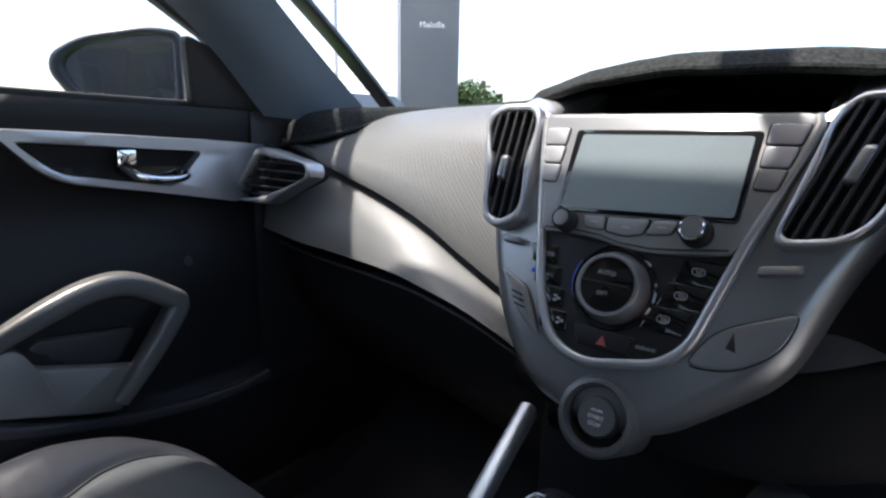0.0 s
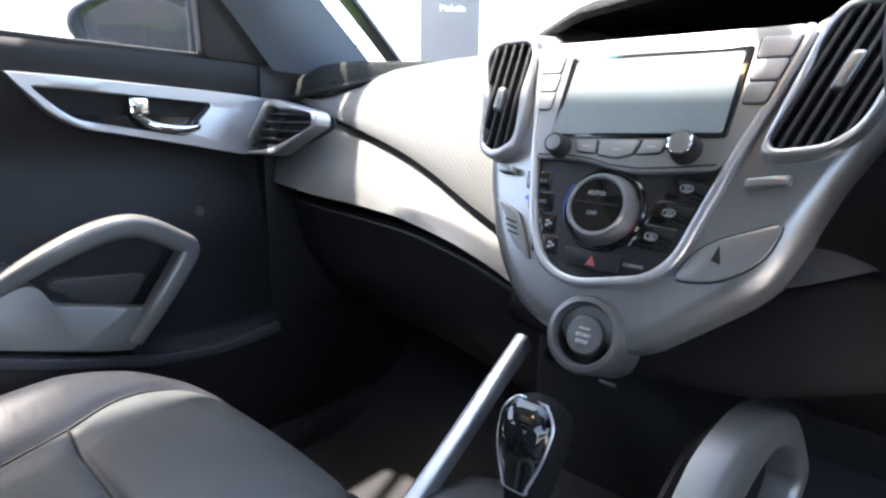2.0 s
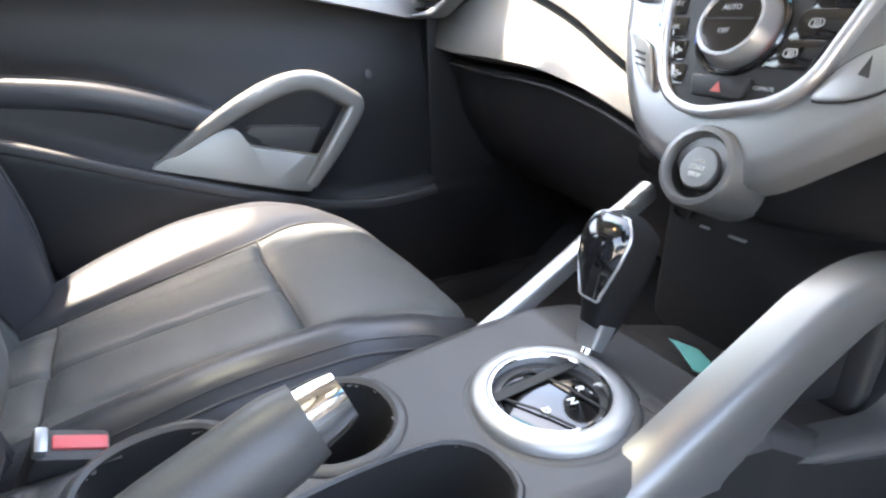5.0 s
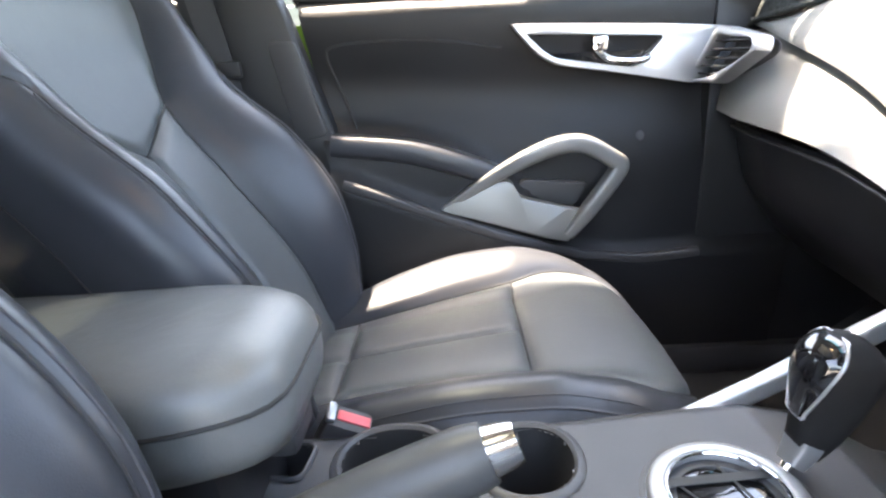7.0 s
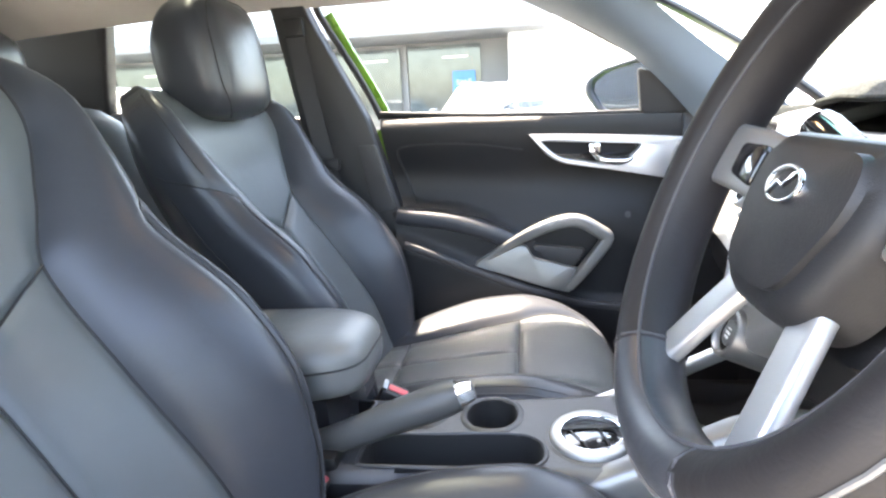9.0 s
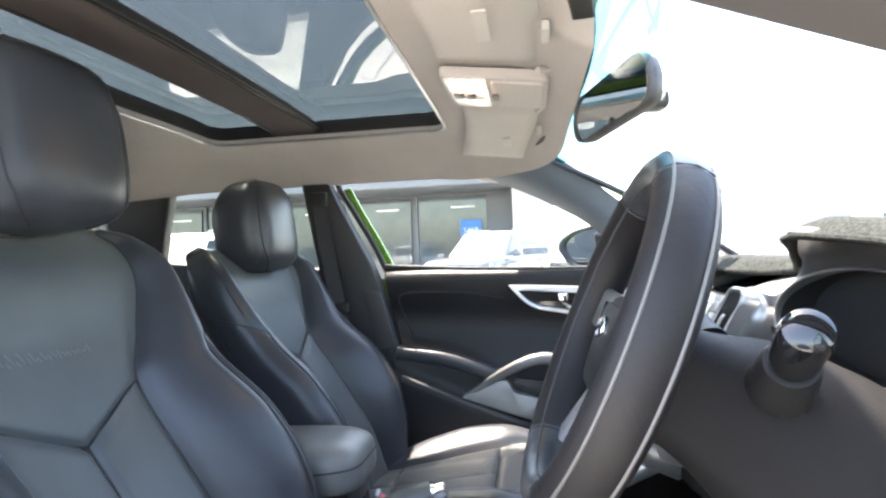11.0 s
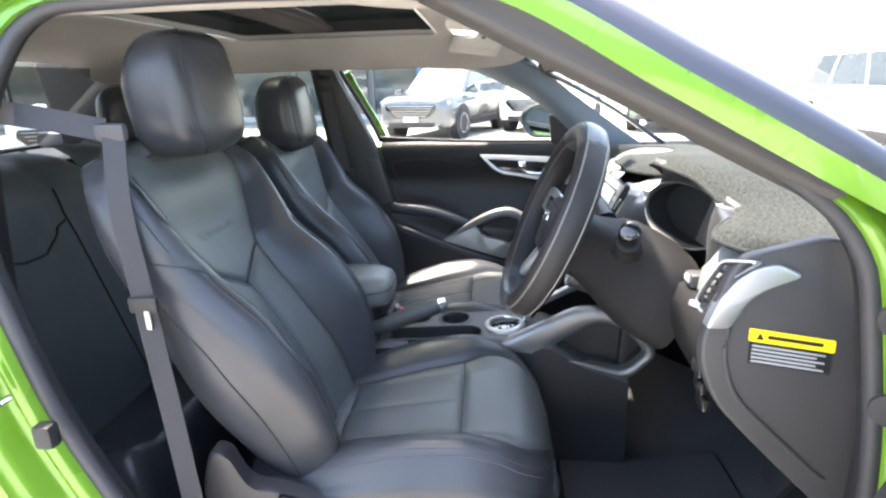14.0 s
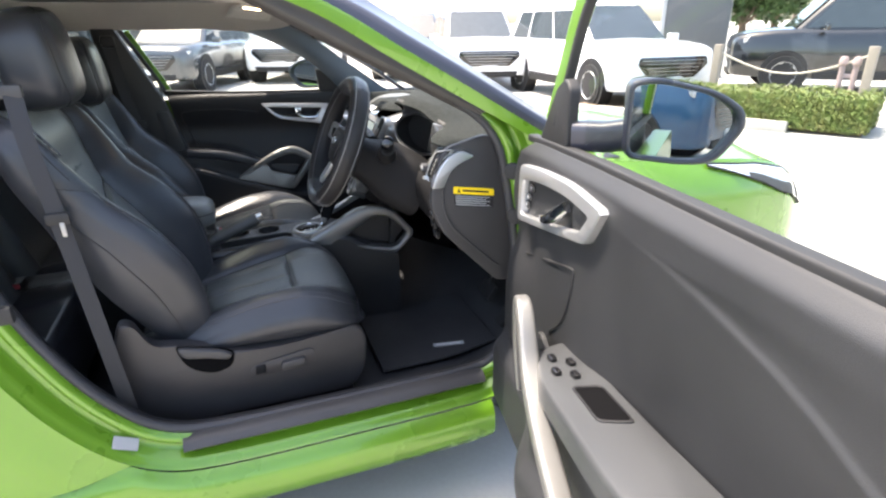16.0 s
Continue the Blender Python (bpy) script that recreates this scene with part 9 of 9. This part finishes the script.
# hedge: a box of many small leaves
hedge = thing("hedge", "clipped green hedge with brownish patches beside the kerb", "hedge")
rng = random.Random(4)
HX0, HX1, HY, HD, HH = -3.1, 0.0, 0.62, 1.15, 0.47
HM = Matrix.Translation((-2.52, 7.33, 0)) @ Matrix.Rotation(radians(29), 4, "Z")


verts, faces = [], []


def leaf_to(p, n, s):
    t = n.orthogonal().normalized()
    t.rotate(Matrix.Rotation(rng.uniform(0, 6.28), 3, n))
    b = n.cross(t)
    i = len(verts)
    verts.extend([p - t * s, p + b * s * 0.5 + n * s * 0.2, p + t * s, p - b * s * 0.5 + n * s * 0.2])
    faces.append((i, i + 1, i + 2, i + 3))


for k in range(17000):
    f = rng.random()
    x = rng.uniform(HX0, HX1)
    if f < 0.55:
        p, n_ = Vector((x, HY - HD / 2, rng.uniform(0.05, HH))), Vector((0, -1, 0))
    elif f < 0.85:
        p, n_ = Vector((x, HY + rng.uniform(-HD / 2, HD / 2), HH)), Vector((0, 0, 1))
    else:
        e = rng.choice((HX0, HX1))
        p, n_ = Vector((e, HY + rng.uniform(-HD / 2, HD / 2), rng.uniform(0.05, HH))), Vector((1 if e == HX1 else -1, 0, 0))
    wob = 0.06 * noise.noise(p * 2.2) + rng.uniform(-0.07, 0.02)
    n_ = (n_ + Vector((rng.uniform(-1, 1), rng.uniform(-1, 1), rng.uniform(-0.6, 1))) * 0.8).normalized()
    leaf_to(p + n_ * wob, n_, rng.uniform(0.014, 0.030))
me = bpy.data.meshes.new("hedge_leaves")
me.from_pydata(verts, [], faces)
me.transform(HM)
me.materials.append(LEAF)
lv_ = new("hedge_leaves", me)
lv_.parent = hedge
tagged(lv_, kind="stuff")
part("hedge_core", box((HX0 + HX1) / 2, HY, HH / 2 - 0.02, HX1 - HX0 - 0.12, HD - 0.12, HH - 0.10, 0.05), LEAF_DARK, hedge, m=HM.copy())
kerb = new("kerb")
tagged(kerb, "pale concrete kerb round the hedge bed", "kerb", kind="structure")
for k in range(4):
    part("kerb_stone", box(-4.0 + 0.9 * k, -0.14 + 0.06 * k, 0.05, 0.885, 0.22, 0.16, 0.02), CONCRETE, kerb, m=HM.copy())
bed = new("planting_bed", None)
tagged(bed, "brown mulch bed under the hedge", "ground", kind="structure")
part("mulch", box(-2.1, 1.05, 0.03, 4.1, 1.75, 0.08, 0.02), mat("brown_mulch", (0.14, 0.10, 0.07), 0.95, bump=1, grain=30), bed, m=HM.copy())
POSTS = (-2.27, -0.25)
for k, px_ in enumerate(POSTS):
    f = thing("fence_post", "weathered timber bollard post with rope", "post", "rope fence posts")
    part("post", sweep([(px_, 1.45, 0.05), (px_, 1.45, 1.02)], slab(0.12, 0.12, 0.02), up=(1, 0, 0)), WOOD, f, m=HM.copy())
    if k == 0:
        part("rope", sweep([(px_ + (POSTS[1] - px_) * t / 10, 1.45, 0.92 - 0.30 * math.sin(math.pi * t / 10)) for t in range(11)], circle(0.016, 8)), ROPE, f, "sagging rope", m=HM.copy())
bol = thing("bollard", "pair of faded pink bollards beside a timber post", "bollard")
for dx in (-0.07, 0.09):
    part("bollard_post", lathe([(0.040, 0.05), (0.036, 0.76), (0.055, 0.78), (0.057, 0.84), (0.040, 0.88), (0.001, 0.89)], 20), PINKISH, bol, m=HM @ Matrix.Translation((-0.50 + dx, 1.45, 0)))
part("bollard_bar", box(-0.49, 1.45, 0.62, 0.16, 0.04, 0.06, 0.01), PINKISH, bol, m=HM.copy())

# trees behind
def tree(x, y, h, seed, spread=2.0):
    r = random.Random(seed)
    t = thing("tree", "leafy green tree behind the parked cars", "tree", "trees")
    part("trunk", sweep([(x, y, 0), (x + 0.1, y, h * 0.25), (x - 0.05, y + 0.1, h * 0.5)], circle(0.16, 10), up=(1, 0, 0), scales=[1.2, 0.9, 0.6]), BARK, t)
    vs_, fs_ = [], []
    clumps = []
    for k in range(26):
        a, e = r.uniform(0, 6.28), r.uniform(-0.4, 1.2)
        d = spread * r.uniform(0.35, 1.0)
        c = Vector((x + d * math.cos(a) * math.cos(e), y + d * math.sin(a) * math.cos(e), h * 0.62 + d * 0.75 * math.sin(e)))
        clumps.append((c, r.uniform(0.35, 0.75)))
        if k < 9:
            part("limb", sweep([(x, y, h * 0.38), tuple(Vector((x, y, h * 0.5)).lerp(c, 0.5)), tuple(c)], circle(0.05, 6), up=(1, 0.2, 0), scales=[1.2, 0.8, 0.3]), BARK, t)
    for c, rad in clumps:
        for k in range(260):
            d = Vector((r.gauss(0, 1), r.gauss(0, 1), r.gauss(0, 0.8))).normalized() * rad * r.uniform(0.45, 1.0)
            n_ = Vector((r.gauss(0, 1), r.gauss(0, 1), r.gauss(0.5, 1))).normalized()
            tt = n_.orthogonal().normalized()
            b = n_.cross(tt)
            s_ = r.uniform(0.05, 0.10)
            i = len(vs_)
            vs_.extend([c + d - tt * s_, c + d + b * s_ * 0.6, c + d + tt * s_, c + d - b * s_ * 0.6])
            fs_.append((i, i + 1, i + 2, i + 3))
    m2 = bpy.data.meshes.new("crown")
    m2.from_pydata(vs_, [], fs_)
    m2.materials.append(LEAF_DARK)
    cr = new("crown", m2)
    cr.parent = t
    tagged(cr, kind="stuff")


tree(-14.2, 17.4, 3.0, 1, 1.1)
tree(-15.6, 20.5, 3.4, 2, 1.3)
